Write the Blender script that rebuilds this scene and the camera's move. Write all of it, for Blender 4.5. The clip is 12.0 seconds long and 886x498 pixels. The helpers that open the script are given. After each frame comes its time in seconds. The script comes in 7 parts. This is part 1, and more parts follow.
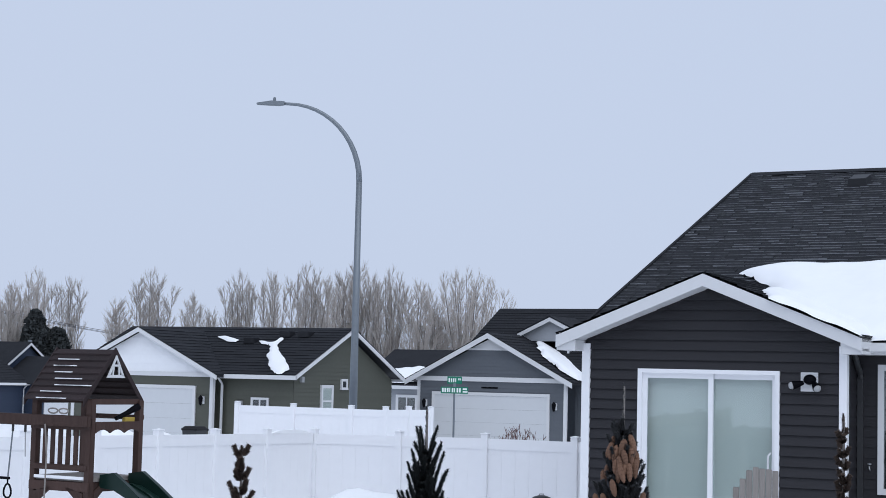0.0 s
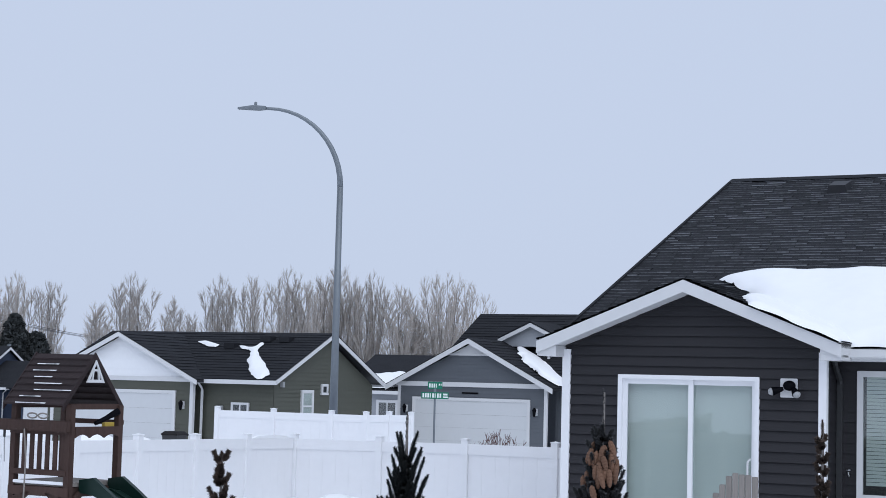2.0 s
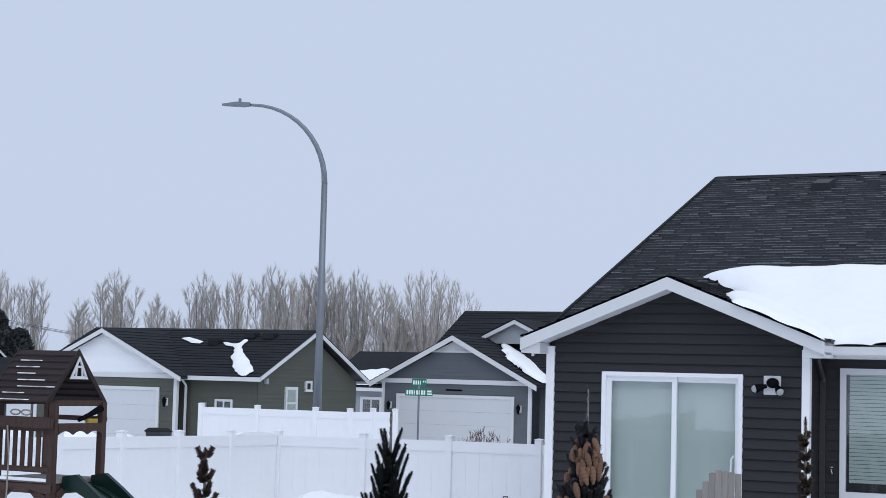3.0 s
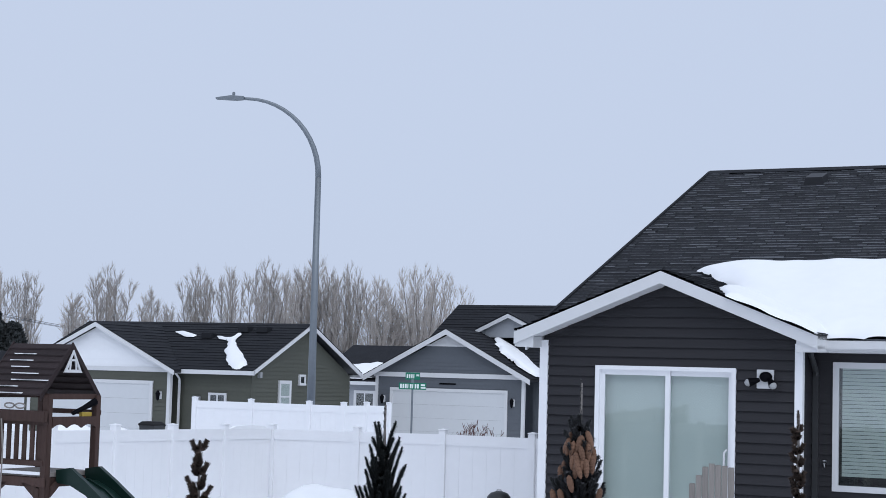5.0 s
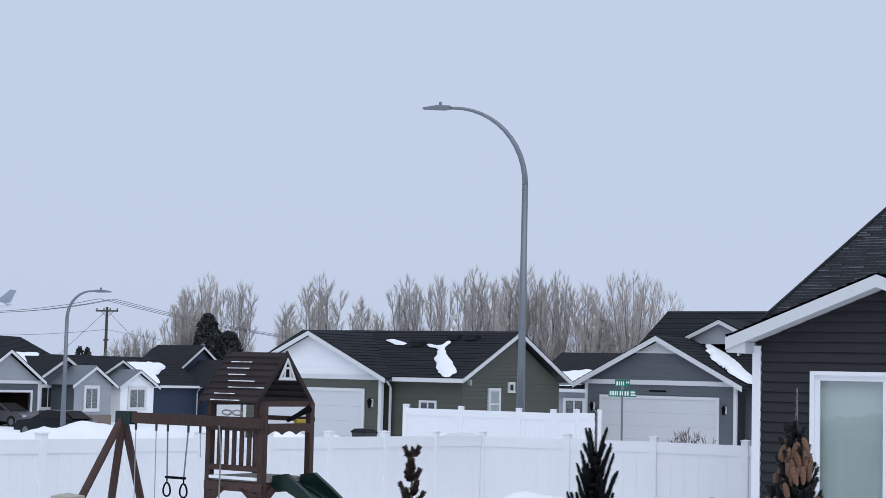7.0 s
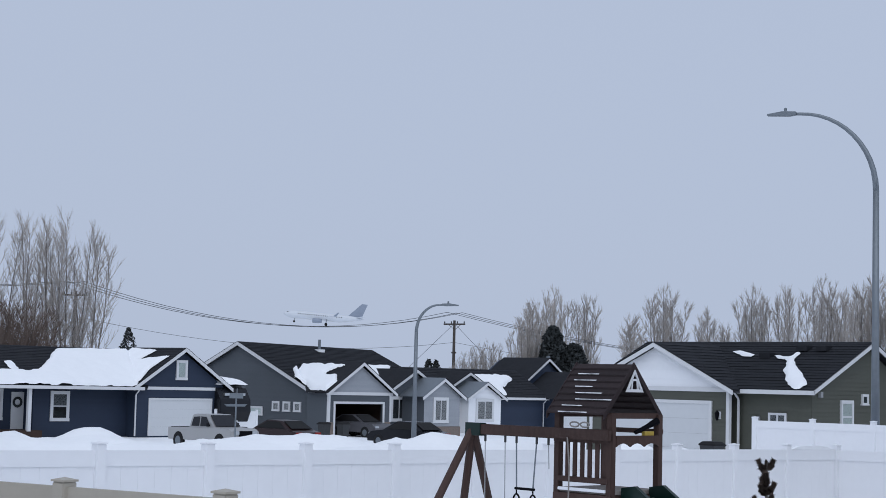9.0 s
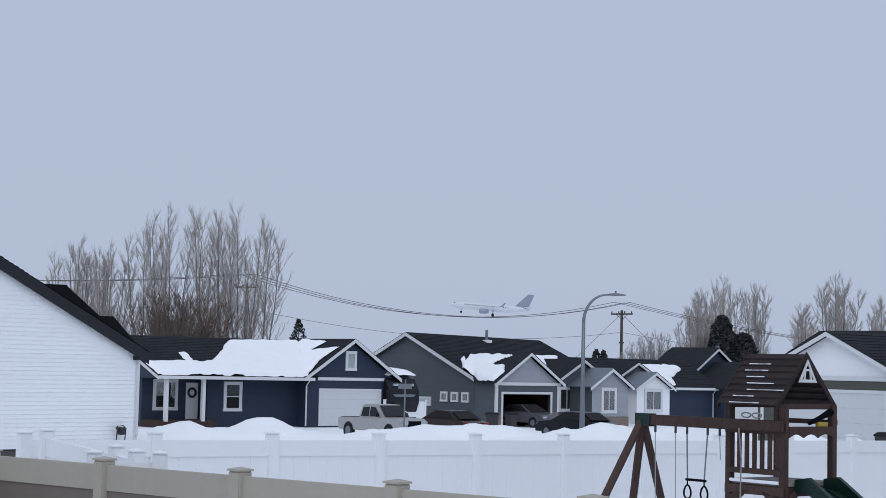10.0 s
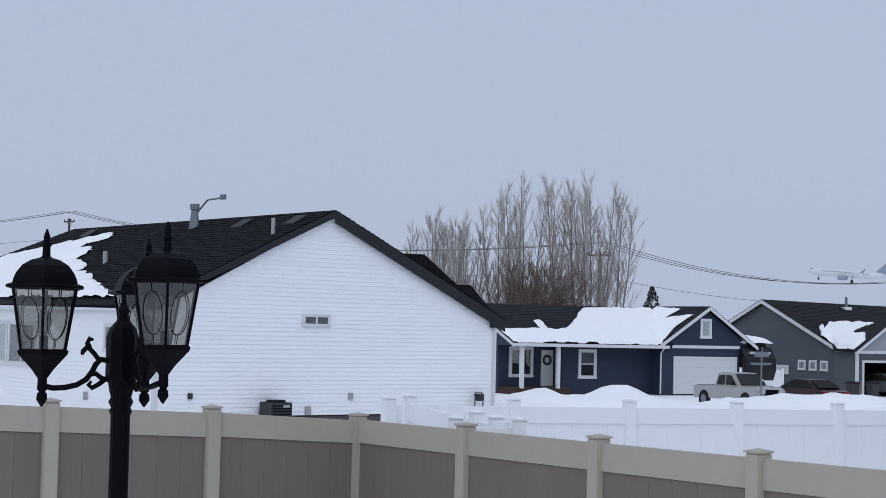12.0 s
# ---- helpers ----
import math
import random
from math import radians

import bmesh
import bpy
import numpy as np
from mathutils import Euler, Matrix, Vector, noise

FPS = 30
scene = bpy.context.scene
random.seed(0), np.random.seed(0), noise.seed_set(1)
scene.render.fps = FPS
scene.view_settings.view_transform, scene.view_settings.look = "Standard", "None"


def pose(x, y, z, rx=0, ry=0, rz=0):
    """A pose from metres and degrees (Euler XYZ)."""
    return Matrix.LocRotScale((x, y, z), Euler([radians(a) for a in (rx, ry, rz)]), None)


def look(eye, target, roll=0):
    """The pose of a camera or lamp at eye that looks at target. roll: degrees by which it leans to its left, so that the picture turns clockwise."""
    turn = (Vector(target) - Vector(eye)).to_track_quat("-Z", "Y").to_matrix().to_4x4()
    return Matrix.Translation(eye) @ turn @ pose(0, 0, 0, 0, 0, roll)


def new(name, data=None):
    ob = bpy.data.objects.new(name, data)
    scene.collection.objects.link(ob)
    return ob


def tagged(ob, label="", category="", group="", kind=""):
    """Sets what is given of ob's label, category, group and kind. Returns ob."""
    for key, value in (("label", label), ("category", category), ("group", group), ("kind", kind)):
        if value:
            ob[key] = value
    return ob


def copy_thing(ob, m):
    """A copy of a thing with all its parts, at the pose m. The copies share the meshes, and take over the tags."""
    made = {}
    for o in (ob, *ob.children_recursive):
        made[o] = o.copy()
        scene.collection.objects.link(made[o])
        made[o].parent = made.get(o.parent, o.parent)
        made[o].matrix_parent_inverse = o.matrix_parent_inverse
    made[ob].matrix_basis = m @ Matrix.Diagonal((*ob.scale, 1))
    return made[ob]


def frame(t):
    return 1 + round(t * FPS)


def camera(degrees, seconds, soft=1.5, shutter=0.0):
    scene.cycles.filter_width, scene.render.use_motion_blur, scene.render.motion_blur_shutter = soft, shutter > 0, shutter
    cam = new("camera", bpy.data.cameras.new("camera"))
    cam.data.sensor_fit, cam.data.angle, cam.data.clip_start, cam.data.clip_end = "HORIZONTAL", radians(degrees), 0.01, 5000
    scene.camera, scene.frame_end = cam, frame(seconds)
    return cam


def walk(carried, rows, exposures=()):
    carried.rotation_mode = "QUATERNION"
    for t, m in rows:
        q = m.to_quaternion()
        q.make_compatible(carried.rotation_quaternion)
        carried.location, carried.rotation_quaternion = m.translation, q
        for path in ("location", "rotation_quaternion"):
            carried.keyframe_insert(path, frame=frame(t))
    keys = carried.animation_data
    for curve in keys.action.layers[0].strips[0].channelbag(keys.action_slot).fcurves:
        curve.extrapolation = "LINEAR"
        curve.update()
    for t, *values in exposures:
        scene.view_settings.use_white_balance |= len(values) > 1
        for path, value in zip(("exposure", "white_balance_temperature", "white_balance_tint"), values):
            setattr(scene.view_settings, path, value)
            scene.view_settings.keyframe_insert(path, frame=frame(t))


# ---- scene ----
# camera: a hand-held pan with a long lens, eye about 2.7 m over the yard
cam = camera(29.3, 12.0, soft=0.85)
EYE = 2.7
# seconds, eye x, y, z, yaw, pitch, roll
ROWS = [
    (0.0, 0.000, 0.000, 0.000, 0.158, 4.375, -1.359),
    (0.5, -0.004, -0.001, -0.001, 0.061, 4.434, -1.352),
    (1.0, -0.004, -0.003, 0.003, -0.075, 4.498, -1.416),
    (1.5, -0.002, -0.006, 0.001, -0.273, 4.556, -1.414),
    (2.0, 0.001, -0.007, 0.003, -0.498, 4.566, -1.464),
    (2.5, -0.006, -0.008, 0.001, -0.781, 4.533, -1.509),
    (3.0, 0.001, -0.009, 0.002, -1.036, 4.479, -1.528),
    (3.5, 0.002, -0.010, 0.001, -1.364, 4.426, -1.591),
    (5.5, -0.003, -0.035, -0.001, -1.109, 4.228, -1.519),
    (6.0, -0.001, -0.035, -0.001, 0.394, 4.174, -1.467),
    (6.5, -0.008, -0.035, -0.008, 2.900, 4.223, -1.450),
    (7.0, -0.011, -0.027, -0.010, 5.782, 4.353, -1.387),
    (9.0, -0.045, 0.025, -0.013, 17.380, 4.482, -1.353),
    (9.5, -0.055, 0.019, -0.012, 20.263, 4.253, -1.317),
    (10.0, -0.061, 0.014, -0.009, 23.014, 4.027, -1.241),
    (10.5, -0.062, 0.010, -0.008, 26.033, 3.809, -1.230),
    (11.0, -0.072, 0.006, -0.008, 29.261, 3.532, -1.273),
    (11.5, -0.085, 0.011, -0.011, 32.228, 3.172, -1.241),
    (12.0, -0.096, 0.009, -0.010, 34.902, 2.677, -1.281),
]
EXPOSURES = [(0.0, -0.02, 6500, 10), (5.5, -0.02, 6500, 10), (7.2, -0.06, 6480, 10), (9.0, -0.31, 6430, 10), (12.0, -0.34, 6440, 10)]
walk(cam, [(t, pose(x, y, EYE + z, 90 + pitch, roll, yaw)) for t, x, y, z, yaw, pitch, roll in ROWS], EXPOSURES)

# ---- world and sun: flat winter overcast ----
world = bpy.data.worlds.new("overcast_sky")
scene.world = world
world.use_nodes = True
wn = world.node_tree.nodes
wl = world.node_tree.links
sky = wn.new("ShaderNodeTexSky")
sky.sky_type = "NISHITA"
sky.sun_disc = False
sky.sun_elevation = radians(50)
sky.sun_rotation = radians(200)
sky.dust_density = 4.0
cloud = wn.new("ShaderNodeBackground")
cloud.inputs["Color"].default_value = (0.565, 0.652, 0.83, 1)
cloud.inputs["Strength"].default_value = 1.1
clear = wn["Background"]
clear.inputs["Strength"].default_value = 0.05
wl.new(sky.outputs["Color"], clear.inputs["Color"])
both = wn.new("ShaderNodeMixShader")
both.inputs[0].default_value = 0.88
wl.new(clear.outputs[0], both.inputs[1])
wl.new(cloud.outputs[0], both.inputs[2])
wl.new(both.outputs[0], wn["World Output"].inputs["Surface"])

sun = new("sun", bpy.data.lights.new("sun", "SUN"))
sun.data.energy = 1.22
sun.data.angle = radians(70)
sun.data.color = (0.93, 0.96, 1.0)
sun.matrix_world = look((20, -30, 60), (0, 12, 0))


# ---- materials ----
def mat(name, color, rough=0.7, metal=0.0, var=0.12, scale=6.0, bump=0.0, bump_scale=40.0, island=0.0, spec=0.3, obj=0.0, stretch=(1, 1, 1)):
    """A surface with two scales of colour variation and fine relief."""
    m = bpy.data.materials.new(name)
    m.use_nodes = True
    nt = m.node_tree
    n, l = nt.nodes, nt.links
    p = n["Principled BSDF"]
    p.inputs["Roughness"].default_value = rough
    p.inputs["Metallic"].default_value = metal
    p.inputs["Specular IOR Level"].default_value = spec
    co = n.new("ShaderNodeTexCoord")
    mp = n.new("ShaderNodeMapping")
    mp.inputs["Scale"].default_value = stretch
    l.new(co.outputs["Object"], mp.inputs["Vector"])
    big = n.new("ShaderNodeTexNoise")
    big.inputs["Scale"].default_value = scale * 0.18
    big.inputs["Detail"].default_value = 3
    fine = n.new("ShaderNodeTexNoise")
    fine.inputs["Scale"].default_value = scale * 3
    fine.inputs["Detail"].default_value = 5
    l.new(mp.outputs[0], big.inputs["Vector"])
    l.new(mp.outputs[0], fine.inputs["Vector"])
    add = n.new("ShaderNodeMath")
    add.operation = "ADD"
    l.new(big.outputs[0], add.inputs[0])
    l.new(fine.outputs[0], add.inputs[1])
    last = add
    for amount, node, socket in ((island, "ShaderNodeNewGeometry", "Random Per Island"), (obj, "ShaderNodeObjectInfo", "Random")):
        if amount:
            src = n.new(node)
            mul = n.new("ShaderNodeMath")
            mul.operation = "MULTIPLY_ADD"
            l.new(src.outputs[socket], mul.inputs[0])
            mul.inputs[1].default_value = amount
            l.new(last.outputs[0], mul.inputs[2])
            sub = n.new("ShaderNodeMath")
            sub.operation = "SUBTRACT"
            l.new(mul.outputs[0], sub.inputs[0])
            sub.inputs[1].default_value = amount / 2
            last = sub
    ramp = n.new("ShaderNodeMapRange")
    ramp.inputs["From Min"].default_value = 0.5
    ramp.inputs["From Max"].default_value = 1.5
    ramp.inputs["To Min"].default_value = 1 - var
    ramp.inputs["To Max"].default_value = 1 + var
    ramp.clamp = False
    l.new(last.outputs[0], ramp.inputs[0])
    col = n.new("ShaderNodeVectorMath")
    col.operation = "SCALE"
    col.inputs[0].default_value = color
    l.new(ramp.outputs[0], col.inputs["Scale"])
    l.new(col.outputs[0], p.inputs["Base Color"])
    if bump:
        tex = n.new("ShaderNodeTexNoise")
        tex.inputs["Scale"].default_value = bump_scale
        tex.inputs["Detail"].default_value = 4
        l.new(mp.outputs[0], tex.inputs["Vector"])
        b = n.new("ShaderNodeBump")
        b.inputs["Strength"].default_value = bump
        b.inputs["Distance"].default_value = 0.02
        l.new(tex.outputs[0], b.inputs["Height"])
        l.new(b.outputs[0], p.inputs["Normal"])
    return m


def glass(name, tint=(0.93, 0.96, 0.96)):
    """Window glass: clear, with a mirror gloss that grows at a slant."""
    m = bpy.data.materials.new(name)
    m.use_nodes = True
    n, l = m.node_tree.nodes, m.node_tree.links
    n.remove(n["Principled BSDF"])
    tr = n.new("ShaderNodeBsdfTransparent")
    tr.inputs[0].default_value = (*tint, 1)
    gl = n.new("ShaderNodeBsdfGlossy")
    gl.inputs["Roughness"].default_value = 0.03
    fr = n.new("ShaderNodeLayerWeight")
    fr.inputs[0].default_value = 0.2
    gain = n.new("ShaderNodeMapRange")
    gain.inputs["To Min"].default_value = 0.07
    gain.inputs["To Max"].default_value = 0.5
    l.new(fr.outputs["Facing"], gain.inputs[0])
    mx = n.new("ShaderNodeMixShader")
    l.new(gain.outputs[0], mx.inputs[0])
    l.new(tr.outputs[0], mx.inputs[1])
    l.new(gl.outputs[0], mx.inputs[2])
    l.new(mx.outputs[0], n["Material Output"].inputs["Surface"])
    return m


SNOW = mat("snow", (0.90, 0.915, 0.935), 0.6, var=0.03, scale=1.5, bump=0.25, bump_scale=3.0, spec=0.2)
VINYL = mat("white_vinyl", (0.83, 0.84, 0.865), 0.45, var=0.025, scale=2.0, obj=0.1)
TRIM = mat("white_trim_paint", (0.64, 0.65, 0.665), 0.5, var=0.04, scale=3.0)
WHITE_SIDING = mat("white_siding", (0.84, 0.855, 0.88), 0.5, var=0.03, scale=2.0, island=0.5)
CHARCOAL = mat("charcoal_siding", (0.024, 0.0235, 0.0275), 0.55, var=0.14, scale=5.0, bump=0.15, bump_scale=30, stretch=(0.3, 0.3, 4), obj=0.5)
GREEN_SIDING = mat("olive_green_siding", (0.088, 0.092, 0.076), 0.6, var=0.08, scale=3.0, island=0.4)
GREY_SIDING = mat("grey_siding", (0.112, 0.124, 0.142), 0.6, var=0.08, scale=3.0, island=0.4)
SLATE_SIDING = mat("slate_grey_siding", (0.085, 0.097, 0.112), 0.6, var=0.08, scale=3.0, island=0.4)
PALE_SIDING = mat("pale_grey_shake", (0.32, 0.34, 0.37), 0.6, var=0.08, scale=3.0, island=0.5)
BLUE_SIDING = mat("navy_blue_siding", (0.025, 0.037, 0.066), 0.6, var=0.1, scale=3.0, island=0.4)
SHINGLE = mat("charcoal_shingles", (0.022, 0.0235, 0.028), 0.9, var=0.22, scale=8.0, bump=0.5, bump_scale=120, island=0.5, obj=0.4, spec=0.15)
BLACK_SHINGLE = mat("black_shingles", (0.012, 0.0125, 0.015), 0.9, var=0.25, scale=8.0, bump=0.5, bump_scale=120, island=0.5, spec=0.12)
SHINGLE_EDGE = mat("frosted_shingle_edge", (0.21, 0.22, 0.24), 0.9, var=0.75, scale=5.0, island=0.5, spec=0.2)
FASCIA_BLACK = mat("black_fascia", (0.015, 0.016, 0.02), 0.5, var=0.1)
DOOR_WHITE = mat("garage_door_paint", (0.60, 0.62, 0.64), 0.5, var=0.03, scale=2.0)
TAN_RAIL = mat("tan_vinyl_rail", (0.40, 0.367, 0.31), 0.5, var=0.06, scale=4.0, obj=0.3)
TAN_BOARD = mat("taupe_vinyl_board", (0.175, 0.15, 0.13), 0.55, var=0.08, scale=4.0, obj=0.4, stretch=(4, 4, 0.4))
STEEL = mat("galvanised_steel", (0.20, 0.225, 0.25), 0.5, 0.6, var=0.1, scale=3.0)
IRON = mat("black_cast_iron", (0.0025, 0.0026, 0.0045), 0.5, var=0.2, scale=20.0, bump=0.1, spec=0.06)
WOOD = mat("brown_stained_cedar", (0.062, 0.036, 0.030), 0.7, var=0.3, scale=6.0, bump=0.3, bump_scale=25, obj=0.5, stretch=(1, 1, 0.25))
ROOF_WOOD = mat("dark_brown_roof_boards", (0.026, 0.017, 0.018), 0.75, var=0.35, scale=6.0, bump=0.3, obj=0.6)
GREY_WOOD = mat("weathered_grey_wood", (0.25, 0.23, 0.215), 0.8, var=0.25, scale=8.0, bump=0.3, bump_scale=40, obj=0.4, stretch=(5, 5, 0.3))
SLIDE = mat("dark_green_plastic", (0.006, 0.022, 0.018), 0.35, var=0.1)
BARK = mat("grey_brown_bark", (0.20, 0.185, 0.175), 0.9, var=0.25, scale=3.0, bump=0.4)
TWIG = mat("winter_twigs", (0.40, 0.37, 0.345), 0.9, var=0.3, scale=2.0)
SPRUCE_BROWN = mat("brown_winter_needles", (0.07, 0.05, 0.04), 0.9, var=0.5, scale=30.0, island=0.6)
THICKET = mat("brown_brush", (0.13, 0.10, 0.085), 0.9, var=0.3, scale=2.0)
NEEDLE = mat("dark_spruce_needles", (0.017, 0.021, 0.021), 0.85, var=0.4, scale=20.0, island=0.8)
NEEDLE_FAR = mat("distant_conifer_needles", (0.04, 0.045, 0.046), 0.9, var=0.3, scale=3.0, island=0.8)
CONE = mat("brown_spruce_cones", (0.155, 0.085, 0.055), 0.75, var=0.35, scale=30.0, bump=0.6, bump_scale=120, obj=0.6)
SPRUCE_GREY = mat("dull_blue_spruce_needles", (0.05, 0.052, 0.055), 0.85, var=0.4, scale=20.0, island=0.8)
POLE_WOOD = mat("utility_pole_wood", (0.075, 0.065, 0.06), 0.9, var=0.2)
WIRE = mat("dark_cable", (0.07, 0.075, 0.085), 0.6)
SIGN_GREEN = mat("green_sign_sheeting", (0.01, 0.17, 0.105), 0.5, var=0.05)
SIGN_WHITE = mat("white_sign_lettering", (0.75, 0.8, 0.78), 0.5)
CONCRETE = mat("concrete_foundation", (0.11, 0.105, 0.10), 0.85, var=0.25, scale=5.0)
STONE = mat("brown_stone_veneer", (0.16, 0.13, 0.115), 0.85, var=0.4, scale=3.0, island=0.8)
# near-black that paints the shade of rooms which are not built
DARK = mat("room_shade_black", (0.012, 0.013, 0.015), 0.6, var=0.2)
CURTAIN = mat("pale_curtain", (0.60, 0.645, 0.615), 0.9, var=0.04, scale=0.8)
BLIND = mat("white_window_blind", (0.47, 0.51, 0.48), 0.7, var=0.05, obj=0.3)
GARAGE_WOOD = mat("brown_garage_wall", (0.05, 0.03, 0.024), 0.8, var=0.2)
RUBBER = mat("black_rubber", (0.012, 0.012, 0.013), 0.8)
CHROME = mat("bright_metal", (0.5, 0.52, 0.54), 0.3, 0.9, var=0.05)
SILVER = mat("silver_car_paint", (0.38, 0.38, 0.38), 0.35, 0.3, var=0.05)
BLACK_PAINT = mat("black_car_paint", (0.012, 0.013, 0.017), 0.25, 0.1, var=0.1)
RED_PLASTIC = mat("red_lamp_plastic", (0.25, 0.02, 0.015), 0.3)
YELLOW = mat("yellow_plastic", (0.42, 0.30, 0.06), 0.4)
PLANE_PAINT = mat("white_aircraft_paint", (0.62, 0.65, 0.69), 0.4, var=0.05, scale=0.3)
PLANE_DARK = mat("grey_aircraft_paint", (0.27, 0.31, 0.38), 0.4, var=0.05, scale=0.3)
GREY_METAL = mat("grey_metal_cabinet", (0.045, 0.047, 0.05), 0.5, 0.2, var=0.15)
PALE_PLASTIC = mat("pale_grey_plastic", (0.35, 0.36, 0.37), 0.5)
RED_TWIG = mat("reddish_dry_twigs", (0.12, 0.055, 0.05), 0.9, var=0.3)
PANE = glass("window_glass")
LANTERN_GLASS = glass("seedy_lantern_glass", (0.64, 0.63, 0.60))


# ---- building helpers ----
def place(ox, oy, beta, z=0.0):
    """A local plan: x to the right along a front, y away from the viewer, turned clockwise by beta degrees."""
    return pose(ox, oy, z, 0, 0, -beta)


def thing(name, m, label, category, group="", kind=""):
    ob = new(name)
    ob.empty_display_size = 0.2
    ob.matrix_world = m
    return tagged(ob, label, category, group, kind)


def part(name, bm, material, parent=None, label="", smooth=False):
    me = bpy.data.meshes.new(name)
    bmesh.ops.recalc_face_normals(bm, faces=bm.faces)
    bm.to_mesh(me)
    bm.free()
    me.materials.append(material)
    if smooth:
        me.shade_smooth()
    ob = new(name, me)
    if parent:
        ob.parent = parent
    if label:
        ob["label"] = label
    return ob


def raw_part(name, verts, faces, material, parent=None, label="", smooth=False):
    me = bpy.data.meshes.new(name)
    me.from_pydata(verts, [], faces)
    me.materials.append(material)
    if smooth:
        me.shade_smooth()
    ob = new(name, me)
    if parent:
        ob.parent = parent
    if label:
        ob["label"] = label
    return ob


def piece(name, me, parent, m):
    ob = new(name, me)
    ob.parent = parent
    ob.matrix_basis = m
    return ob


def box(bm, x0, y0, z0, x1, y1, z1, m=None):
    vs = [Vector((x, y, z)) for x in (x0, x1) for y in (y0, y1) for z in (z0, z1)]
    vs = [bm.verts.new(m @ v if m else v) for v in vs]
    for a, b, c, d in ((0, 1, 3, 2), (4, 6, 7, 5), (0, 4, 5, 1), (2, 3, 7, 6), (0, 2, 6, 4), (1, 5, 7, 3)):
        bm.faces.new((vs[a], vs[b], vs[c], vs[d]))
    return vs


def boxm(*a, m=None, bevel=0.0):
    bm = bmesh.new()
    box(bm, *a, m=m)
    if bevel:
        bmesh.ops.bevel(bm, geom=bm.edges[:], offset=bevel, segments=2, affect="EDGES")
    return bm


def prism(bm, pts, off):
    """A flat outline pushed along off."""
    a = [bm.verts.new(p) for p in pts]
    b = [bm.verts.new(Vector(p) + Vector(off)) for p in pts]
    k = len(a)
    bm.faces.new(a)
    bm.faces.new(b[::-1])
    for i in range(k):
        bm.faces.new((a[i], b[i], b[(i + 1) % k], a[(i + 1) % k]))


def prismm(pts, off):
    bm = bmesh.new()
    prism(bm, pts, off)
    return bm


def tube(bm, pts, radii, sides=8, caps=True):
    pts = [Vector(p) for p in pts]
    rings = []
    side = None
    for i, p in enumerate(pts):
        t = (pts[min(i + 1, len(pts) - 1)] - pts[max(i - 1, 0)]).normalized()
        if side is None:
            side = t.orthogonal().normalized()
        side = (side - t * side.dot(t)).normalized()
        up = t.cross(side)
        r = radii[i] if hasattr(radii, "__len__") else radii
        rings.append([bm.verts.new(p + (side * math.cos(2 * math.pi * k / sides) + up * math.sin(2 * math.pi * k / sides)) * r) for k in range(sides)])
    for a, b in zip(rings, rings[1:]):
        for k in range(sides):
            bm.faces.new((a[k], a[(k + 1) % sides], b[(k + 1) % sides], b[k]))
    if caps:
        bm.faces.new(rings[0][::-1])
        bm.faces.new(rings[-1])


def tubem(pts, radii, sides=8):
    bm = bmesh.new()
    tube(bm, pts, radii, sides)
    return bm


def lathe(bm, profile, sides=12, m=None, turn=0.0):
    """A turned form from (radius, height) pairs."""
    rings = []
    for r, z in profile:
        ring = [Vector((r * math.cos(turn + 2 * math.pi * k / sides), r * math.sin(turn + 2 * math.pi * k / sides), z)) for k in range(sides)]
        rings.append([bm.verts.new(m @ v if m else v) for v in ring])
    for a, b in zip(rings, rings[1:]):
        for k in range(sides):
            bm.faces.new((a[k], a[(k + 1) % sides], b[(k + 1) % sides], b[k]))
    bm.faces.new(rings[0][::-1])
    bm.faces.new(rings[-1])


def span(poly, z):
    """The stretch of a convex upright outline at height z."""
    xs = []
    for (a, za), (b, zb) in zip(poly, poly[1:] + poly[:1]):
        if min(za, zb) <= z <= max(za, zb) and za != zb:
            xs.append(a + (b - a) * (z - za) / (zb - za))
    return (min(xs), max(xs)) if xs else None


def courses(poly, exposure, holes=()):
    """Lap-siding boards on an upright outline, as rows of (s0, s1, t0, t1, z0, z1), cut round the holes."""
    z, top = min(p[1] for p in poly), max(p[1] for p in poly)
    out = []
    while z < top - 0.02:
        z1 = min(z + exposure, top - 0.005)
        a, b = span(poly, z + 0.001), span(poly, z1)
        if a and b:
            runs = [(a[0], a[1], b[0], b[1])]
            for h0, k0, h1, k1 in holes:
                if k0 < (z + z1) / 2 < k1:
                    cut = []
                    for r in runs:
                        if h0 > r[0] and h0 < r[1]:
                            cut.append((r[0], h0, min(r[2], h0), h0))
                        if h1 < r[1] and h1 > r[0]:
                            cut.append((h1, r[1], h1, max(r[3], h1)))
                        if h1 <= r[0] or h0 >= r[1]:
                            cut.append(r)
                    runs = cut
            out += [(*r, z, z1) for r in runs]
        z += exposure
    return out


def board(bm, to, r, lap=0.03):
    """One lap-siding board: proud at its foot, tucked in at its head. to maps (s, out, z) to local coordinates."""
    s0, s1, t0, t1, z0, z1 = r
    v = [bm.verts.new(to(*p)) for p in ((s0, lap, z0), (s1, lap, z0), (t1, 0.002, z1), (t0, 0.002, z1), (s0, 0, z0), (s1, 0, z0), (s0, 0.0, z1), (s1, 0.0, z1))]
    bm.faces.new((v[0], v[1], v[2], v[3]))
    bm.faces.new((v[0], v[4], v[5], v[1]))


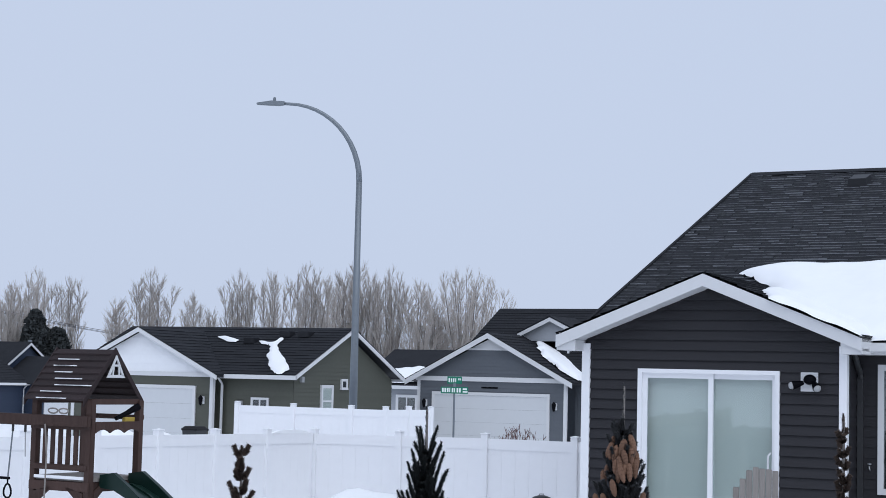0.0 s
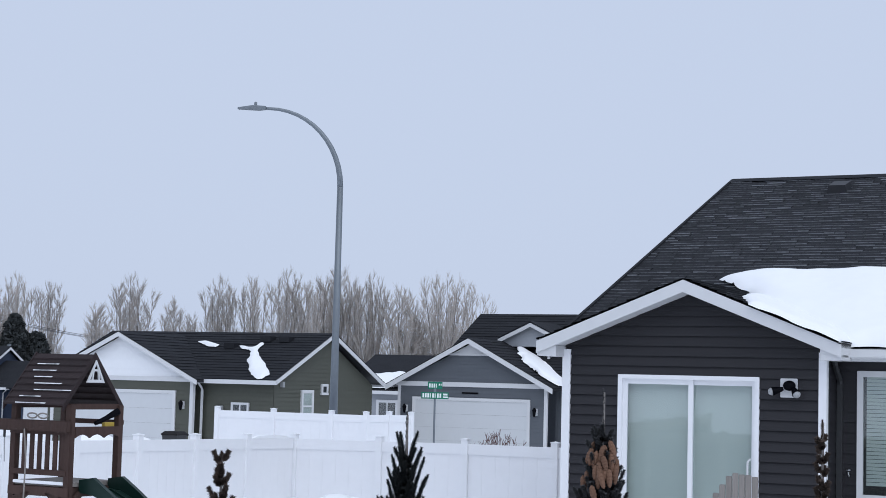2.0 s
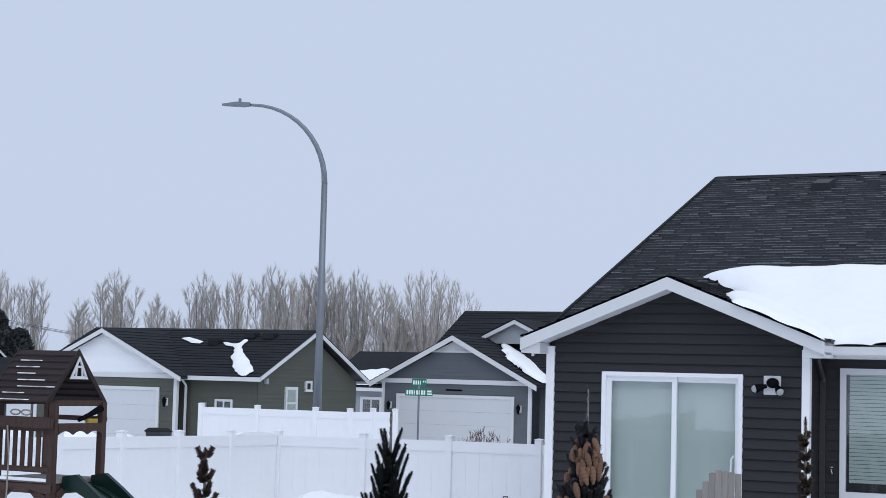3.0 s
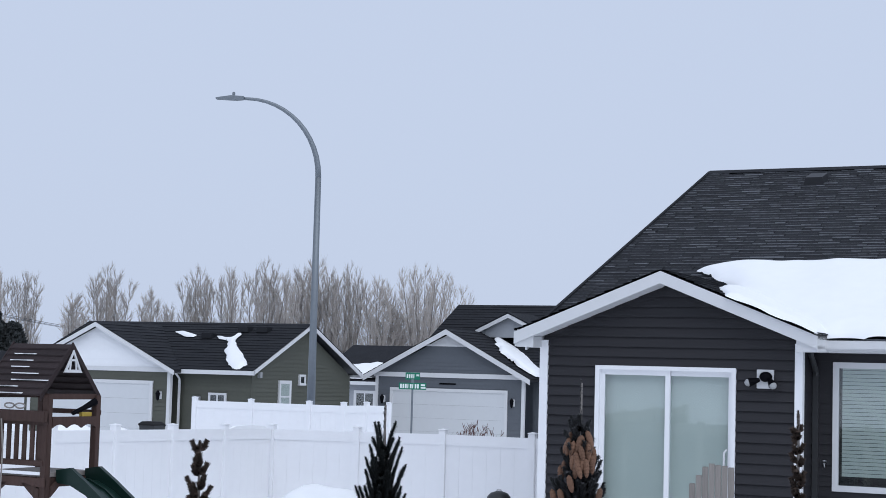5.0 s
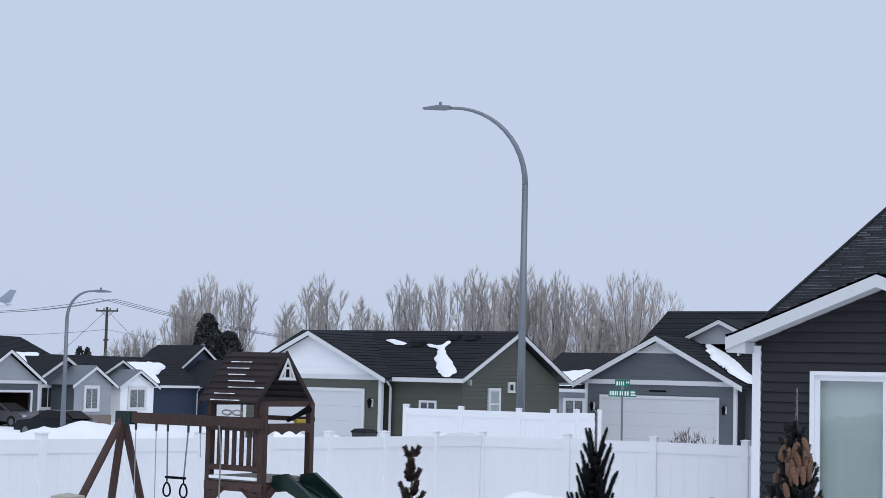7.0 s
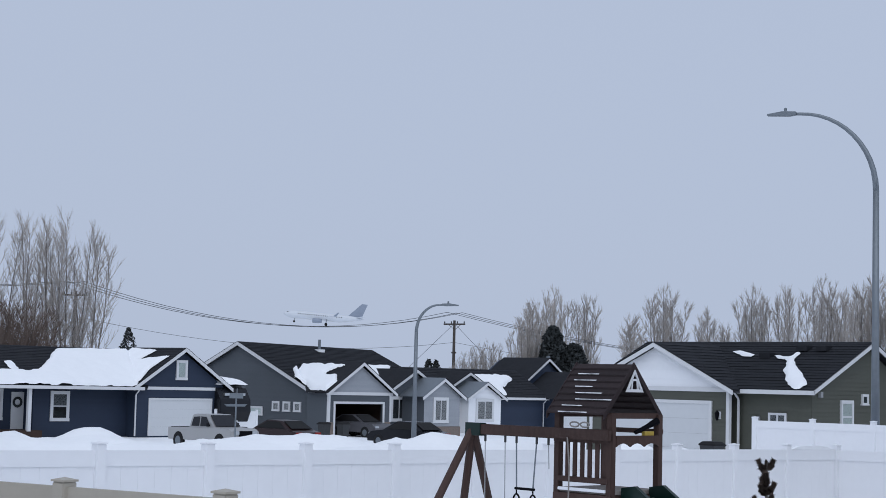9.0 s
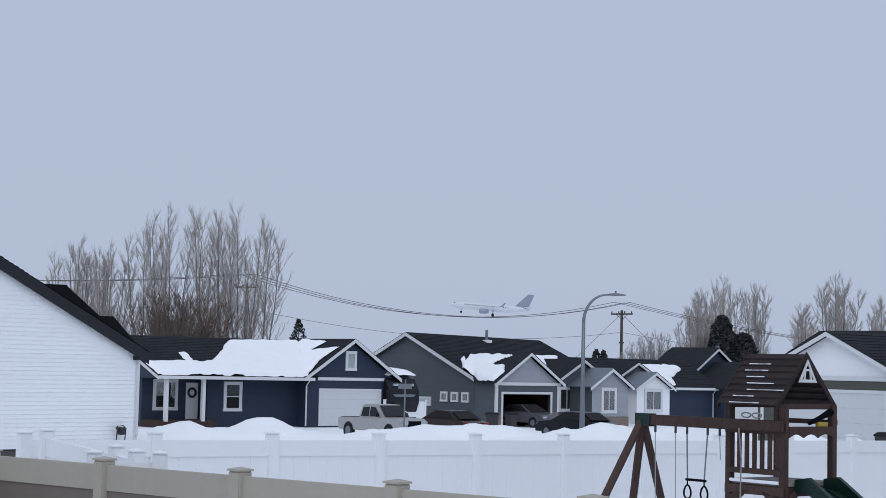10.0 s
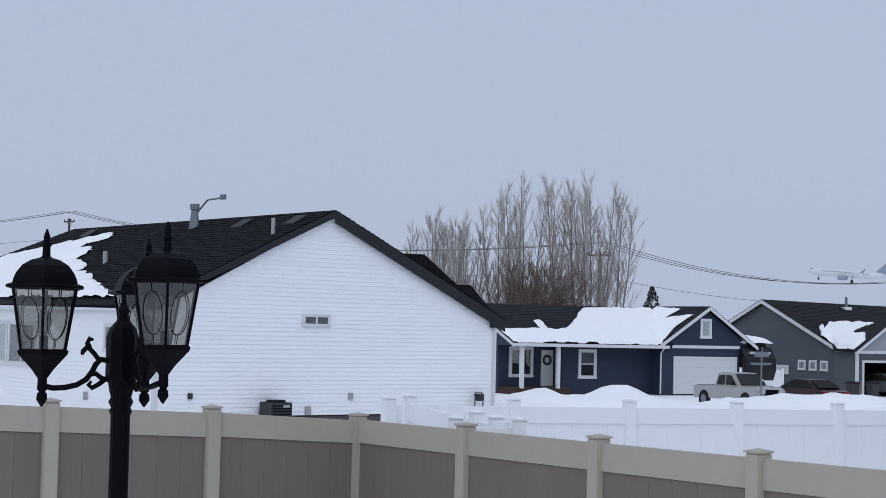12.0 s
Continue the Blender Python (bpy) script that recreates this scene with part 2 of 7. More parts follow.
def siding(name, parent, material, to, poly, exposure=0.13, holes=(), label="", lap=0.018):
    bm = bmesh.new()
    for r in courses(poly, exposure, holes):
        board(bm, to, r, lap)
    return part(name, bm, material, parent, label)


def front(y):
    return lambda s, o, z: Vector((s, y - o, z))


def side_left(x):
    return lambda s, o, z: Vector((x - o, s, z))


def side_right(x):
    return lambda s, o, z: Vector((x + o, s, z))


def roof_slope(bm, e0, e1, r0, r1, exposure=0.2, tab=1.2, lift=0.022, seed=1):
    """Shingle courses from the eave e0-e1 up to the ridge r0-r1, every tab a piece of its own."""
    rnd = random.Random(seed)
    e0, e1, r0, r1 = map(Vector, (e0, e1, r0, r1))
    up = ((r0 - e0) + (r1 - e1)) / 2
    nrm = (e1 - e0).cross(up).normalized()
    if nrm.z < 0:
        nrm = -nrm
    rows = max(2, round(up.length / exposure))
    for i in range(rows):
        f0, f1 = i / rows, (i + 1.15) / rows
        f1 = min(f1, 1)
        a0, a1 = e0.lerp(r0, f0), e1.lerp(r1, f0)
        b0, b1 = e0.lerp(r0, f1), e1.lerp(r1, f1)
        n = max(1, round((a1 - a0).length / tab))
        cuts = [0] + [min(1, max(0, (k + rnd.uniform(-0.25, 0.25) + (0.5 if i % 2 else 0)) / n)) for k in range(1, n)] + [1]
        for c0, c1 in zip(cuts, cuts[1:]):
            if c1 - c0 < 1e-3:
                continue
            h = lift * rnd.uniform(0.75, 1.35)
            p = [a0.lerp(a1, c0) + nrm * h, a0.lerp(a1, c1) + nrm * h, b0.lerp(b1, c1) + nrm * 0.003, b0.lerp(b1, c0) + nrm * 0.003]
            q = [a0.lerp(a1, c0), a0.lerp(a1, c1)]
            v = [bm.verts.new(x) for x in p + q]
            bm.faces.new(v[:4])
            bm.faces.new((v[0], v[4], v[5], v[1]))


def roof_slab(name, parent, corners, thick, material, label=""):
    """The deck of a slope with its fascia: a flat slab under the shingles."""
    return part(name, prismm(corners, (0, 0, -thick)), material, parent, label)


def inside(poly, x, y):
    """Signed distance to an outline, positive within."""
    d, c = 1e9, False
    for (ax, ay), (bx, by) in zip(poly, poly[1:] + poly[:1]):
        dx, dy = bx - ax, by - ay
        t = max(0, min(1, ((x - ax) * dx + (y - ay) * dy) / (dx * dx + dy * dy + 1e-12)))
        d = min(d, math.hypot(x - ax - t * dx, y - ay - t * dy))
        if (ay > y) != (by > y) and x < (bx - ax) * (y - ay) / (by - ay) + ax:
            c = not c
    return d if c else -d


def snow_sheet(name, parent, poly, to, thick=0.15, step=0.12, rough=0.12, label="", seed=0.0, edge=0.18):
    """Snow lying on a slope: poly in (s, t), to(s, t, h) gives the place h above the slope."""
    x0, x1 = min(p[0] for p in poly), max(p[0] for p in poly)
    y0, y1 = min(p[1] for p in poly), max(p[1] for p in poly)
    nx, ny = int((x1 - x0) / step) + 2, int((y1 - y0) / step) + 2
    ids, verts, faces = {}, [], []

    def depth(x, y):
        return inside(poly, x, y) + rough * noise.noise(Vector((x * 1.8, y * 1.8, seed))) + 0.35 * rough * noise.noise(Vector((x * 4.1, y * 4.1, seed)))
    for i in range(nx + 1):
        for j in range(ny + 1):
            x, y = x0 + (x1 - x0) * i / nx, y0 + (y1 - y0) * j / ny
            d = depth(x, y)
            if d > -1.1 * step:
                if d < 0:
                    # draw the rim in to the edge of the sheet
                    gx, gy = depth(x + 0.02, y) - d, depth(x, y + 0.02) - d
                    g = math.hypot(gx, gy) + 1e-9
                    x, y = x - gx / g * d, y - gy / g * d
                h = 0.035 + thick * min(1, max(0.0, d) / edge) ** 0.5 * (1 + 0.25 * noise.noise(Vector((x * 1.3, y * 1.3, seed + 5))))
                ids[i, j] = len(verts)
                verts.append(to(x, y, h))
    for i in range(nx):
        for j in range(ny):
            q = [(i, j), (i + 1, j), (i + 1, j + 1), (i, j + 1)]
            if all(k in ids for k in q):
                faces.append([ids[k] for k in q])
    return raw_part(name, verts, faces, SNOW, parent, label, smooth=True)


def window(parent, to, s0, z0, s1, z1, trim=0.09, panes=2, upright=True, behind=None, name="window", casing=None, grille=False):
    """A trimmed window: casing boards, sashes, panes of glass and what shows behind them."""
    hub = new(name)
    hub.parent = parent
    casing = casing or TRIM

    def slab(n, a, b, c, d, o0, o1, m, label=""):
        bm = bmesh.new()
        prism(bm, [to(a, o0, b), to(c, o0, b), to(c, o0, d), to(a, o0, d)], to(0, o1, 0) - to(0, o0, 0))
        return part(n, bm, m, hub, label)
    slab("casing", s0, z1 - trim, s1, z1, 0.0, 0.085, casing)
    slab("sill", s0 - 0.02, z0, s1 + 0.02, z0 + trim, 0.0, 0.095, casing)
    slab("casing", s0, z0 + trim, s0 + trim, z1 - trim, 0.0, 0.085, casing)
    slab("casing", s1 - trim, z0 + trim, s1, z1 - trim, 0.0, 0.085, casing)
    a, b, c, d = s0 + trim, z0 + trim, s1 - trim, z1 - trim
    # without a blind, a flat near-black panel stands in for the unlit room
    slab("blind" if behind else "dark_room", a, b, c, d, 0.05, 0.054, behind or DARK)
    for k in range(panes):
        if upright:
            p0, p1, q0, q1 = a + (c - a) * k / panes, a + (c - a) * (k + 1) / panes, b, d
        else:
            p0, p1, q0, q1 = a, c, b + (d - b) * k / panes, b + (d - b) * (k + 1) / panes
        slab("pane", p0 + 0.03, q0 + 0.03, p1 - 0.03, q1 - 0.03, 0.06, 0.065, PANE)
        for r in ((p0, q0, p1, q0 + 0.03), (p0, q1 - 0.03, p1, q1), (p0, q0 + 0.03, p0 + 0.03, q1 - 0.03), (p1 - 0.03, q0 + 0.03, p1, q1 - 0.03)):
            slab("sash", *r, 0.053, 0.074, casing)
    return hub


def garage_door(parent, to, s0, z0, s1, z1, trim=0.12, rows=4):
    hub = new("garage_door")
    hub.parent = parent

    def slab(n, a, b, c, d, o0, o1, m):
        bm = bmesh.new()
        prism(bm, [to(a, o0, b), to(c, o0, b), to(c, o0, d), to(a, o0, d)], to(0, o1, 0) - to(0, o0, 0))
        return part(n, bm, m, hub)
    slab("casing", s0 - trim, z1, s1 + trim, z1 + trim, 0, 0.07, TRIM)
    slab("casing", s0 - trim, z0, s0, z1, 0, 0.07, TRIM)
    slab("casing", s1, z0, s1 + trim, z1, 0, 0.07, TRIM)
    h = (z1 - z0) / rows
    for k in range(rows):
        slab("panel", s0, z0 + k * h + 0.002, s1, z0 + (k + 1) * h - 0.002, 0.0, 0.04, DOOR_WHITE)
    return hub


def strip(name, parent, to, a, b, c, d, o0, o1, m, label=""):
    bm = bmesh.new()
    prism(bm, [to(a, o0, b), to(c, o0, b), to(c, o0, d), to(a, o0, d)], to(0, o1, 0) - to(0, o0, 0))
    return part(name, bm, m, parent, label)


def rake(name, parent, to, p, q, depth, o0, o1, m):
    """A sloping fascia board between (s, z) points p and q, hanging down by depth."""
    bm = bmesh.new()
    prism(bm, [to(p[0], o0, p[1]), to(q[0], o0, q[1]), to(q[0], o0, q[1] - depth), to(p[0], o0, p[1] - depth)], to(0, o1, 0) - to(0, o0, 0))
    return part(name, bm, m, parent)


def wall_lamp(parent_m, at_, out, group="wall lamps"):
    """A small coach lamp on a wall."""
    t = thing("wall_lamp", parent_m @ Matrix.Translation(at_), "small black coach lamp on a white wall plate", "wall lamp", group)
    part("plate", boxm(-0.09, -0.03, -0.15, 0.09, 0.02, 0.12, bevel=0.008), TRIM, t, "white plate")
    bm = bmesh.new()
    lathe(bm, [(0.02, 0.16), (0.09, 0.06), (0.08, 0.03), (0.05, -0.16), (0.02, -0.2)], 8, Matrix.Translation((0, -0.13, 0)))
    part("lantern", bm, IRON, t)
    part("bracket", tubem([(0, 0, 0.05), (0, -0.08, 0.13), (0, -0.13, 0.12)], 0.012, 6), IRON, t)
    return t


def downspout(parent, x, y, z0, z1, m=None):
    bm = bmesh.new()
    box(bm, x - 0.04, y - 0.05, z0, x + 0.04, y, z1 - 0.35)
    tube(bm, [(x, y - 0.03, z1 - 0.36), (x, y - 0.05, z1 - 0.3), (x, y - 0.3, z1 - 0.1), (x, y - 0.32, z1)], 0.04, 6)
    return part("downspout", bm, m or TRIM, parent)


# ---- ground ----
def ground_z(x, y):
    d = math.hypot(x, y)
    k = min(1, max(0, (d - 62) / 30)) if x < 5 else 0
    low = -0.9 * k * k * (3 - 2 * k) * min(1, max(0, (5 - x) / 20))
    fade = min(1, 60 / (d + 1))
    low -= 0.75 * math.exp(-((x + 44) ** 2 + (y - 37.5) ** 2) / 110)
    return low - 0.02 + fade * (0.12 * noise.noise(Vector((x * 0.15, y * 0.15, 0))) + 0.05 * noise.noise(Vector((x * 0.6, y * 0.6, 3))))


def ground():
    verts, faces = [], []
    rings = [0.0, 2, 4, 6, 8, 10, 12, 14, 16, 18, 20, 22, 24, 27, 30, 33, 36, 40, 45, 50, 56, 62, 70, 80, 90, 105, 125, 150, 200, 300, 600, 1200, 2500, 4500]
    n = 120
    for r in rings:
        for k in range(n):
            a = 2 * math.pi * k / n
            x, y = r * math.cos(a), r * math.sin(a)
            verts.append((x, y, ground_z(x, y)))
    for i in range(len(rings) - 1):
        for k in range(n):
            faces.append((i * n + k, i * n + (k + 1) % n, (i + 1) * n + (k + 1) % n, (i + 1) * n + k))
    ob = raw_part("ground", verts, faces, SNOW, smooth=True)
    return tagged(ob, "deep white snow over yards and streets", "snow", kind="structure")


ground()


# ---- charcoal house next door ----
def charcoal_house():
    m = place(3.55, 22.93, 28)
    h = thing("house", m, "one-storey house with charcoal lap siding, white trim and snowy dark roof", "house")
    # dining bay with the gable
    W, AP = 1.83, 4.20
    SL = 0.395
    hole = (-1.04, 0.80, 0.96, 2.905)
    poly = [(-W, 0.15), (W, 0.15), (W, AP - SL * W - 0.12), (0, AP - 0.12), (-W, AP - SL * W - 0.12)]
    for x0, x1, z0, z1 in ((-W, hole[0], 0.1, 3.3), (hole[2], W, 0.1, 3.3), (hole[0], hole[2], 0.1, 0.80), (hole[0], hole[2], hole[3], 3.3)):
        part("wall", boxm(x0, 0.0, z0, x1, 0.15, z1), CHARCOAL, h)
    part("wall", prismm([(-W, 0, 3.3), (W, 0, 3.3), (W, 0, AP - SL * W - 0.12), (0, 0, AP - 0.12), (-W, 0, AP - SL * W - 0.12)], (0, 0.15, 0)), CHARCOAL, h)
    part("wall", boxm(-W, 0.15, 0.1, -W + 0.15, 8.5, 3.25), CHARCOAL, h)
    part("wall", boxm(W - 0.15, 0.15, 0.1, W, 0.6, 3.25), CHARCOAL, h)
    for r in courses(poly, 0.137, [hole]):
        bm = bmesh.new()
        board(bm, front(0.0), r, 0.034)
        part("siding_board", bm, CHARCOAL, h)
    ret = [(0.0, 0.15), (0.55, 0.15), (0.55, 3.2), (0.0, 3.2)]
    siding("siding", h, CHARCOAL, side_right(W), ret, 0.137)
    siding("siding", h, CHARCOAL, side_left(-W), [(0.0, 0.15), (16.0, 0.15), (16.0, 3.2), (8.5, 6.5), (0, 3.2)], 0.137)
    part("wall", prismm([(-W + 0.05, 0.55, 3.2), (-W + 0.05, 16, 3.2), (-W + 0.05, 8.5, 6.4)], (0.1, 0, 0)), CHARCOAL, h)
    # corner boards
    for x0, x1 in ((-W - 0.025, -W + 0.075), (W - 0.075, W + 0.02)):
        part("corner_board", boxm(x0 - (0.02 if x0 < 0 else 0), -0.048, 0.1, x1 + (0.01 if x0 > 0 else 0), 0.05, 3.24), VINYL, h)
    # bay roof
    e, b = 0.38, 2.6
    OV = 2.13
    ez = AP - SL * OV
    for sgn in (-1, 1):
        bm = bmesh.new()
        bx = 0.0
        roof_slope(bm, (sgn * OV, -e, ez), (sgn * OV, b if sgn < 0 else 0.35, ez), (0, -e, AP), (0, b, AP), 0.14, 0.33, seed=5 + sgn)
        part("bay_shingles", bm, SHINGLE, h)
        roof_slab("bay_roof_deck", h, [(sgn * OV, -e + 0.02, ez - 0.012), (sgn * OV, 0.45, ez - 0.012), (0, 2.4, AP - 0.012), (0, -e + 0.02, AP - 0.012)], 0.05, FASCIA_BLACK)
        rake("rake_board", h, front(-e + 0.03), (sgn * OV, ez - 0.02), (0, AP - 0.02), 0.165, 0.0, 0.04, TRIM)
        # sloping soffit behind the rake board
        part("soffit", prismm([(sgn * OV, -e + 0.03, ez - 0.18), (0, -e + 0.03, AP - 0.18), (0, 0.0, AP - 0.18), (sgn * OV, 0.0, ez - 0.18)], (0, 0, 0.03)), TRIM, h)
        part("eave_fascia", boxm(min(sgn * OV, sgn * (OV - 0.03)), -e + 0.03, ez - 0.22, max(sgn * OV, sgn * (OV - 0.03)), 0.2, ez - 0.03), TRIM, h)
    # boxed eave return at each foot of the gable
    for sgn in (-1, 1):
        a, c = sorted((sgn * (W + 0.02), sgn * (OV - 0.03)))
        part("eave_return", prismm([(a, -e + 0.035, ez - 0.225), (c, -e + 0.035, ez - 0.225), (c, -e + 0.035, ez + 0.02 + (0.1 if sgn > 0 else 0) - 0.1), (a, -e + 0.035, ez + 0.02 + (0.1 if sgn < 0 else 0) - 0.1)], (0, 0.5, 0)), TRIM, h)
    # main wall and window to the right of the bay
    MW = 0.55
    win = (2.12, 1.32, 4.0, 3.02)
    siding("siding", h, CHARCOAL, front(MW), [(W, 0.15), (13, 0.15), (13, 3.2), (W, 3.2)], 0.137, [win])
    part("wall", boxm(W, MW + 0.002, 0.1, 13, MW + 0.15, 3.25), CHARCOAL, h)
    part("wall", boxm(12.85, MW + 0.15, 0.1, 13, 16, 3.25), CHARCOAL, h)
    part("wall", boxm(-W, 15.85, 0.1, 13, 16, 3.25), CHARCOAL, h)
    part("foundation", boxm(-W + 0.03, 0.03, -0.3, 12.97, 15.95, 0.12), CONCRETE, h)
    wh = new("window")
    wh.parent = h
    to = front(MW)
    s0, z0, s1, z1 = win
    for a in ((s0, z1 - 0.08, s1, z1), (s0, z0, s1, z0 + 0.08), (s0, z0 + 0.08, s0 + 0.08, z1 - 0.08), (s1 - 0.08, z0 + 0.08, s1, z1 - 0.08)):
        strip("window_frame", wh, to, *a, 0.0, 0.05, TRIM)
    # flat near-black panel: the room's shade behind the slats is in its colour
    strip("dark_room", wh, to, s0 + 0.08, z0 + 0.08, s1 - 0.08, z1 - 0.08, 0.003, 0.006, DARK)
    zz = z0 + 0.2
    while zz < z1 - 0.1:
        strip("slat", wh, to, s0 + 0.12, zz, s1 - 0.1, zz + 0.044, 0.008, 0.012, BLIND)
        zz += 0.05
    strip("pane", wh, to, s0 + 0.08, z0 + 0.08, s1 - 0.08, z1 - 0.08, 0.022, 0.028, PANE)
    # main roof
    EY, EZ, RY, RZ, X0, X1 = 0.2, 3.30, 8.5, 6.63, -2.2, 13.4
    deck = roof_slab("roof_deck", h, [(X0, EY, EZ - 0.01), (X1, EY, EZ - 0.01), (X1, RY, RZ - 0.01), (X0, RY, RZ - 0.01)], 0.06, FASCIA_BLACK)
    roof_slab("roof_deck", h, [(X0, RY, RZ - 0.01), (X1, RY, RZ - 0.01), (X1, 2 * RY - EY, EZ - 0.01), (X0, 2 * RY - EY, EZ - 0.01)], 0.06, SHINGLE)
    rake("rake_board", h, lambda s, o, z: Vector((X0 - o + 0.02, s, z)), (EY, EZ - 0.02), (RY, RZ - 0.02), 0.18, 0.0, 0.035, TRIM)
    part("ridge_cap", prismm([(X0, RY - 0.16, RZ - 0.03), (X0, RY, RZ + 0.045), (X0, RY + 0.16, RZ - 0.03)], (X1 - X0, 0, 0)), SHINGLE, h)
    part("gutter", boxm(W + 0.1, EY - 0.13, EZ - 0.13, X1, EY, EZ - 0.005, bevel=0.02), TRIM, h)
    part("soffit", boxm(W, EY - 0.02, EZ - 0.16, X1, MW, EZ - 0.13), TRIM, h)
    downspout(h, W + 0.06, MW, 0.1, 3.2, GREY_METAL)
    part("roof_vent", prismm([(-0.16, 7.5, 6.2), (0.2, 7.5, 6.2), (0.17, 7.5, 6.37), (-0.13, 7.5, 6.37)], (0, 0.4, 0.12)), FASCIA_BLACK, h, "low black roof vent")
    # sliding door
    sd = new("sliding_door")
    sd.parent = h
    to = front(0.0)
    a, z0, c, z1 = hole
    for r in ((a, z1 - 0.055, c, z1), (a, z0, a + 0.06, z1 - 0.055), (c - 0.06, z0, c, z1 - 0.055), (a + 0.06, z0, c - 0.06, z0 + 0.06)):
        strip("door_casing", sd, to, *r, -0.06, 0.045, VINYL)
    mid = -0.01
    for p0, p1, dep in ((a + 0.06, mid + 0.035, -0.01), (mid - 0.035, c - 0.06, -0.05)):
        for r in ((p0, z1 - 0.125, p1, z1 - 0.055), (p0, z0 + 0.06, p1, z0 + 0.16), (p0, z0 + 0.16, p0 + 0.065, z1 - 0.125), (p1 - 0.065, z0 + 0.16, p1, z1 - 0.125)):
            strip("sash", sd, to, *r, dep - 0.03, dep, VINYL)
        strip("pane", sd, to, p0 + 0.065, z0 + 0.16, p1 - 0.065, z1 - 0.125, dep - 0.02, dep - 0.014, PANE)
    strip("curtain", sd, to, a + 0.05, z0 + 0.05, c - 0.05, z1 - 0.05, -0.16, -0.15, CURTAIN)
    part("door_handle", tubem([(c - 0.12, -0.02, 1.55), (c - 0.14, -0.07, 1.58), (c - 0.14, -0.07, 1.78), (c - 0.12, -0.02, 1.82)], 0.014, 6), TRIM, sd)
    # floodlight on a square plate
    fl = thing("floodlight", m @ Matrix.Translation((1.36, -0.02, 2.77)), "twin black security floodlight on a white square plate", "floodlight")
    part("plate", boxm(-0.115, -0.03, -0.125, 0.115, 0.0, 0.125, bevel=0.006), TRIM, fl, "white square plate")
    bm = bmesh.new()
    bmesh.ops.create_uvsphere(bm, u_segments=14, v_segments=8, radius=0.085, matrix=Matrix.Translation((0.02, -0.07, 0.03)) @ Matrix.Diagonal((1, 0.8, 0.8, 1)))
    part("body", bm, IRON, fl, smooth=True)
    for p, q in (((-0.06, -0.08, -0.01), (-0.19, -0.15, -0.05)), ((0.07, -0.08, 0.0), (0.14, -0.15, -0.08))):
        lamp = part("lamp_head", tubem([p, Vector(p).lerp(Vector(q), 0.5), q], [0.025, 0.045, 0.06], 10), IRON, fl)
        bm = bmesh.new()
        bmesh.ops.create_uvsphere(bm, u_segments=10, v_segments=6, radius=0.052, matrix=Matrix.Translation(q))
        part("lens", bm, PALE_PLASTIC, lamp, smooth=True)
    # hose tap
    tap = thing("hose_tap", m @ Matrix.Translation((2.02, 0.53, 1.68)), "small brass hose tap on charcoal siding", "tap")
    part("spout", tubem([(0, 0, 0), (0, -0.07, 0), (0.02, -0.1, -0.05)], 0.012, 6), CHROME, tap)
    bm = bmesh.new()
    lathe(bm, [(0.03, 0.0), (0.03, 0.012)], 8, Matrix.Translation((0, -0.05, 0.03)))
    part("wheel", bm, CHROME, tap)
    # snow on the roof
    k = (RZ - EZ) / (RY - EY)

    def on_main(s, t, hh):
        return Vector((s, t, EZ + (t - EY) * k + hh + 0.02))
    sn = thing("roof_snow", m, "thick white snow sheet sliding off a dark roof", "snow")
    snow_sheet("snow", sn, [(-0.55, 2.8), (-0.19, 3.07), (0.8, 3.13), (2.2, 3.2), (13, 3.35), (13, 0.1), (2.1, 0.1), (1.7, 0.5), (0.85, 1.4), (0.0, 2.25)], on_main, 0.13, 0.06, 0.09, edge=0.3)
    kb = SL

    def on_bay(s, t, hh):
        return Vector((s, t, AP - kb * s + hh - 0.025))
    snow_sheet("snow", sn, [(0.3, 1.6), (0.55, 0.45), (0.8, -0.1), (0.93, -0.46), (2.14, -0.46), (2.12, 0.5), (1.7, 1.0), (0.9, 1.8), (0.3, 2.4)], on_bay, 0.1, 0.05, 0.02, seed=3)
    return h


charcoal_house()
# shingles of the big slope, built last (see the end)


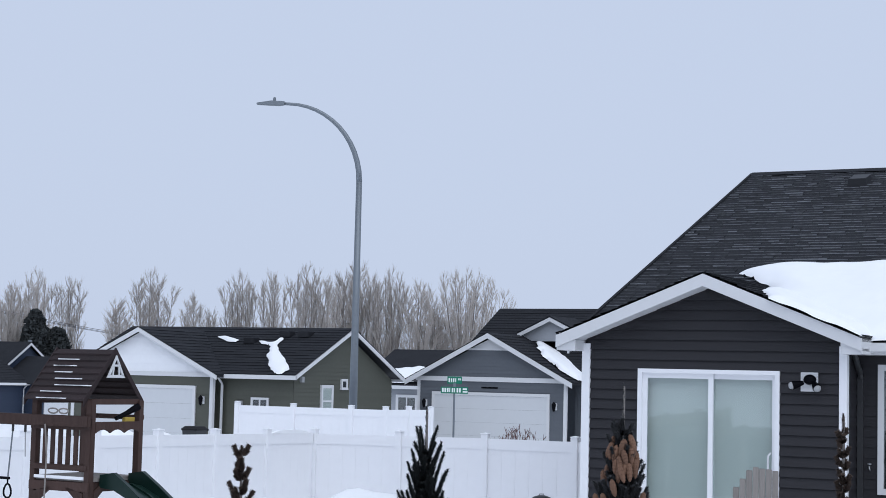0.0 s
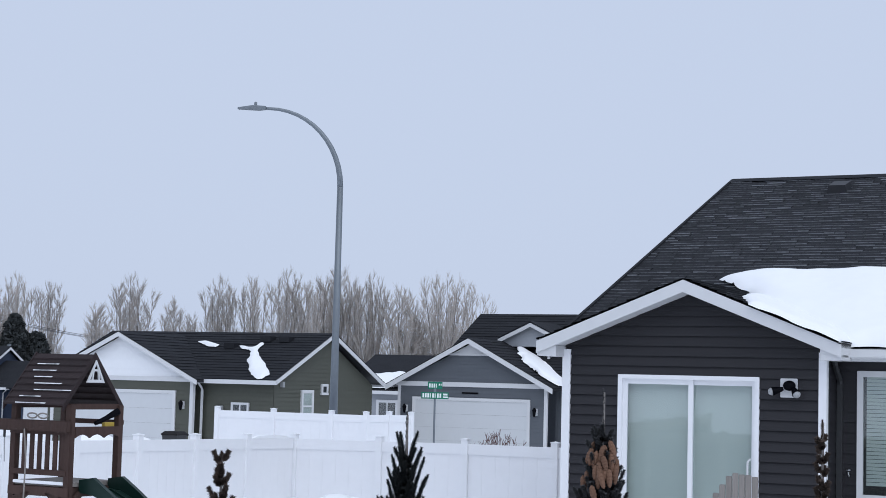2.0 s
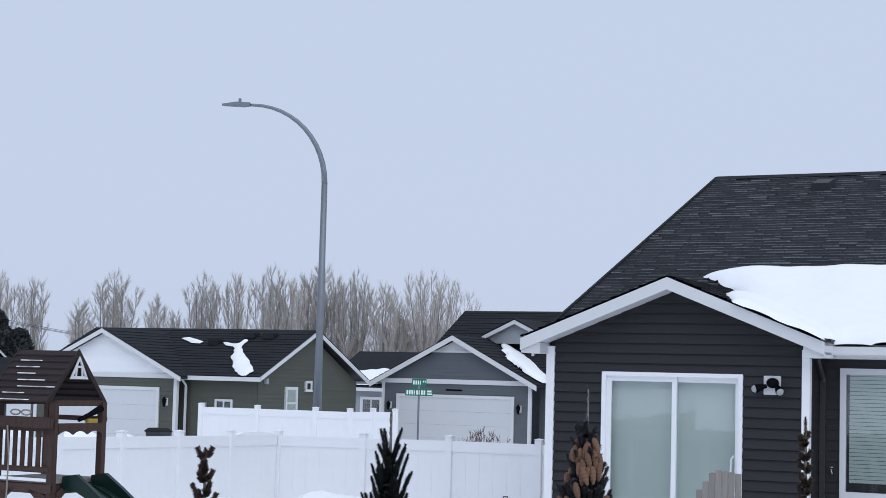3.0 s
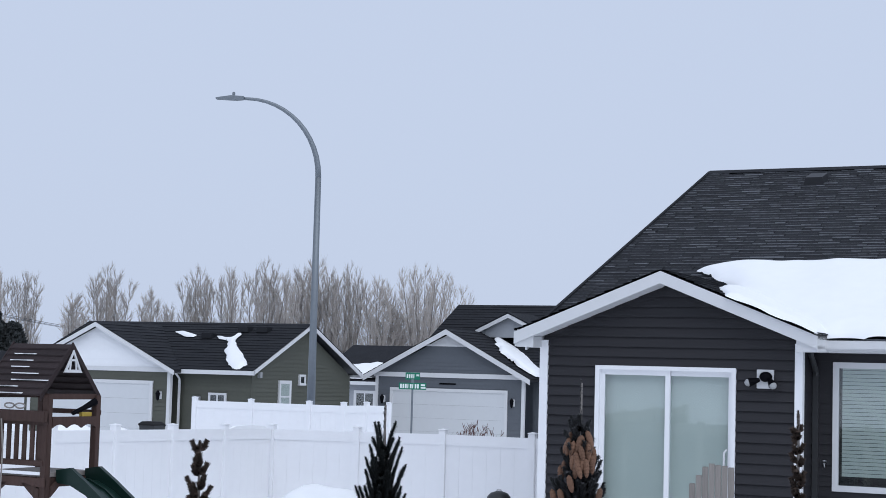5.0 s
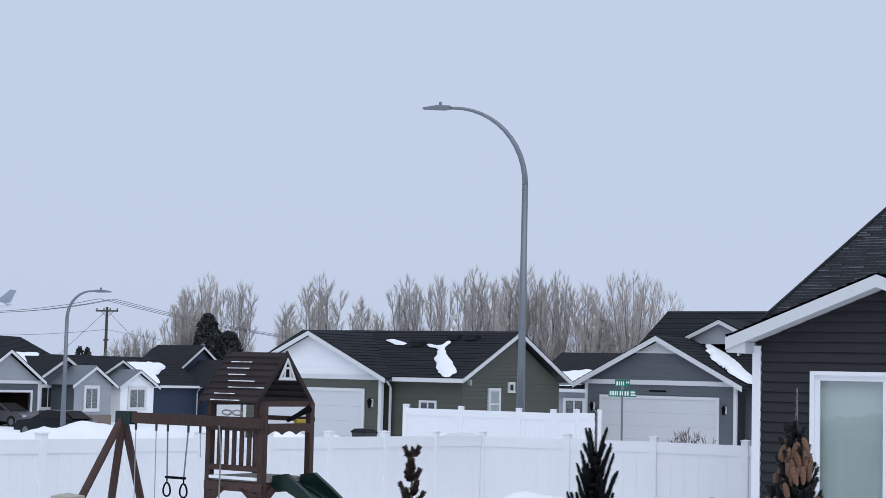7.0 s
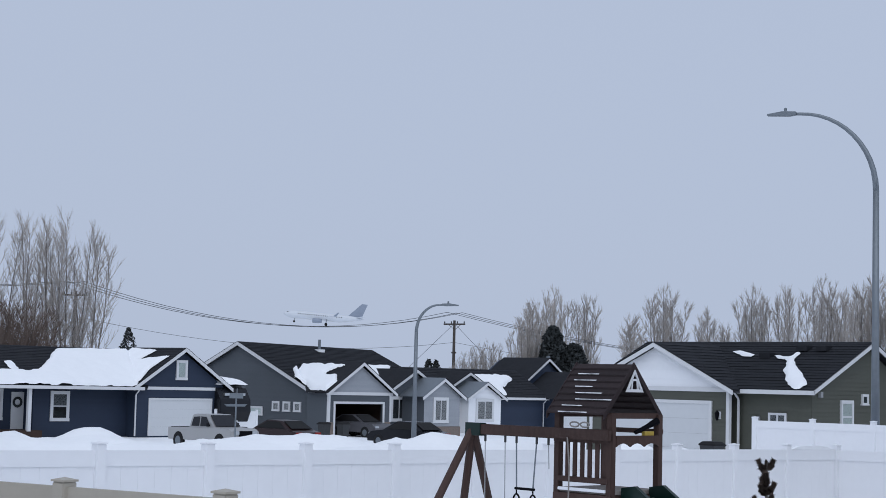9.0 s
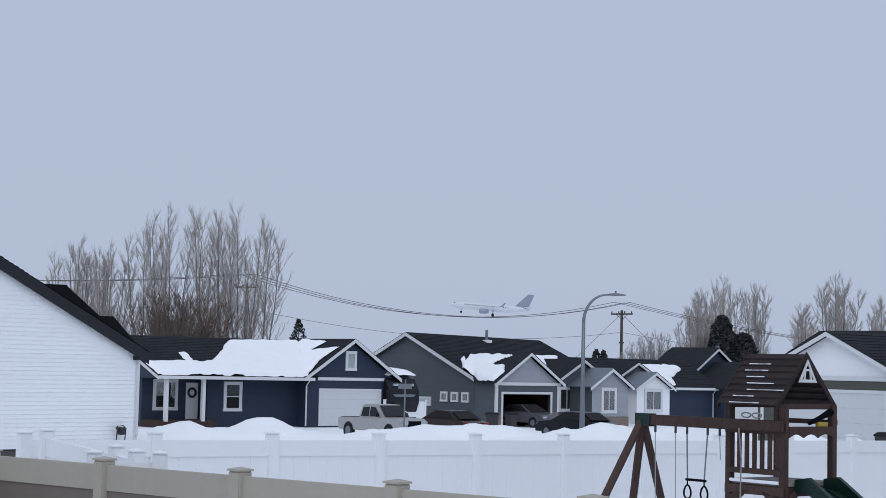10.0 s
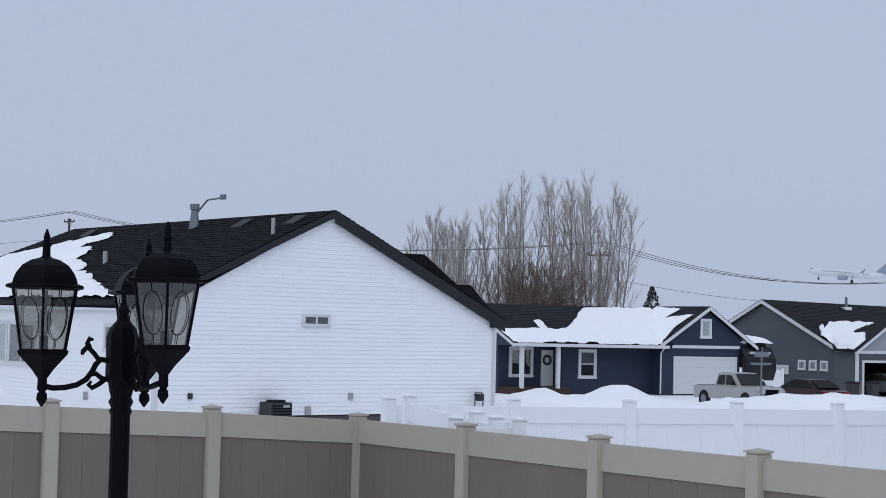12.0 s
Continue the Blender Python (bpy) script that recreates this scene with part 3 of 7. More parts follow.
# ---- white house ----
def white_house():
    m = place(-31.22, 39.14, 17)
    h = thing("house", m, "one-storey house with white lap siding and black shingle roof", "house")
    A, B, EV, AP = -5.95, 6.04, 2.98, 5.92
    LEN = 19.5
    poly = [(A, 0.08), (B, 0.08), (B, EV), (-0.25, AP), (A, EV)]
    win = (-1.22, 2.66, -0.27, 3.01)
    siding("gable_siding", h, WHITE_SIDING, side_right(0.0), poly, 0.127, [win], lap=0.019)
    part("wall", prismm([(-0.003, s, z) for s, z in poly], (-0.15, 0, 0)), WHITE_SIDING, h)
    siding("side_siding", h, WHITE_SIDING, front(A), [(-LEN, -0.68), (0, -0.68), (0, EV), (-LEN, EV)], 0.127, lap=0.019)
    part("wall", boxm(-LEN, A + 0.003, -0.9, -0.15, A + 0.15, EV), WHITE_SIDING, h)
    part("wall", boxm(-LEN, B - 0.15, 0.05, -0.15, B, EV), WHITE_SIDING, h)
    part("wall", boxm(-LEN - 0.1, A + 0.15, 0.05, -LEN + 0.05, B - 0.15, EV), WHITE_SIDING, h)
    part("foundation", boxm(-LEN + 0.05, A + 0.04, -0.4, -0.04, B - 0.04, 0.08), CONCRETE, h)
    part("sill_flashing", boxm(-0.03, A, 0.05, 0.024, B, 0.085), FASCIA_BLACK, h)
    window(h, side_right(0.0), *[win[i] for i in (0, 1, 2, 3)], trim=0.05, panes=2)
    for s0, z0, s1, z1 in ((-11.7, 1.25, -9.6, 2.62), (-9.5, 1.25, -7.55, 2.62), (-2.95, 1.8, -1.6, 2.62)):
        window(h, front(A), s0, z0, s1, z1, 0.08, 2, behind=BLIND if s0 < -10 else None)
    part("corner_board", boxm(-0.09, B - 0.09, 0.05, 0.045, B + 0.03, EV), TRIM, h)
    part("corner_board", boxm(-0.09, A - 0.045, 0.05, 0.045, A + 0.09, EV), TRIM, h)
    # roof
    OV, k = 0.35, (AP - EV) / (B + 0.25)
    RZ = 6.08
    ex = 0.18
    for y_e in (A - 0.3, B + 0.3):
        ze = RZ - k * abs(y_e + 0.25)
        bm = bmesh.new()
        roof_slope(bm, (-LEN - 0.4, y_e, ze), (ex, y_e, ze), (-LEN + 2.5, -0.25, RZ), (ex, -0.25, RZ), 0.2, 1.0, seed=11)
        part("shingles", bm, BLACK_SHINGLE, h)
        roof_slab("roof_deck", h, [(-LEN - 0.4, y_e, ze - 0.012), (ex, y_e, ze - 0.012), (ex, -0.25, RZ - 0.012), (-LEN + 2.5, -0.25, RZ - 0.012)], 0.12, FASCIA_BLACK)
        rake("rake_board", h, lambda s, o, z: Vector((ex - 0.02 + o, s, z)), (y_e, ze - 0.02), (-0.25, RZ - 0.02), 0.2 if y_e < 0 else 0.36, 0.0, 0.03, FASCIA_BLACK)
        part("soffit", prismm([(0.03, y_e, ze - 0.15), (ex - 0.02, y_e, ze - 0.15), (ex - 0.02, -0.25, RZ - 0.15), (0.03, -0.25, RZ - 0.15)], (0, 0, -0.03)), FASCIA_BLACK, h)
        part("gutter", boxm(-LEN, min(y_e, y_e + 0.1), ze - 0.13, ex, max(y_e, y_e + 0.1), ze - 0.01), FASCIA_BLACK, h)
        part("eave_end", boxm(ex - 0.35, min(y_e, y_e - math.copysign(0.5, y_e)), ze - 0.26, ex, max(y_e, y_e - math.copysign(0.5, y_e)), ze - 0.12), FASCIA_BLACK, h)
    ze = RZ - k * abs(A - 0.3 + 0.25)
    roof_slab("hip_roof", h, [(-LEN - 0.4, A - 0.3, ze), (-LEN - 0.4, B + 0.3, ze), (-LEN + 2.5, -0.25, RZ)], 0.08, SHINGLE)
    # two front gables that show behind the slope
    part("front_roof", prismm([(-1.5, y, z) for y, z in ((2.0, 5.0), (4.35, 5.02), (7.2, 3.08), (7.2, 2.95), (2.0, 2.95))], (-5, 0, 0)), BLACK_SHINGLE, h)
    part("front_roof", prismm([(-1.1, y, z) for y, z in ((4.4, 4.08), (5.93, 4.1), (7.12, 3.05), (7.12, 2.95), (4.4, 2.95))], (-3, 0, 0)), BLACK_SHINGLE, h)
    bm = bmesh.new()
    box(bm, 0.02, B - 0.06, 0.4, 0.1, B + 0.02, 2.75)
    tube(bm, [(0.06, B - 0.02, 2.72), (0.06, B + 0.05, 2.8), (0.1, B + 0.28, 2.98)], 0.045, 6)
    part("downspout", bm, TRIM, h)
    # roof fittings
    for x, y, z in ((-0.8, -1.0, 5.68), (-3.8, -1.0, 5.68), (-14.3, -1.0, 5.68)):
        part("roof_vent", prismm([(x - 0.3, y - 0.25, z - 0.12), (x + 0.3, y - 0.25, z - 0.12), (x + 0.3, y + 0.2, z + 0.14), (x - 0.3, y + 0.2, z + 0.14)], (0, 0, 0.12)), FASCIA_BLACK, h)
    flue = part("flue", tubem([(-6.95, -0.9, 5.6), (-6.95, -0.9, 6.4)], [0.2, 0.1], 8), STEEL, h)
    bm = bmesh.new()
    tube(bm, [(-6.95, -0.9, 6.35), (-6.95, -0.9, 6.53)], 0.16, 8)
    part("flue_cap", bm, STEEL, flue)
    part("vent_pipe", tubem([(-0.6, -1.9, 5.2), (-0.6, -1.9, 5.78)], 0.06, 8), PALE_PLASTIC, h)
    part("vent_pipe", tubem([(-7.8, -3.6, 4.4), (-7.8, -3.6, 4.9)], 0.08, 8), PALE_PLASTIC, h)
    aerial = thing("roof_aerial", m @ Matrix.Translation((-6.9, -0.4, 5.85)), "thin grey roof aerial on a bent mast", "aerial")
    part("mast", tubem([(-0.9, 0, 0.0), (-0.7, 0, 0.5), (-0.1, 0, 0.85), (0.9, 0, 0.88)], 0.03, 6), STEEL, aerial)
    part("tip", boxm(0.75, -0.05, 0.82, 1.0, 0.05, 0.98), STEEL, aerial)
    sn = thing("roof_snow", m, "patch of white snow on black shingles", "snow")
    k2 = k

    def slope(s, t, hh):
        return Vector((s, t, RZ - k2 * abs(t + 0.25) + hh + 0.02))
    snow_sheet("snow", sn, [(-19.2, -6.2), (-16.9, -2.7), (-15.0, -2.1), (-12.1, -1.1), (-11.7, -1.5), (-12.7, -2.2), (-10.7, -2.6), (-10.9, -3.3), (-8.6, -3.7), (-8.2, -4.3), (-6.5, -4.7), (-4.5, -5.5), (-1.6, -6.0), (-1.6, -6.2)], slope, 0.14, 0.1, 0.25, edge=0.35)
    # things along the wall
    ac = thing("air_conditioner", m @ Matrix.Translation((0.5, -2.35, 0)), "dark grey outdoor air-conditioning unit beside white siding", "air conditioner")
    part("cabinet", boxm(-0.34, -0.34, -0.3, 0.34, 0.34, 0.5, bevel=0.02), GREY_METAL, ac)
    for i in range(9):
        part("louvre", boxm(0.34, -0.31, -0.25 + i * 0.08, 0.348, 0.31, -0.215 + i * 0.08), IRON, ac)
    part("badge", boxm(0.349, 0.03, 0.36, 0.358, 0.24, 0.43), PALE_PLASTIC, ac, "pale badge")
    part("fan_guard", tubem([(0, 0, 0.5), (0, 0, 0.56)], [0.3, 0.26], 16), IRON, ac)
    for y, z, wd, col, nm in ((0.55, 0.62, 0.16, PALE_PLASTIC, "wall_box"), (-4.85, 0.66, 0.14, GREY_METAL, "wall_socket"), (-7.0, 0.5, 0.2, PALE_PLASTIC, "dryer_vent"), (-0.95, 0.22, 0.2, PALE_PLASTIC, "dryer_vent")):
        t = thing(nm, m @ Matrix.Translation((0.03, y, z)) if y > -5.4 else m @ Matrix.Translation((-4.0, A - 0.03, z)), "small grey utility box on white siding", "utility box")
        part("cover", boxm(-0.04, -wd / 2, -wd * 0.6, 0.04, wd / 2, wd * 0.6, bevel=0.01), col, t)
    meter = thing("gas_meter", m @ Matrix.Translation((0.25, 5.3, 0.45)) @ Matrix.Diagonal((0.55, 0.55, 0.55, 1)), "small dark gas meter with pipes against white siding", "gas meter")
    part("body", boxm(-0.14, -0.2, 0.0, 0.14, 0.16, 0.42, bevel=0.04), GREY_METAL, meter)
    part("pipe", tubem([(0, 0.2, -0.6), (0, 0.3, 0.35), (0, 0.1, 0.5), (0, -0.3, 0.48), (0, -0.38, -0.6)], 0.035, 6), GREY_METAL, meter)
    part("regulator", tubem([(0, -0.3, 0.3), (0, -0.3, 0.42)], 0.1, 10), GREY_METAL, meter)
    return h


white_house()


# ---- green house ----
def green_house():
    m = place(-8.34, 60.43, 26)
    h = thing("house", m, "olive green one-storey house with white gable and patchy snow on roof", "house")
    # garage front
    poly = [(-6.2, 0.0), (0, 0.0), (0, 2.56), (-6.2, 2.56)]
    siding("garage_siding", h, GREEN_SIDING, front(0.0), poly, 0.15)
    siding("white_gable", h, WHITE_SIDING, front(0.0), [(-6.2, 2.7), (0, 2.7), (-3.1, 4.2)], 0.3, label="white board-and-batten gable")
    part("wall", prismm([(-6.2, 0.003, -0.2), (0, 0.003, -0.2), (0, 0.003, 2.65), (-3.1, 0.003, 4.15), (-6.2, 0.003, 2.65)], (0, 0.15, 0)), GREEN_SIDING, h)
    strip("band_board", h, front(0.0), -6.3, 2.56, 0.05, 2.72, 0, 0.06, TRIM)
    garage_door(h, front(0.0), -5.4, 0.0, -0.82, 2.12)
    for sgn in (-1, 1):
        x_e = -3.1 + sgn * 3.45
        ze = 4.3 - 0.485 * 3.45
        rake("rake_board", h, front(-0.3), (x_e, ze), (-3.1, 4.3), 0.16, 0, 0.04, TRIM)
        bm = bmesh.new()
        roof_slope(bm, (x_e, -0.33, ze + 0.02), (x_e, 4.5, ze + 0.02), (-3.1, -0.33, 4.32), (-3.1, 4.5, 4.32), 0.25, 1.2, seed=21)
        part("shingles", bm, SHINGLE, h)
        roof_slab("roof_deck", h, [(x_e, -0.3, ze), (x_e, 4.5, ze), (-3.1, 4.5, 4.3), (-3.1, -0.3, 4.3)], 0.08, FASCIA_BLACK)
    part("corner_board", boxm(-0.1, -0.05, -0.2, 0.035, 0.1, 2.6), TRIM, h)
    part("corner_board", boxm(-6.24, -0.035, -0.2, -6.1, 0.1, 2.6), TRIM, h)
    # long wall and right gable end
    X, Y0, Y1 = 2.97, 0.6, 7.95
    siding("long_siding", h, GREEN_SIDING, front(Y0), [(0.0, 0), (X, 0), (X, 2.6), (0.0, 2.6)], 0.15)
    part("wall", boxm(-6.35, Y0 + 0.003, -0.2, X - 0.003, Y0 + 0.15, 2.65), GREEN_SIDING, h)
    part("wall", boxm(-6.55, 0.2, -0.2, -6.35, Y1, 2.6), GREEN_SIDING, h)
    part("wall", boxm(-6.35, Y1 - 0.15, -0.2, X - 0.15, Y1, 2.6), GREEN_SIDING, h)
    mid = (Y0 + Y1) / 2
    gp = [(Y0, 0), (Y1, 0), (Y1, 2.6), (mid, 4.28), (Y0, 2.6)]
    siding("end_siding", h, GREEN_SIDING, side_right(X), gp, 0.15)
    part("wall", prismm([(X - 0.003, s, z - 0.01) for s, z in gp], (-0.15, 0, 0)), GREEN_SIDING, h)
    RZ = 4.46
    for y_e in (Y0 - 0.4, Y1 + 0.4):
        ze = RZ - (RZ - 2.68) * abs(y_e - mid) / (mid - Y0 + 0.4)
        rake("rake_board", h, lambda s, o, z: Vector((X + 0.3 + o, s, z)), (y_e, ze), (mid, RZ), 0.15, 0, 0.04, TRIM)
        bm = bmesh.new()
        roof_slope(bm, (-6.75, y_e, ze + 0.02), (X + 0.34, y_e, ze + 0.02), (-6.75, mid, RZ + 0.02), (X + 0.34, mid, RZ + 0.02), 0.25, 1.2, seed=23)
        part("shingles", bm, SHINGLE, h)
        roof_slab("roof_deck", h, [(-6.75, y_e, ze), (X + 0.3, y_e, ze), (X + 0.3, mid, RZ), (-6.75, mid, RZ)], 0.08, FASCIA_BLACK)
        part("gutter", boxm(0.2 if y_e < mid else -6.4, y_e - 0.06, ze - 0.15, X + 0.34, y_e + 0.06, ze), TRIM, h)
    downspout(h, 0.14, Y0 - 0.2, 0, 2.65)
    window(h, front(Y0), 1.27, 1.5, 2.0, 1.88, 0.05, 2)
    window(h, side_right(X), 2.45, 1.2, 3.3, 2.37, 0.09, 2, upright=False, behind=BLIND)
    window(h, side_right(X), 3.9, 2.2, 4.35, 2.6, 0.06, 1)
    part("dryer_vent", boxm(X, 1.0, 2.45, X + 0.12, 1.15, 2.65), PALE_PLASTIC, h)
    part("electric_meter", boxm(0.62, Y0 - 0.12, 1.25, 0.92, Y0, 1.75, bevel=0.02), PALE_PLASTIC, h, "pale grey meter box")
    part("meter_dial", tubem([(0.95, Y0 - 0.05, 1.5), (0.95, Y0 - 0.16, 1.5)], 0.09, 10), PALE_PLASTIC, h)
    for x in (-0.3, 0.9, 1.7):
        y = 2.9 if x < 0.5 else 3.5
        part("roof_vent", boxm(x - 0.22, y - 0.2, RZ - 0.62 + (y - 2.9) * 0.46, x + 0.22, y + 0.2, RZ - 0.42 + (y - 2.9) * 0.46), FASCIA_BLACK, h)
    wall_lamp(m, (-0.42, 0.0, 1.75), 1)
    k = (RZ - 2.68) / (mid - Y0 + 0.4)

    def slope(s, t, hh):
        return Vector((s, t, RZ - k * (mid - t) + hh + 0.05))
    sn = thing("roof_snow", m, "small ragged patch of snow on dark shingles", "snow")
    snow_sheet("snow", sn, [(0.0, 2.9), (0.5, 2.72), (0.75, 2.75), (0.8, 3.1), (0.93, 3.1), (1.12, 2.45), (1.9, 1.6), (2.85, 0.5), (2.75, 0.1), (2.1, 0.42), (1.2, 1.6), (0.85, 2.4)], slope, 0.1, 0.06, 0.1, seed=4)
    snow_sheet("snow", sn, [(-2.0, 3.2), (-1.7, 3.3), (-0.85, 2.95), (-0.9, 2.75), (-1.3, 2.8)], slope, 0.06, 0.05, 0.03, seed=6)


green_house()


# ---- grey house on the corner ----
def grey_house():
    m = place(1.64, 65.98, 26)
    h = thing("house", m, "grey lap-sided house with white-trimmed garage gable", "house")
    L, R = -3.1, 3.2
    siding("garage_siding", h, GREY_SIDING, front(0.0), [(L, 0), (R, 0), (R, 2.62), (L, 2.62)], 0.14)
    siding("gable_siding", h, GREY_SIDING, front(0.0), [(L, 2.8), (R, 2.8), (0.85, 3.86), (-0.85, 3.86)], 0.14)
    part("gable_vent", prismm([(-0.92, -0.03, 3.86), (0.92, -0.03, 3.86), (0, -0.03, 4.3)], (0, 0.05, 0)), TRIM, h, "white triangular gable vent")
    strip("vent_trim", h, front(0.0), -1.0, 3.84, 1.0, 3.92, 0, 0.06, TRIM)
    part("wall", prismm([(L, 0.003, -0.2), (R, 0.003, -0.2), (R, 0.003, 2.75), (0, 0.003, 4.25), (L, 0.003, 2.75)], (0, 0.15, 0)), GREY_SIDING, h)
    part("wall", boxm(L, 0.15, -0.2, L + 0.15, 9, 2.7), GREY_SIDING, h)
    strip("band_board", h, front(0.0), L - 0.1, 2.62, R + 0.1, 2.8, 0, 0.06, TRIM)
    for x0 in (L - 0.03, R - 0.09):
        part("corner_board", boxm(x0, -0.05, -0.2, x0 + 0.12, 0.08, 2.62), TRIM, h)
    garage_door(h, front(0.0), -2.35, 0, 2.42, 2.08)
    part("house_number_bars", boxm(-0.35, -0.03, 2.36, 0.35, -0.018, 2.42), IRON, h, "small dark bars over the door")
    for sgn in (-1, 1):
        x_e = sgn * 3.55
        ze = 4.5 - 0.525 * 3.55
        rake("rake_board", h, front(-0.3), (x_e, ze), (0, 4.5), 0.2, 0, 0.04, TRIM)
        bm = bmesh.new()
        roof_slope(bm, (x_e, -0.33, ze + 0.02), (x_e, 6, ze + 0.02), (0, -0.33, 4.52), (0, 6, 4.52), 0.25, 1.2, seed=31)
        part("shingles", bm, SHINGLE, h)
        roof_slab("roof_deck", h, [(x_e, -0.3, ze), (x_e, 6, ze), (0, 6, 4.5), (0, -0.3, 4.5)], 0.08, FASCIA_BLACK)
    # main block to the right, set back
    siding("main_siding", h, GREY_SIDING, front(1.2), [(R, 0), (12, 0), (12, 2.62), (R, 2.62)], 0.14)
    part("wall", boxm(R - 0.1, 1.203, -0.2, 12, 1.35, 2.7), GREY_SIDING, h)
    part("wall", boxm(11.85, 1.35, -0.2, 12, 12, 2.7), GREY_SIDING, h)
    part("wall", boxm(L + 0.15, 11.85, -0.2, 11.85, 12, 2.7), GREY_SIDING, h)
    EZ, RZ, MY = 2.75, 5.75, 6.6
    bm = bmesh.new()
    roof_slope(bm, (-2.6, 0.9, EZ + 0.02), (12.4, 0.9, EZ + 0.02), (-2.6, MY, RZ + 0.02), (12.4, MY, RZ + 0.02), 0.25, 1.2, seed=33)
    roof_slope(bm, (-2.6, 2 * MY - 0.9, EZ + 0.02), (12.4, 2 * MY - 0.9, EZ + 0.02), (-2.6, MY, RZ + 0.02), (12.4, MY, RZ + 0.02), 0.25, 1.2, seed=34)
    part("shingles", bm, SHINGLE, h)
    part("attic", prismm([(-2.6, 0.9, EZ), (-2.6, MY, RZ), (-2.6, 2 * MY - 0.9, EZ)], (15, 0, 0)), GREY_SIDING, h)
    part("gutter", boxm(R + 0.4, 0.82, EZ - 0.12, 12.4, 0.94, EZ), TRIM, h)
    # small dormer gable
    d = [(0.05, 3.0, 4.3), (2.55, 3.0, 4.3), (2.55, 3.0, 4.62), (1.3, 3.0, 5.2), (0.05, 3.0, 4.62)]
    part("dormer", prismm(d, (0, 2.5, 0)), PALE_SIDING, h, "pale dormer gable")
    for sgn in (-1, 1):
        rake("rake_board", h, front(2.8), (1.3 + sgn * 1.4, 4.58), (1.3, 5.25), 0.16, 0, 0.04, TRIM)
        part("dormer_roof", prismm([(1.3 + sgn * 1.4, 2.75, 4.6), (1.3, 2.75, 5.27), (1.3, 5.6, 5.27), (1.3 + sgn * 1.4, 5.6, 4.6)], (0, 0, 0.05)), SHINGLE, h)
    for x in (-2.78, 2.75):
        wall_lamp(m, (x, 0.0, 1.75), 1)
    sn = thing("roof_snow", m, "white snow caught in a roof valley", "snow")

    def slope(s, t, hh):
        return Vector((s, t, 4.52 - 0.525 * s + hh + 0.04))
    snow_sheet("snow", sn, [(0.7, 3.0), (1.3, 3.2), (3.4, 2.4), (3.55, 0.4), (2.8, 0.3), (1.6, 1.2)], slope, 0.18, 0.1, 0.15, seed=8)


grey_house()


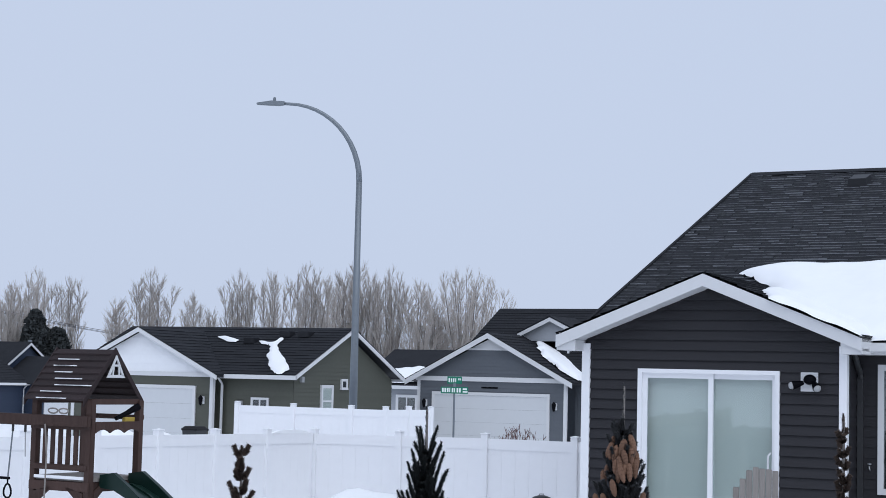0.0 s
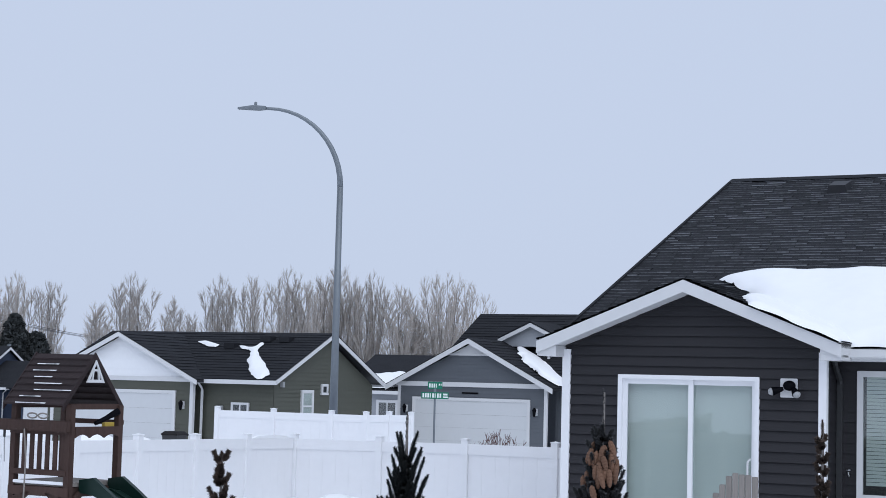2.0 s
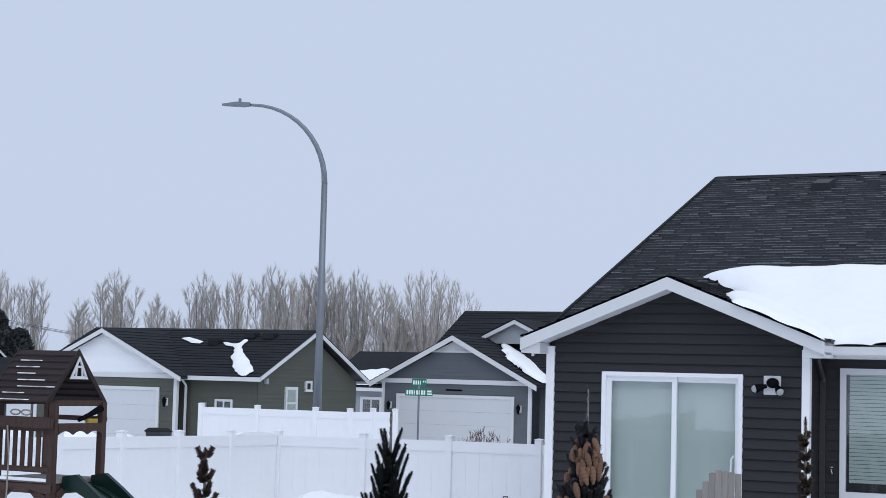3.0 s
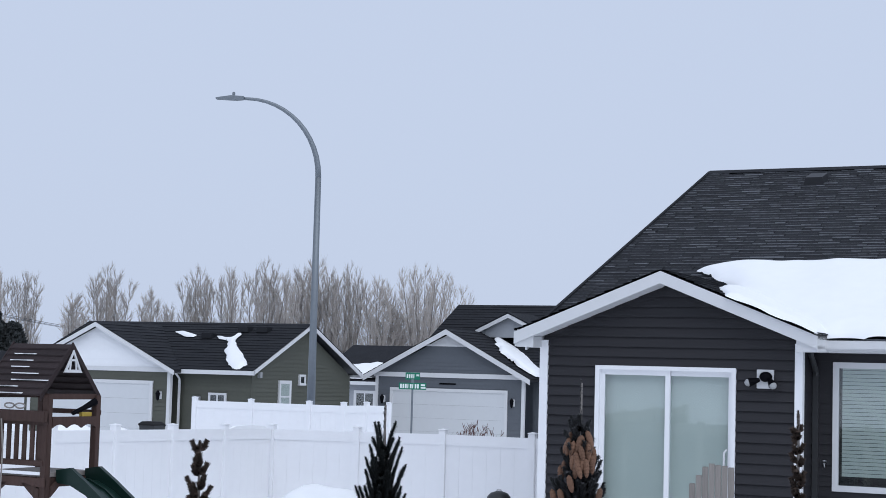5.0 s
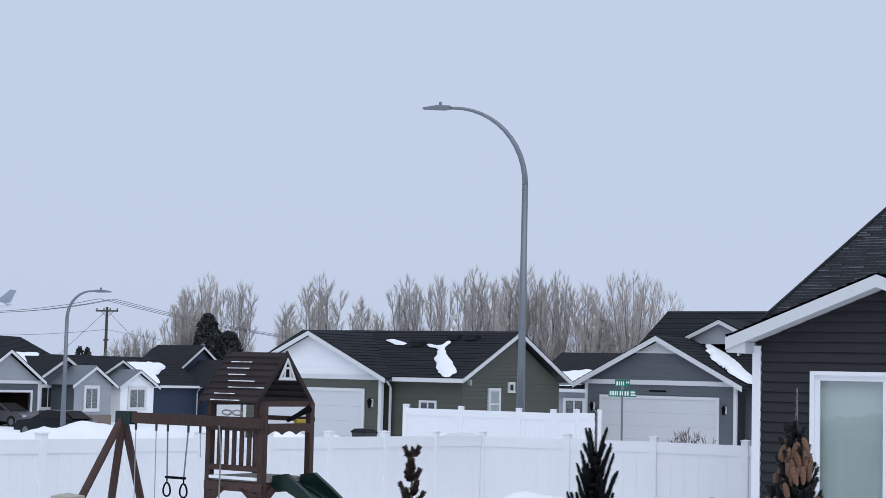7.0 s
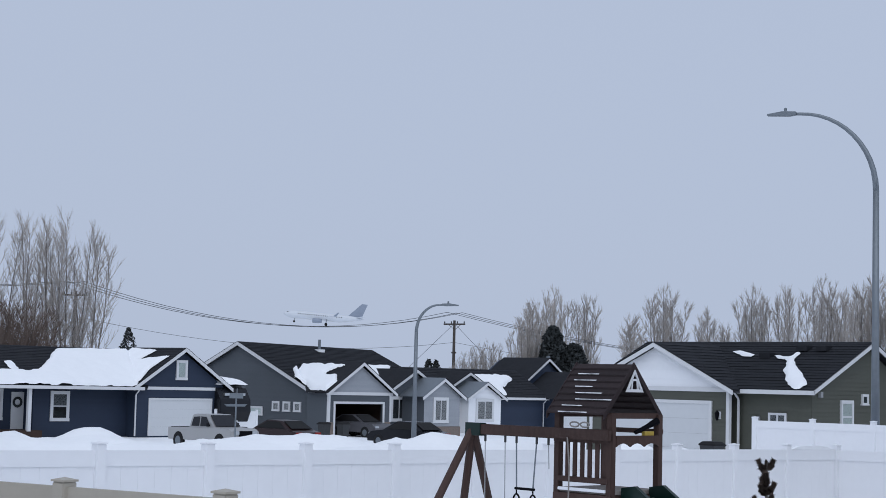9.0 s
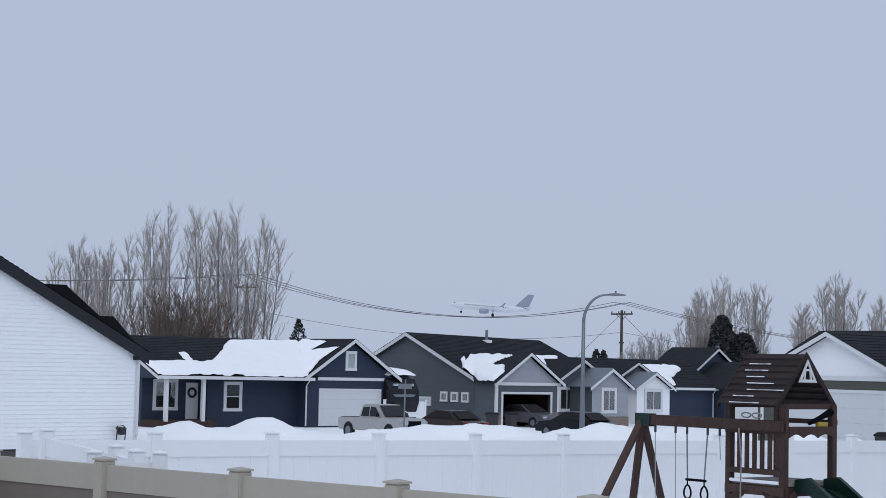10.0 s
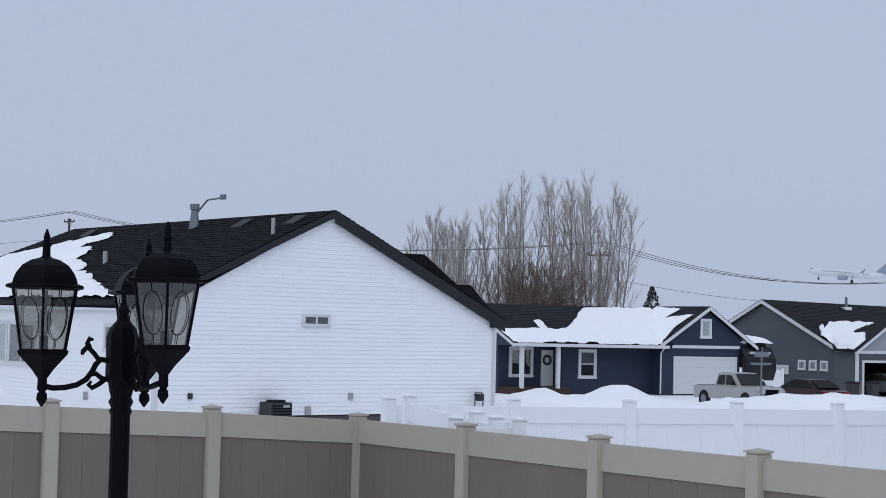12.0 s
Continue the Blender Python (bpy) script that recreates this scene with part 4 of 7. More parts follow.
# ---- houses along the far street: fronts run away to the right ----
def blue_house():
    m = place(-46.33, 88.68, -64, -0.85)
    h = thing("house", m, "navy blue house with white porch posts and snow-covered roof", "house")
    z = 0.85
    W = 6.5
    siding("garage_siding", h, BLUE_SIDING, front(0.0), [(0, 0), (W, 0), (W, 2.7), (0, 2.7)], 0.15)
    siding("gable_siding", h, BLUE_SIDING, front(0.0), [(0, 2.85), (W, 2.85), (W / 2, 4.95)], 0.15)
    part("wall", prismm([(0, 0.003, -0.2), (W, 0.003, -0.2), (W, 0.003, 2.8), (W / 2, 0.003, 4.9), (0, 0.003, 2.8)], (0, 0.15, 0)), BLUE_SIDING, h)
    strip("band_board", h, front(0.0), -0.2, 2.68, W + 0.2, 2.86, 0, 0.06, TRIM)
    garage_door(h, front(0.0), 0.95, 0, 5.4, 2.08)
    window(h, front(0.0), 2.75, 3.27, 3.57, 4.45, 0.14, 1, behind=BLIND)
    downspout(h, -0.1, -0.02, 0, 2.7)
    for sgn in (-1, 1):
        x_e = W / 2 + sgn * 3.65
        ze = 5.17 - 0.64 * 3.65
        rake("rake_board", h, front(-0.3), (x_e, ze), (W / 2, 5.17), 0.22, 0, 0.04, TRIM)
        bm = bmesh.new()
        roof_slope(bm, (x_e, -0.33, ze + 0.02), (x_e, 5, ze + 0.02), (W / 2, -0.33, 5.19), (W / 2, 5, 5.19), 0.25, 1.2, seed=41)
        part("shingles", bm, SHINGLE, h)
        roof_slab("roof_deck", h, [(x_e, -0.3, ze), (x_e, 5, ze), (W / 2, 5, 5.17), (W / 2, -0.3, 5.17)], 0.08, FASCIA_BLACK)
    part("wall", boxm(0, 0.15, -0.2, W, 8, 2.7), BLUE_SIDING, h)
    # living room wall, porch at its far end
    L = -10.0
    siding("long_siding", h, BLUE_SIDING, front(1.0), [(-6.3, 0), (0, 0), (0, 2.7), (-6.3, 2.7)], 0.15)
    siding("porch_siding", h, BLUE_SIDING, front(1.9), [(L, 0), (-6.3, 0), (-6.3, 2.7), (L, 2.7)], 0.15)
    part("wall", boxm(-6.3, 1.003, -0.2, 0, 8, 2.7), BLUE_SIDING, h)
    part("wall", boxm(L, 1.903, -0.2, -6.3, 8, 2.7), BLUE_SIDING, h)
    part("porch_floor", boxm(L, 0.0, -0.2, -6.3, 1.88, 0.35), GARAGE_WOOD, h)
    for x in (-9.6, -7.2):
        part("porch_post", boxm(x - 0.1, -0.1, 0.3, x + 0.1, 0.1, 2.72), TRIM, h)
    window(h, front(1.9), -9.3, 0.85, -7.7, 2.6, 0.16, 2, behind=None)
    window(h, front(1.0), -5.2, 0.82, -3.95, 2.52, 0.16, 2, upright=False)
    door = part("front_door", boxm(-7.15, 1.84, 0.36, -6.35, 1.89, 2.42), TRIM, h, "white front door")
    bm = bmesh.new()
    ring = [(-6.78 + 0.24 * math.cos(a), 1.8, 1.85 + 0.24 * math.sin(a)) for a in [i * math.pi / 6 for i in range(13)]]
    tube(bm, ring, 0.07, 6)
    wr = thing("door_wreath", m, "dark winter wreath hanging on a white door", "wreath")
    part("ring", bm, NEEDLE_FAR, wr)
    # roof
    EY, EZ, RY, RZ = -0.3, 2.78, 5.0, 5.05
    roof_slab("roof_deck", h, [(L - 0.3, EY, EZ), (0.5, EY, EZ), (W - 1, RY, RZ), (L - 0.3, RY, RZ)], 0.1, FASCIA_BLACK)
    bm = bmesh.new()
    roof_slope(bm, (L - 0.3, EY, EZ + 0.02), (0.5, EY, EZ + 0.02), (L - 0.3, RY, RZ + 0.02), (W - 1, RY, RZ + 0.02), 0.25, 1.2, seed=43)
    roof_slope(bm, (L - 0.3, 10.3, EZ + 0.02), (W + 1, 10.3, EZ + 0.02), (L - 0.3, RY, RZ + 0.02), (W - 1, RY, RZ + 0.02), 0.25, 1.2, seed=44)
    part("shingles", bm, SHINGLE, h)
    strip("fascia", h, front(EY), L - 0.3, EZ - 0.14, 0.3, EZ + 0.04, 0, 0.05, TRIM)
    part("porch_rake", prismm([(L - 0.33, EY, EZ), (L - 0.33, RY, RZ), (L - 0.33, RY, RZ - 0.18), (L - 0.33, EY, EZ - 0.18)], (0.05, 0, 0)), TRIM, h)
    part("attic", prismm([(L - 0.2, 0.2, EZ - 0.1), (L - 0.2, RY, RZ - 0.15), (L - 0.2, 9.8, EZ - 0.1)], (0.15, 0, 0)), BLUE_SIDING, h)
    k = (RZ - EZ) / (RY - EY)

    def slope(s, t, hh):
        return Vector((s, t, EZ + (t - EY) * k + hh + 0.05))
    sn = thing("roof_snow", m, "broad smooth sheet of snow covering a roof", "snow")
    snow_sheet("snow", sn, [(L - 0.3, EY - 0.04), (0.0, EY - 0.04), (0.6, 0.8), (2.6, 4.6), (0.6, 4.5), (-2.8, 4.35), (-4.2, 2.85), (-5.8, 1.45), (-6.7, 1.24), (-7.7, 1.35), (L - 0.3, 1.15)], slope, 0.22, 0.12, 0.07, seed=9)

    def garage_slope(s, t, hh):
        return Vector((s, t, 5.19 - 0.64 * (W / 2 - s) + hh + 0.05))
    snow_sheet("snow", sn, [(-0.38, -0.25), (0.1, -0.2), (1.07, 0.3), (1.8, 0.25), (2.34, 0.1), (2.1, 1.2), (1.86, 2.55), (2.3, 2.35), (2.85, 2.1), (2.9, 3.0), (3.0, 4.7), (-0.38, 4.7)], garage_slope, 0.16, 0.1, 0.06, seed=19)
    snow_sheet("snow", sn, [(-7.5, 2.0), (-7.2, 2.6), (-6.75, 2.7), (-6.86, 1.6), (-7.25, 1.5)], slope, 0.05, 0.06, 0.16, seed=10)


blue_house()


def slate_house():
    m = place(-39.31, 100.63, -64, -0.9)
    h = thing("house", m, "slate grey house with open garage and half-snowy roof", "house")
    # gable end towards the viewer
    A, B = 1.0, 15.8
    mid = 8.45
    gp = [(A, 0), (B, 0), (B, 2.75), (mid, 5.75), (A, 2.75)]
    siding("end_siding", h, SLATE_SIDING, side_left(0.0), gp, 0.16)
    part("wall", prismm([(0.003, s, z - 0.01) for s, z in gp], (0.15, 0, 0)), SLATE_SIDING, h)
    for s0, s1 in ((5.05, 4.35), (4.0, 3.3), (2.95, 2.25)):
        window(h, side_left(0.0), s1, 1.42, s0, 2.08, 0.1, 1)
    window(h, side_left(0.0), 6.0, 1.1, 7.5, 1.7, 0.1, 1, behind=CURTAIN)
    RZ, EZ = 5.95, 2.8
    for y_e in (A - 0.4, B + 0.4):
        rake("rake_board", h, lambda s, o, z: Vector((-0.3 - o, s, z)), (y_e, EZ - 0.12), (mid, RZ), 0.24, 0, 0.04, TRIM)
        bm = bmesh.new()
        roof_slope(bm, (-0.34, y_e, EZ - 0.1), (12.2, y_e, EZ - 0.1), (-0.34, mid, RZ + 0.02), (12.2, mid, RZ - 0.2), 0.25, 1.2, seed=51)
        part("shingles", bm, SHINGLE, h)
        roof_slab("roof_deck", h, [(-0.3, y_e, EZ - 0.12), (12.2, y_e, EZ - 0.12), (12.2, mid, RZ - 0.22), (-0.3, mid, RZ)], 0.08, FASCIA_BLACK)
    part("flue", tubem([(6.3, 7.6, 5.4), (6.3, 7.6, 6.3)], [0.11, 0.09], 8), STEEL, h)
    part("flue_flashing", boxm(6.05, 7.3, 5.3, 6.55, 7.9, 5.62), SNOW, h)
    # garage block
    y0 = -0.8
    L, R = -0.45, 5.0
    to = front(y0)
    g0, g1, gh = 0.1, 4.3, 2.05
    for x0, x1, z0, z1 in ((L, g0, -0.2, 2.7), (g1, R, -0.2, 2.7), (g0, g1, gh, 2.7)):
        part("garage_wall", boxm(x0, y0, z0, x1, y0 + 0.15, z1), SLATE_SIDING, h)
    part("garage_wall", boxm(L, y0 + 0.15, -0.2, L + 0.1, 1.2, 2.7), SLATE_SIDING, h)
    siding("garage_siding", h, SLATE_SIDING, to, [(L, 0.9), (R, 0.9), (R, 2.62), (L, 2.62)], 0.15, [(g0, -1, g1, gh)])
    for x0, x1 in ((L, g0 - 0.15), (g1 + 0.15, R)):
        part("stone_base", boxm(x0, y0 - 0.05, -0.2, x1, y0, 0.9), STONE, h)
    siding("gable_siding", h, PALE_SIDING, to, [(L, 2.8), (R, 2.8), ((L + R) / 2, 4.5)], 0.15, label="pale grey gable")
    part("gable_wall", prismm([(L, y0 + 0.003, 2.7), (R, y0 + 0.003, 2.7), ((L + R) / 2, y0 + 0.003, 4.45)], (0, 0.15, 0)), PALE_SIDING, h)
    strip("band_board", h, to, L - 0.2, 2.6, R + 0.2, 2.8, 0, 0.06, TRIM)
    for r in ((g0 - 0.15, gh, g1 + 0.15, gh + 0.15), (g0 - 0.15, -0.2, g0, gh), (g1, -0.2, g1 + 0.15, gh)):
        strip("casing", h, to, *r, 0, 0.06, TRIM)
    part("garage_inside", boxm(g0, 6.0, -0.2, g1 + 0.6, 6.1, 2.6), GARAGE_WOOD, h)
    part("garage_inside", boxm(g1 + 0.5, y0 + 0.15, -0.2, g1 + 0.6, 6, 2.6), GARAGE_WOOD, h)
    part("garage_inside", boxm(0.2, y0 + 0.15, -0.2, 0.25, 6, 2.6), GARAGE_WOOD, h)
    part("garage_ceiling", boxm(0.2, y0 + 0.15, 2.6, g1 + 0.6, 6, 2.65), GARAGE_WOOD, h)
    ap = (L + R) / 2
    for sgn in (-1, 1):
        x_e = ap + sgn * 3.1
        ze = 4.7 - 0.64 * 3.1
        rake("rake_board", h, front(y0 - 0.3), (x_e, ze), (ap, 4.7), 0.2, 0, 0.04, TRIM)
        part("garage_roof", prismm([(x_e, y0 - 0.34, ze + 0.01), (ap, y0 - 0.34, 4.71), (ap, 5, 4.71), (x_e, 0.9 if sgn < 0 else 4, ze + 0.01)], (0, 0, 0.05)), SHINGLE, h)
    part("corner_board", boxm(L - 0.06, y0 - 0.06, 0.9, L + 0.1, y0 + 0.1, 2.62), TRIM, h)
    part("corner_board", boxm(R - 0.1, y0 - 0.06, 0.9, R + 0.06, y0 + 0.1, 2.62), TRIM, h)
    # front room and its two small gables
    siding("front_siding", h, SLATE_SIDING, front(0.6), [(R, 0), (12, 0), (12, 2.7), (R, 2.7)], 0.15)
    part("wall", boxm(R, 0.603, -0.2, 12, 0.75, 2.75), SLATE_SIDING, h)
    part("wall", boxm(11.85, 0.75, -0.2, 12, B, 2.75), SLATE_SIDING, h)
    window(h, front(0.6), 6.4, 0.88, 7.95, 2.55, 0.18, 2)
    part("gable", prismm([(5.9, 0.5, 2.7), (10.9, 0.5, 2.7), (8.6, 0.5, 4.2)], (0, 3, 0)), SLATE_SIDING, h)
    for sgn in (-1, 1):
        rake("rake_board", h, front(0.3), (8.6 + sgn * 2.9, 2.75), (8.6, 4.35), 0.2, 0, 0.05, TRIM)
        part("gable_roof", prismm([(8.6 + sgn * 2.9, 0.25, 2.76), (8.6, 0.25, 4.36), (8.6, 4.5, 4.36), (8.6 + sgn * 2.9, 3, 2.76)], (0, 0, 0.05)), SHINGLE, h)
    bx0, bx1, by = 7.45, 10.9, -1.5
    siding("bay_siding", h, PALE_SIDING, front(by), [(bx0, 0.5), (bx1, 0.5), (bx1, 2.65), (9.17, 3.7), (bx0, 2.65)], 0.15, label="pale grey bay siding")
    part("bay", prismm([(bx0, by + 0.003, -0.2), (bx1, by + 0.003, -0.2), (bx1, by + 0.003, 2.65), (9.17, by + 0.003, 3.65), (bx0, by + 0.003, 2.65)], (0, 2.1, 0)), SLATE_SIDING, h)
    part("stone_base", boxm(bx0 - 0.04, by - 0.06, -0.2, bx1 + 0.04, by - 0.02, 0.62), STONE, h)
    window(h, front(by), 8.3, 0.85, 9.75, 2.55, 0.18, 2)
    for sgn in (-1, 1):
        rake("rake_board", h, front(by - 0.25), (9.17 + sgn * 2.1, 2.55), (9.17, 3.8), 0.2, 0, 0.05, TRIM)
        part("bay_roof", prismm([(9.17 + sgn * 2.1, by - 0.3, 2.56), (9.17, by - 0.3, 3.81), (9.17, 2, 3.81), (9.17 + sgn * 2.1, 1.5, 2.56)], (0, 0, 0.05)), STEEL if sgn < 0 else SHINGLE, h)
    k = (RZ - EZ) / (mid - A + 0.4)

    def slope(s, t, hh):
        return Vector((s, t, EZ - 0.12 + (t - A + 0.4) * k + hh + 0.08))
    sn = thing("roof_snow", m, "rounded patches of snow on a dark roof", "snow")

    def slope_left(s, t, hh):
        return Vector((s, t, 4.72 - 0.64 * (ap - s) + hh + 0.06))
    snow_sheet("snow", sn, [(-0.75, 0.6), (0.2, 2.6), (1.0, 3.9), (1.75, 4.2), (1.8, 1.4), (1.78, 0.2), (1.0, 1.2), (0.62, 0.5), (0.75, -0.2), (0.2, -0.8), (-0.8, -0.9)], slope_left, 0.22, 0.09, 0.1, seed=12)
    snow_sheet("snow", sn, [(-0.3, 1.2), (-0.3, 2.6), (0.9, 4.2), (1.6, 4.6), (0.9, 3.6)], slope, 0.2, 0.1, 0.1, seed=16)
    snow_sheet("snow", sn, [(7.0, 1.2), (7.2, 2.6), (8.2, 5.0), (10.8, 5.1), (8.8, 3.4)], slope, 0.15, 0.1, 0.1, seed=17)

    def slope2(s, t, hh):
        return Vector((s, t, 4.72 - 0.64 * (s - ap) + hh + 0.06))
    snow_sheet("snow", sn, [(2.6, 1.5), (3.6, 3.6), (5.2, 3.0), (5.3, 0.5), (4.3, 0.6)], slope2, 0.2, 0.1, 0.12, seed=13)


slate_house()


def bungalow():
    m = place(-33.58, 117.26, -64, -0.95)
    h = thing("house", m, "navy bungalow with a small white gabled porch room", "house")
    siding("porch_siding", h, WHITE_SIDING, front(0.0), [(-1.7, 0.6), (1.75, 0.6), (1.75, 2.6), (0, 3.5), (-1.7, 2.6)], 0.16, label="white gable front")
    part("porch_room", prismm([(-1.7, 0.004, -0.2), (1.75, 0.004, -0.2), (1.75, 0.004, 2.58), (0, 0.004, 3.45), (-1.7, 0.004, 2.58)], (0, 2.5, 0)), WHITE_SIDING, h)
    window(h, front(0.0), -0.95, 0.85, 0.95, 2.5, 0.18, 2)
    for sgn in (-1, 1):
        rake("rake_board", h, front(-0.3), (sgn * 2.1, 2.5), (0, 3.65), 0.18, 0, 0.05, TRIM)
        part("porch_roof", prismm([(sgn * 2.1, -0.33, 2.52), (0, -0.33, 3.67), (0, 4, 3.67), (sgn * 2.1, 4, 2.52)], (0, 0, 0.05)), STEEL if sgn < 0 else SHINGLE, h)
    siding("front_siding", h, BLUE_SIDING, front(2.0), [(-4, 0), (9.1, 0), (9.1, 2.6), (-4, 2.6)], 0.16)
    part("wall", boxm(-4, 2.003, -0.2, 9.1, 8, 2.65), BLUE_SIDING, h)
    part("gable", prismm([(-1.6, 1.9, 3.3), (2.2, 1.9, 3.3), (0.3, 1.9, 4.2)], (0, 3, 0)), SLATE_SIDING, h)
    for sgn in (-1, 1):
        rake("rake_board", h, front(1.7), (0.3 + sgn * 2.2, 3.25), (0.3, 4.35), 0.18, 0, 0.05, TRIM)
        part("gable_roof", prismm([(0.3 + sgn * 2.2, 1.65, 3.27), (0.3, 1.65, 4.37), (0.3, 5, 4.37), (0.3 + sgn * 2.2, 5, 3.27)], (0, 0, 0.05)), SHINGLE, h)
    bm = bmesh.new()
    roof_slope(bm, (-5, 1.6, 2.6), (9.3, 1.6, 2.6), (-5, 5.2, 4.65), (9.3, 5.2, 4.65), 0.25, 1.2, seed=61)
    roof_slope(bm, (-5, 9, 2.6), (9.3, 9, 2.6), (-5, 5.2, 4.65), (9.3, 5.2, 4.65), 0.25, 1.2, seed=62)
    part("shingles", bm, SHINGLE, h)
    part("attic", prismm([(-5, 1.6, 2.58), (-5, 5.2, 4.62), (-5, 9, 2.58)], (14.3, 0, 0)), SLATE_SIDING, h)
    strip("fascia", h, front(1.6), 1.5, 2.42, 9.3, 2.6, 0, 0.05, TRIM)
    downspout(h, 8.9, 1.98, 0, 2.5)
    # garage wing with its gable
    siding("garage_siding", h, BLUE_SIDING, front(1.0), [(9.2, 0), (15, 0), (15, 2.6), (9.2, 2.6)], 0.16)
    part("garage_wing", prismm([(9.1, 1.003, -0.2), (15.2, 1.003, -0.2), (15.2, 1.003, 2.6), (12.1, 1.003, 4.4), (9.1, 1.003, 2.6)], (0, 8, 0)), BLUE_SIDING, h)
    garage_door(h, front(1.0), 10.2, 0, 14.2, 2.1)
    part("rear_gable", prismm([(9.0, 4.5, 3.4), (15.4, 4.5, 3.4), (12.2, 4.5, 5.5)], (0, 5, 0)), BLUE_SIDING, h)
    for sgn in (-1, 1):
        rake("rake_board", h, front(0.7), (12.1 + sgn * 3.4, 2.5), (12.1, 4.55), 0.2, 0, 0.05, TRIM)
        part("wing_roof", prismm([(12.1 + sgn * 3.4, 0.65, 2.52), (12.1, 0.65, 4.57), (12.1, 8, 4.57), (12.1 + sgn * 3.4, 8, 2.52)], (0, 0, 0.05)), SHINGLE, h)
        rake("rake_board", h, front(4.2), (12.2 + sgn * 3.5, 3.4), (12.2, 5.65), 0.2, 0, 0.05, TRIM)
        part("rear_roof", prismm([(12.2 + sgn * 3.5, 4.15, 3.42), (12.2, 4.15, 5.67), (12.2, 9, 5.67), (12.2 + sgn * 3.5, 9, 3.42)], (0, 0, 0.05)), SHINGLE, h)
    part("flue", tubem([(14.2, 6, 3.5), (14.2, 6, 5.9)], 0.15, 8), STEEL, h)
    k = (4.65 - 2.6) / 3.6

    def slope(s, t, hh):
        return Vector((s, t, 2.6 + (t - 1.6) * k + hh + 0.05))
    sn = thing("roof_snow", m, "patch of snow lying on dark shingles", "snow")
    snow_sheet("snow", sn, [(1.2, 2.4), (2.0, 1.7), (4.4, 1.7), (5.0, 2.6), (7.4, 3.9), (7.0, 4.3), (2.2, 4.2)], slope, 0.2, 0.12, 0.12, seed=14)


bungalow()


def far_house(ox, oy, beta, z, w, d, wall, label):
    """A plain gabled house farther off."""
    m = place(ox, oy, beta, z)
    h = thing("house", m, label, "house", "houses farther off")
    siding("front_siding", h, wall, front(0), [(0, 0), (w, 0), (w, 2.6), (0, 2.6)], 0.2)
    part("wall", boxm(0, 0.003, -0.3, w, d, 2.62), wall, h)
    part("attic", prismm([(0, -0.2, 2.6), (0, d / 2, 2.6 + d * 0.22), (0, d + 0.2, 2.6)], (w, 0, 0)), wall, h)
    for y_e in (-0.4, d + 0.4):
        part("roof", prismm([(-0.3, y_e, 2.55), (w + 0.3, y_e, 2.55), (w + 0.3, d / 2, 2.75 + d * 0.22), (-0.3, d / 2, 2.75 + d * 0.22)], (0, 0, 0.08)), SHINGLE, h)
    strip("fascia", h, front(-0.4), -0.3, 2.4, w + 0.3, 2.58, 0, 0.05, TRIM)
    for s in (0.22, 0.7):
        window(h, front(0), w * s, 0.8, w * s + 1.3, 2.1, 0.12, 2)
    return h, m


h, m = far_house(-4.5, 92, 26, -0.3, 9, 8, PALE_SIDING, "small pale house with brown roof and white window")
sn = thing("roof_snow", m, "white snow along a low eave", "snow")
snow_sheet("snow", sn, [(-0.3, -0.4), (9.3, -0.4), (9.3, 1.2), (5, 0.9), (3, 1.6), (-0.3, 1.0)], lambda s, t, hh: Vector((s, t, 2.68 + (t + 0.4) * 0.44 + hh)), 0.15, 0.2, 0.3, seed=15)
far_house(-54, 150, -64, -0.9, 10, 9, PALE_SIDING, "pale grey house at the end of the street")
far_house(-47, 131, -64, -0.9, 5.5, 7, SLATE_SIDING, "dark slate house beyond the street")


# ---- fences ----
def cap_mesh(w, h, material):
    bm = bmesh.new()
    box(bm, -w / 2, -w / 2, 0, w / 2, w / 2, h * 0.45)
    vs = [bm.verts.new(p) for p in ((-w / 2, -w / 2, h * 0.45), (w / 2, -w / 2, h * 0.45), (w / 2, w / 2, h * 0.45), (-w / 2, w / 2, h * 0.45), (0, 0, h))]
    for k in range(4):
        bm.faces.new((vs[k], vs[(k + 1) % 4], vs[4]))
    me = bpy.data.meshes.new("cap")
    bm.to_mesh(me)
    bm.free()
    me.materials.append(material)
    return me


def box_mesh(name, a, material, bevel=0.0):
    bm = boxm(*a, bevel=bevel)
    me = bpy.data.meshes.new(name)
    bm.to_mesh(me)
    bm.free()
    me.materials.append(material)
    return me


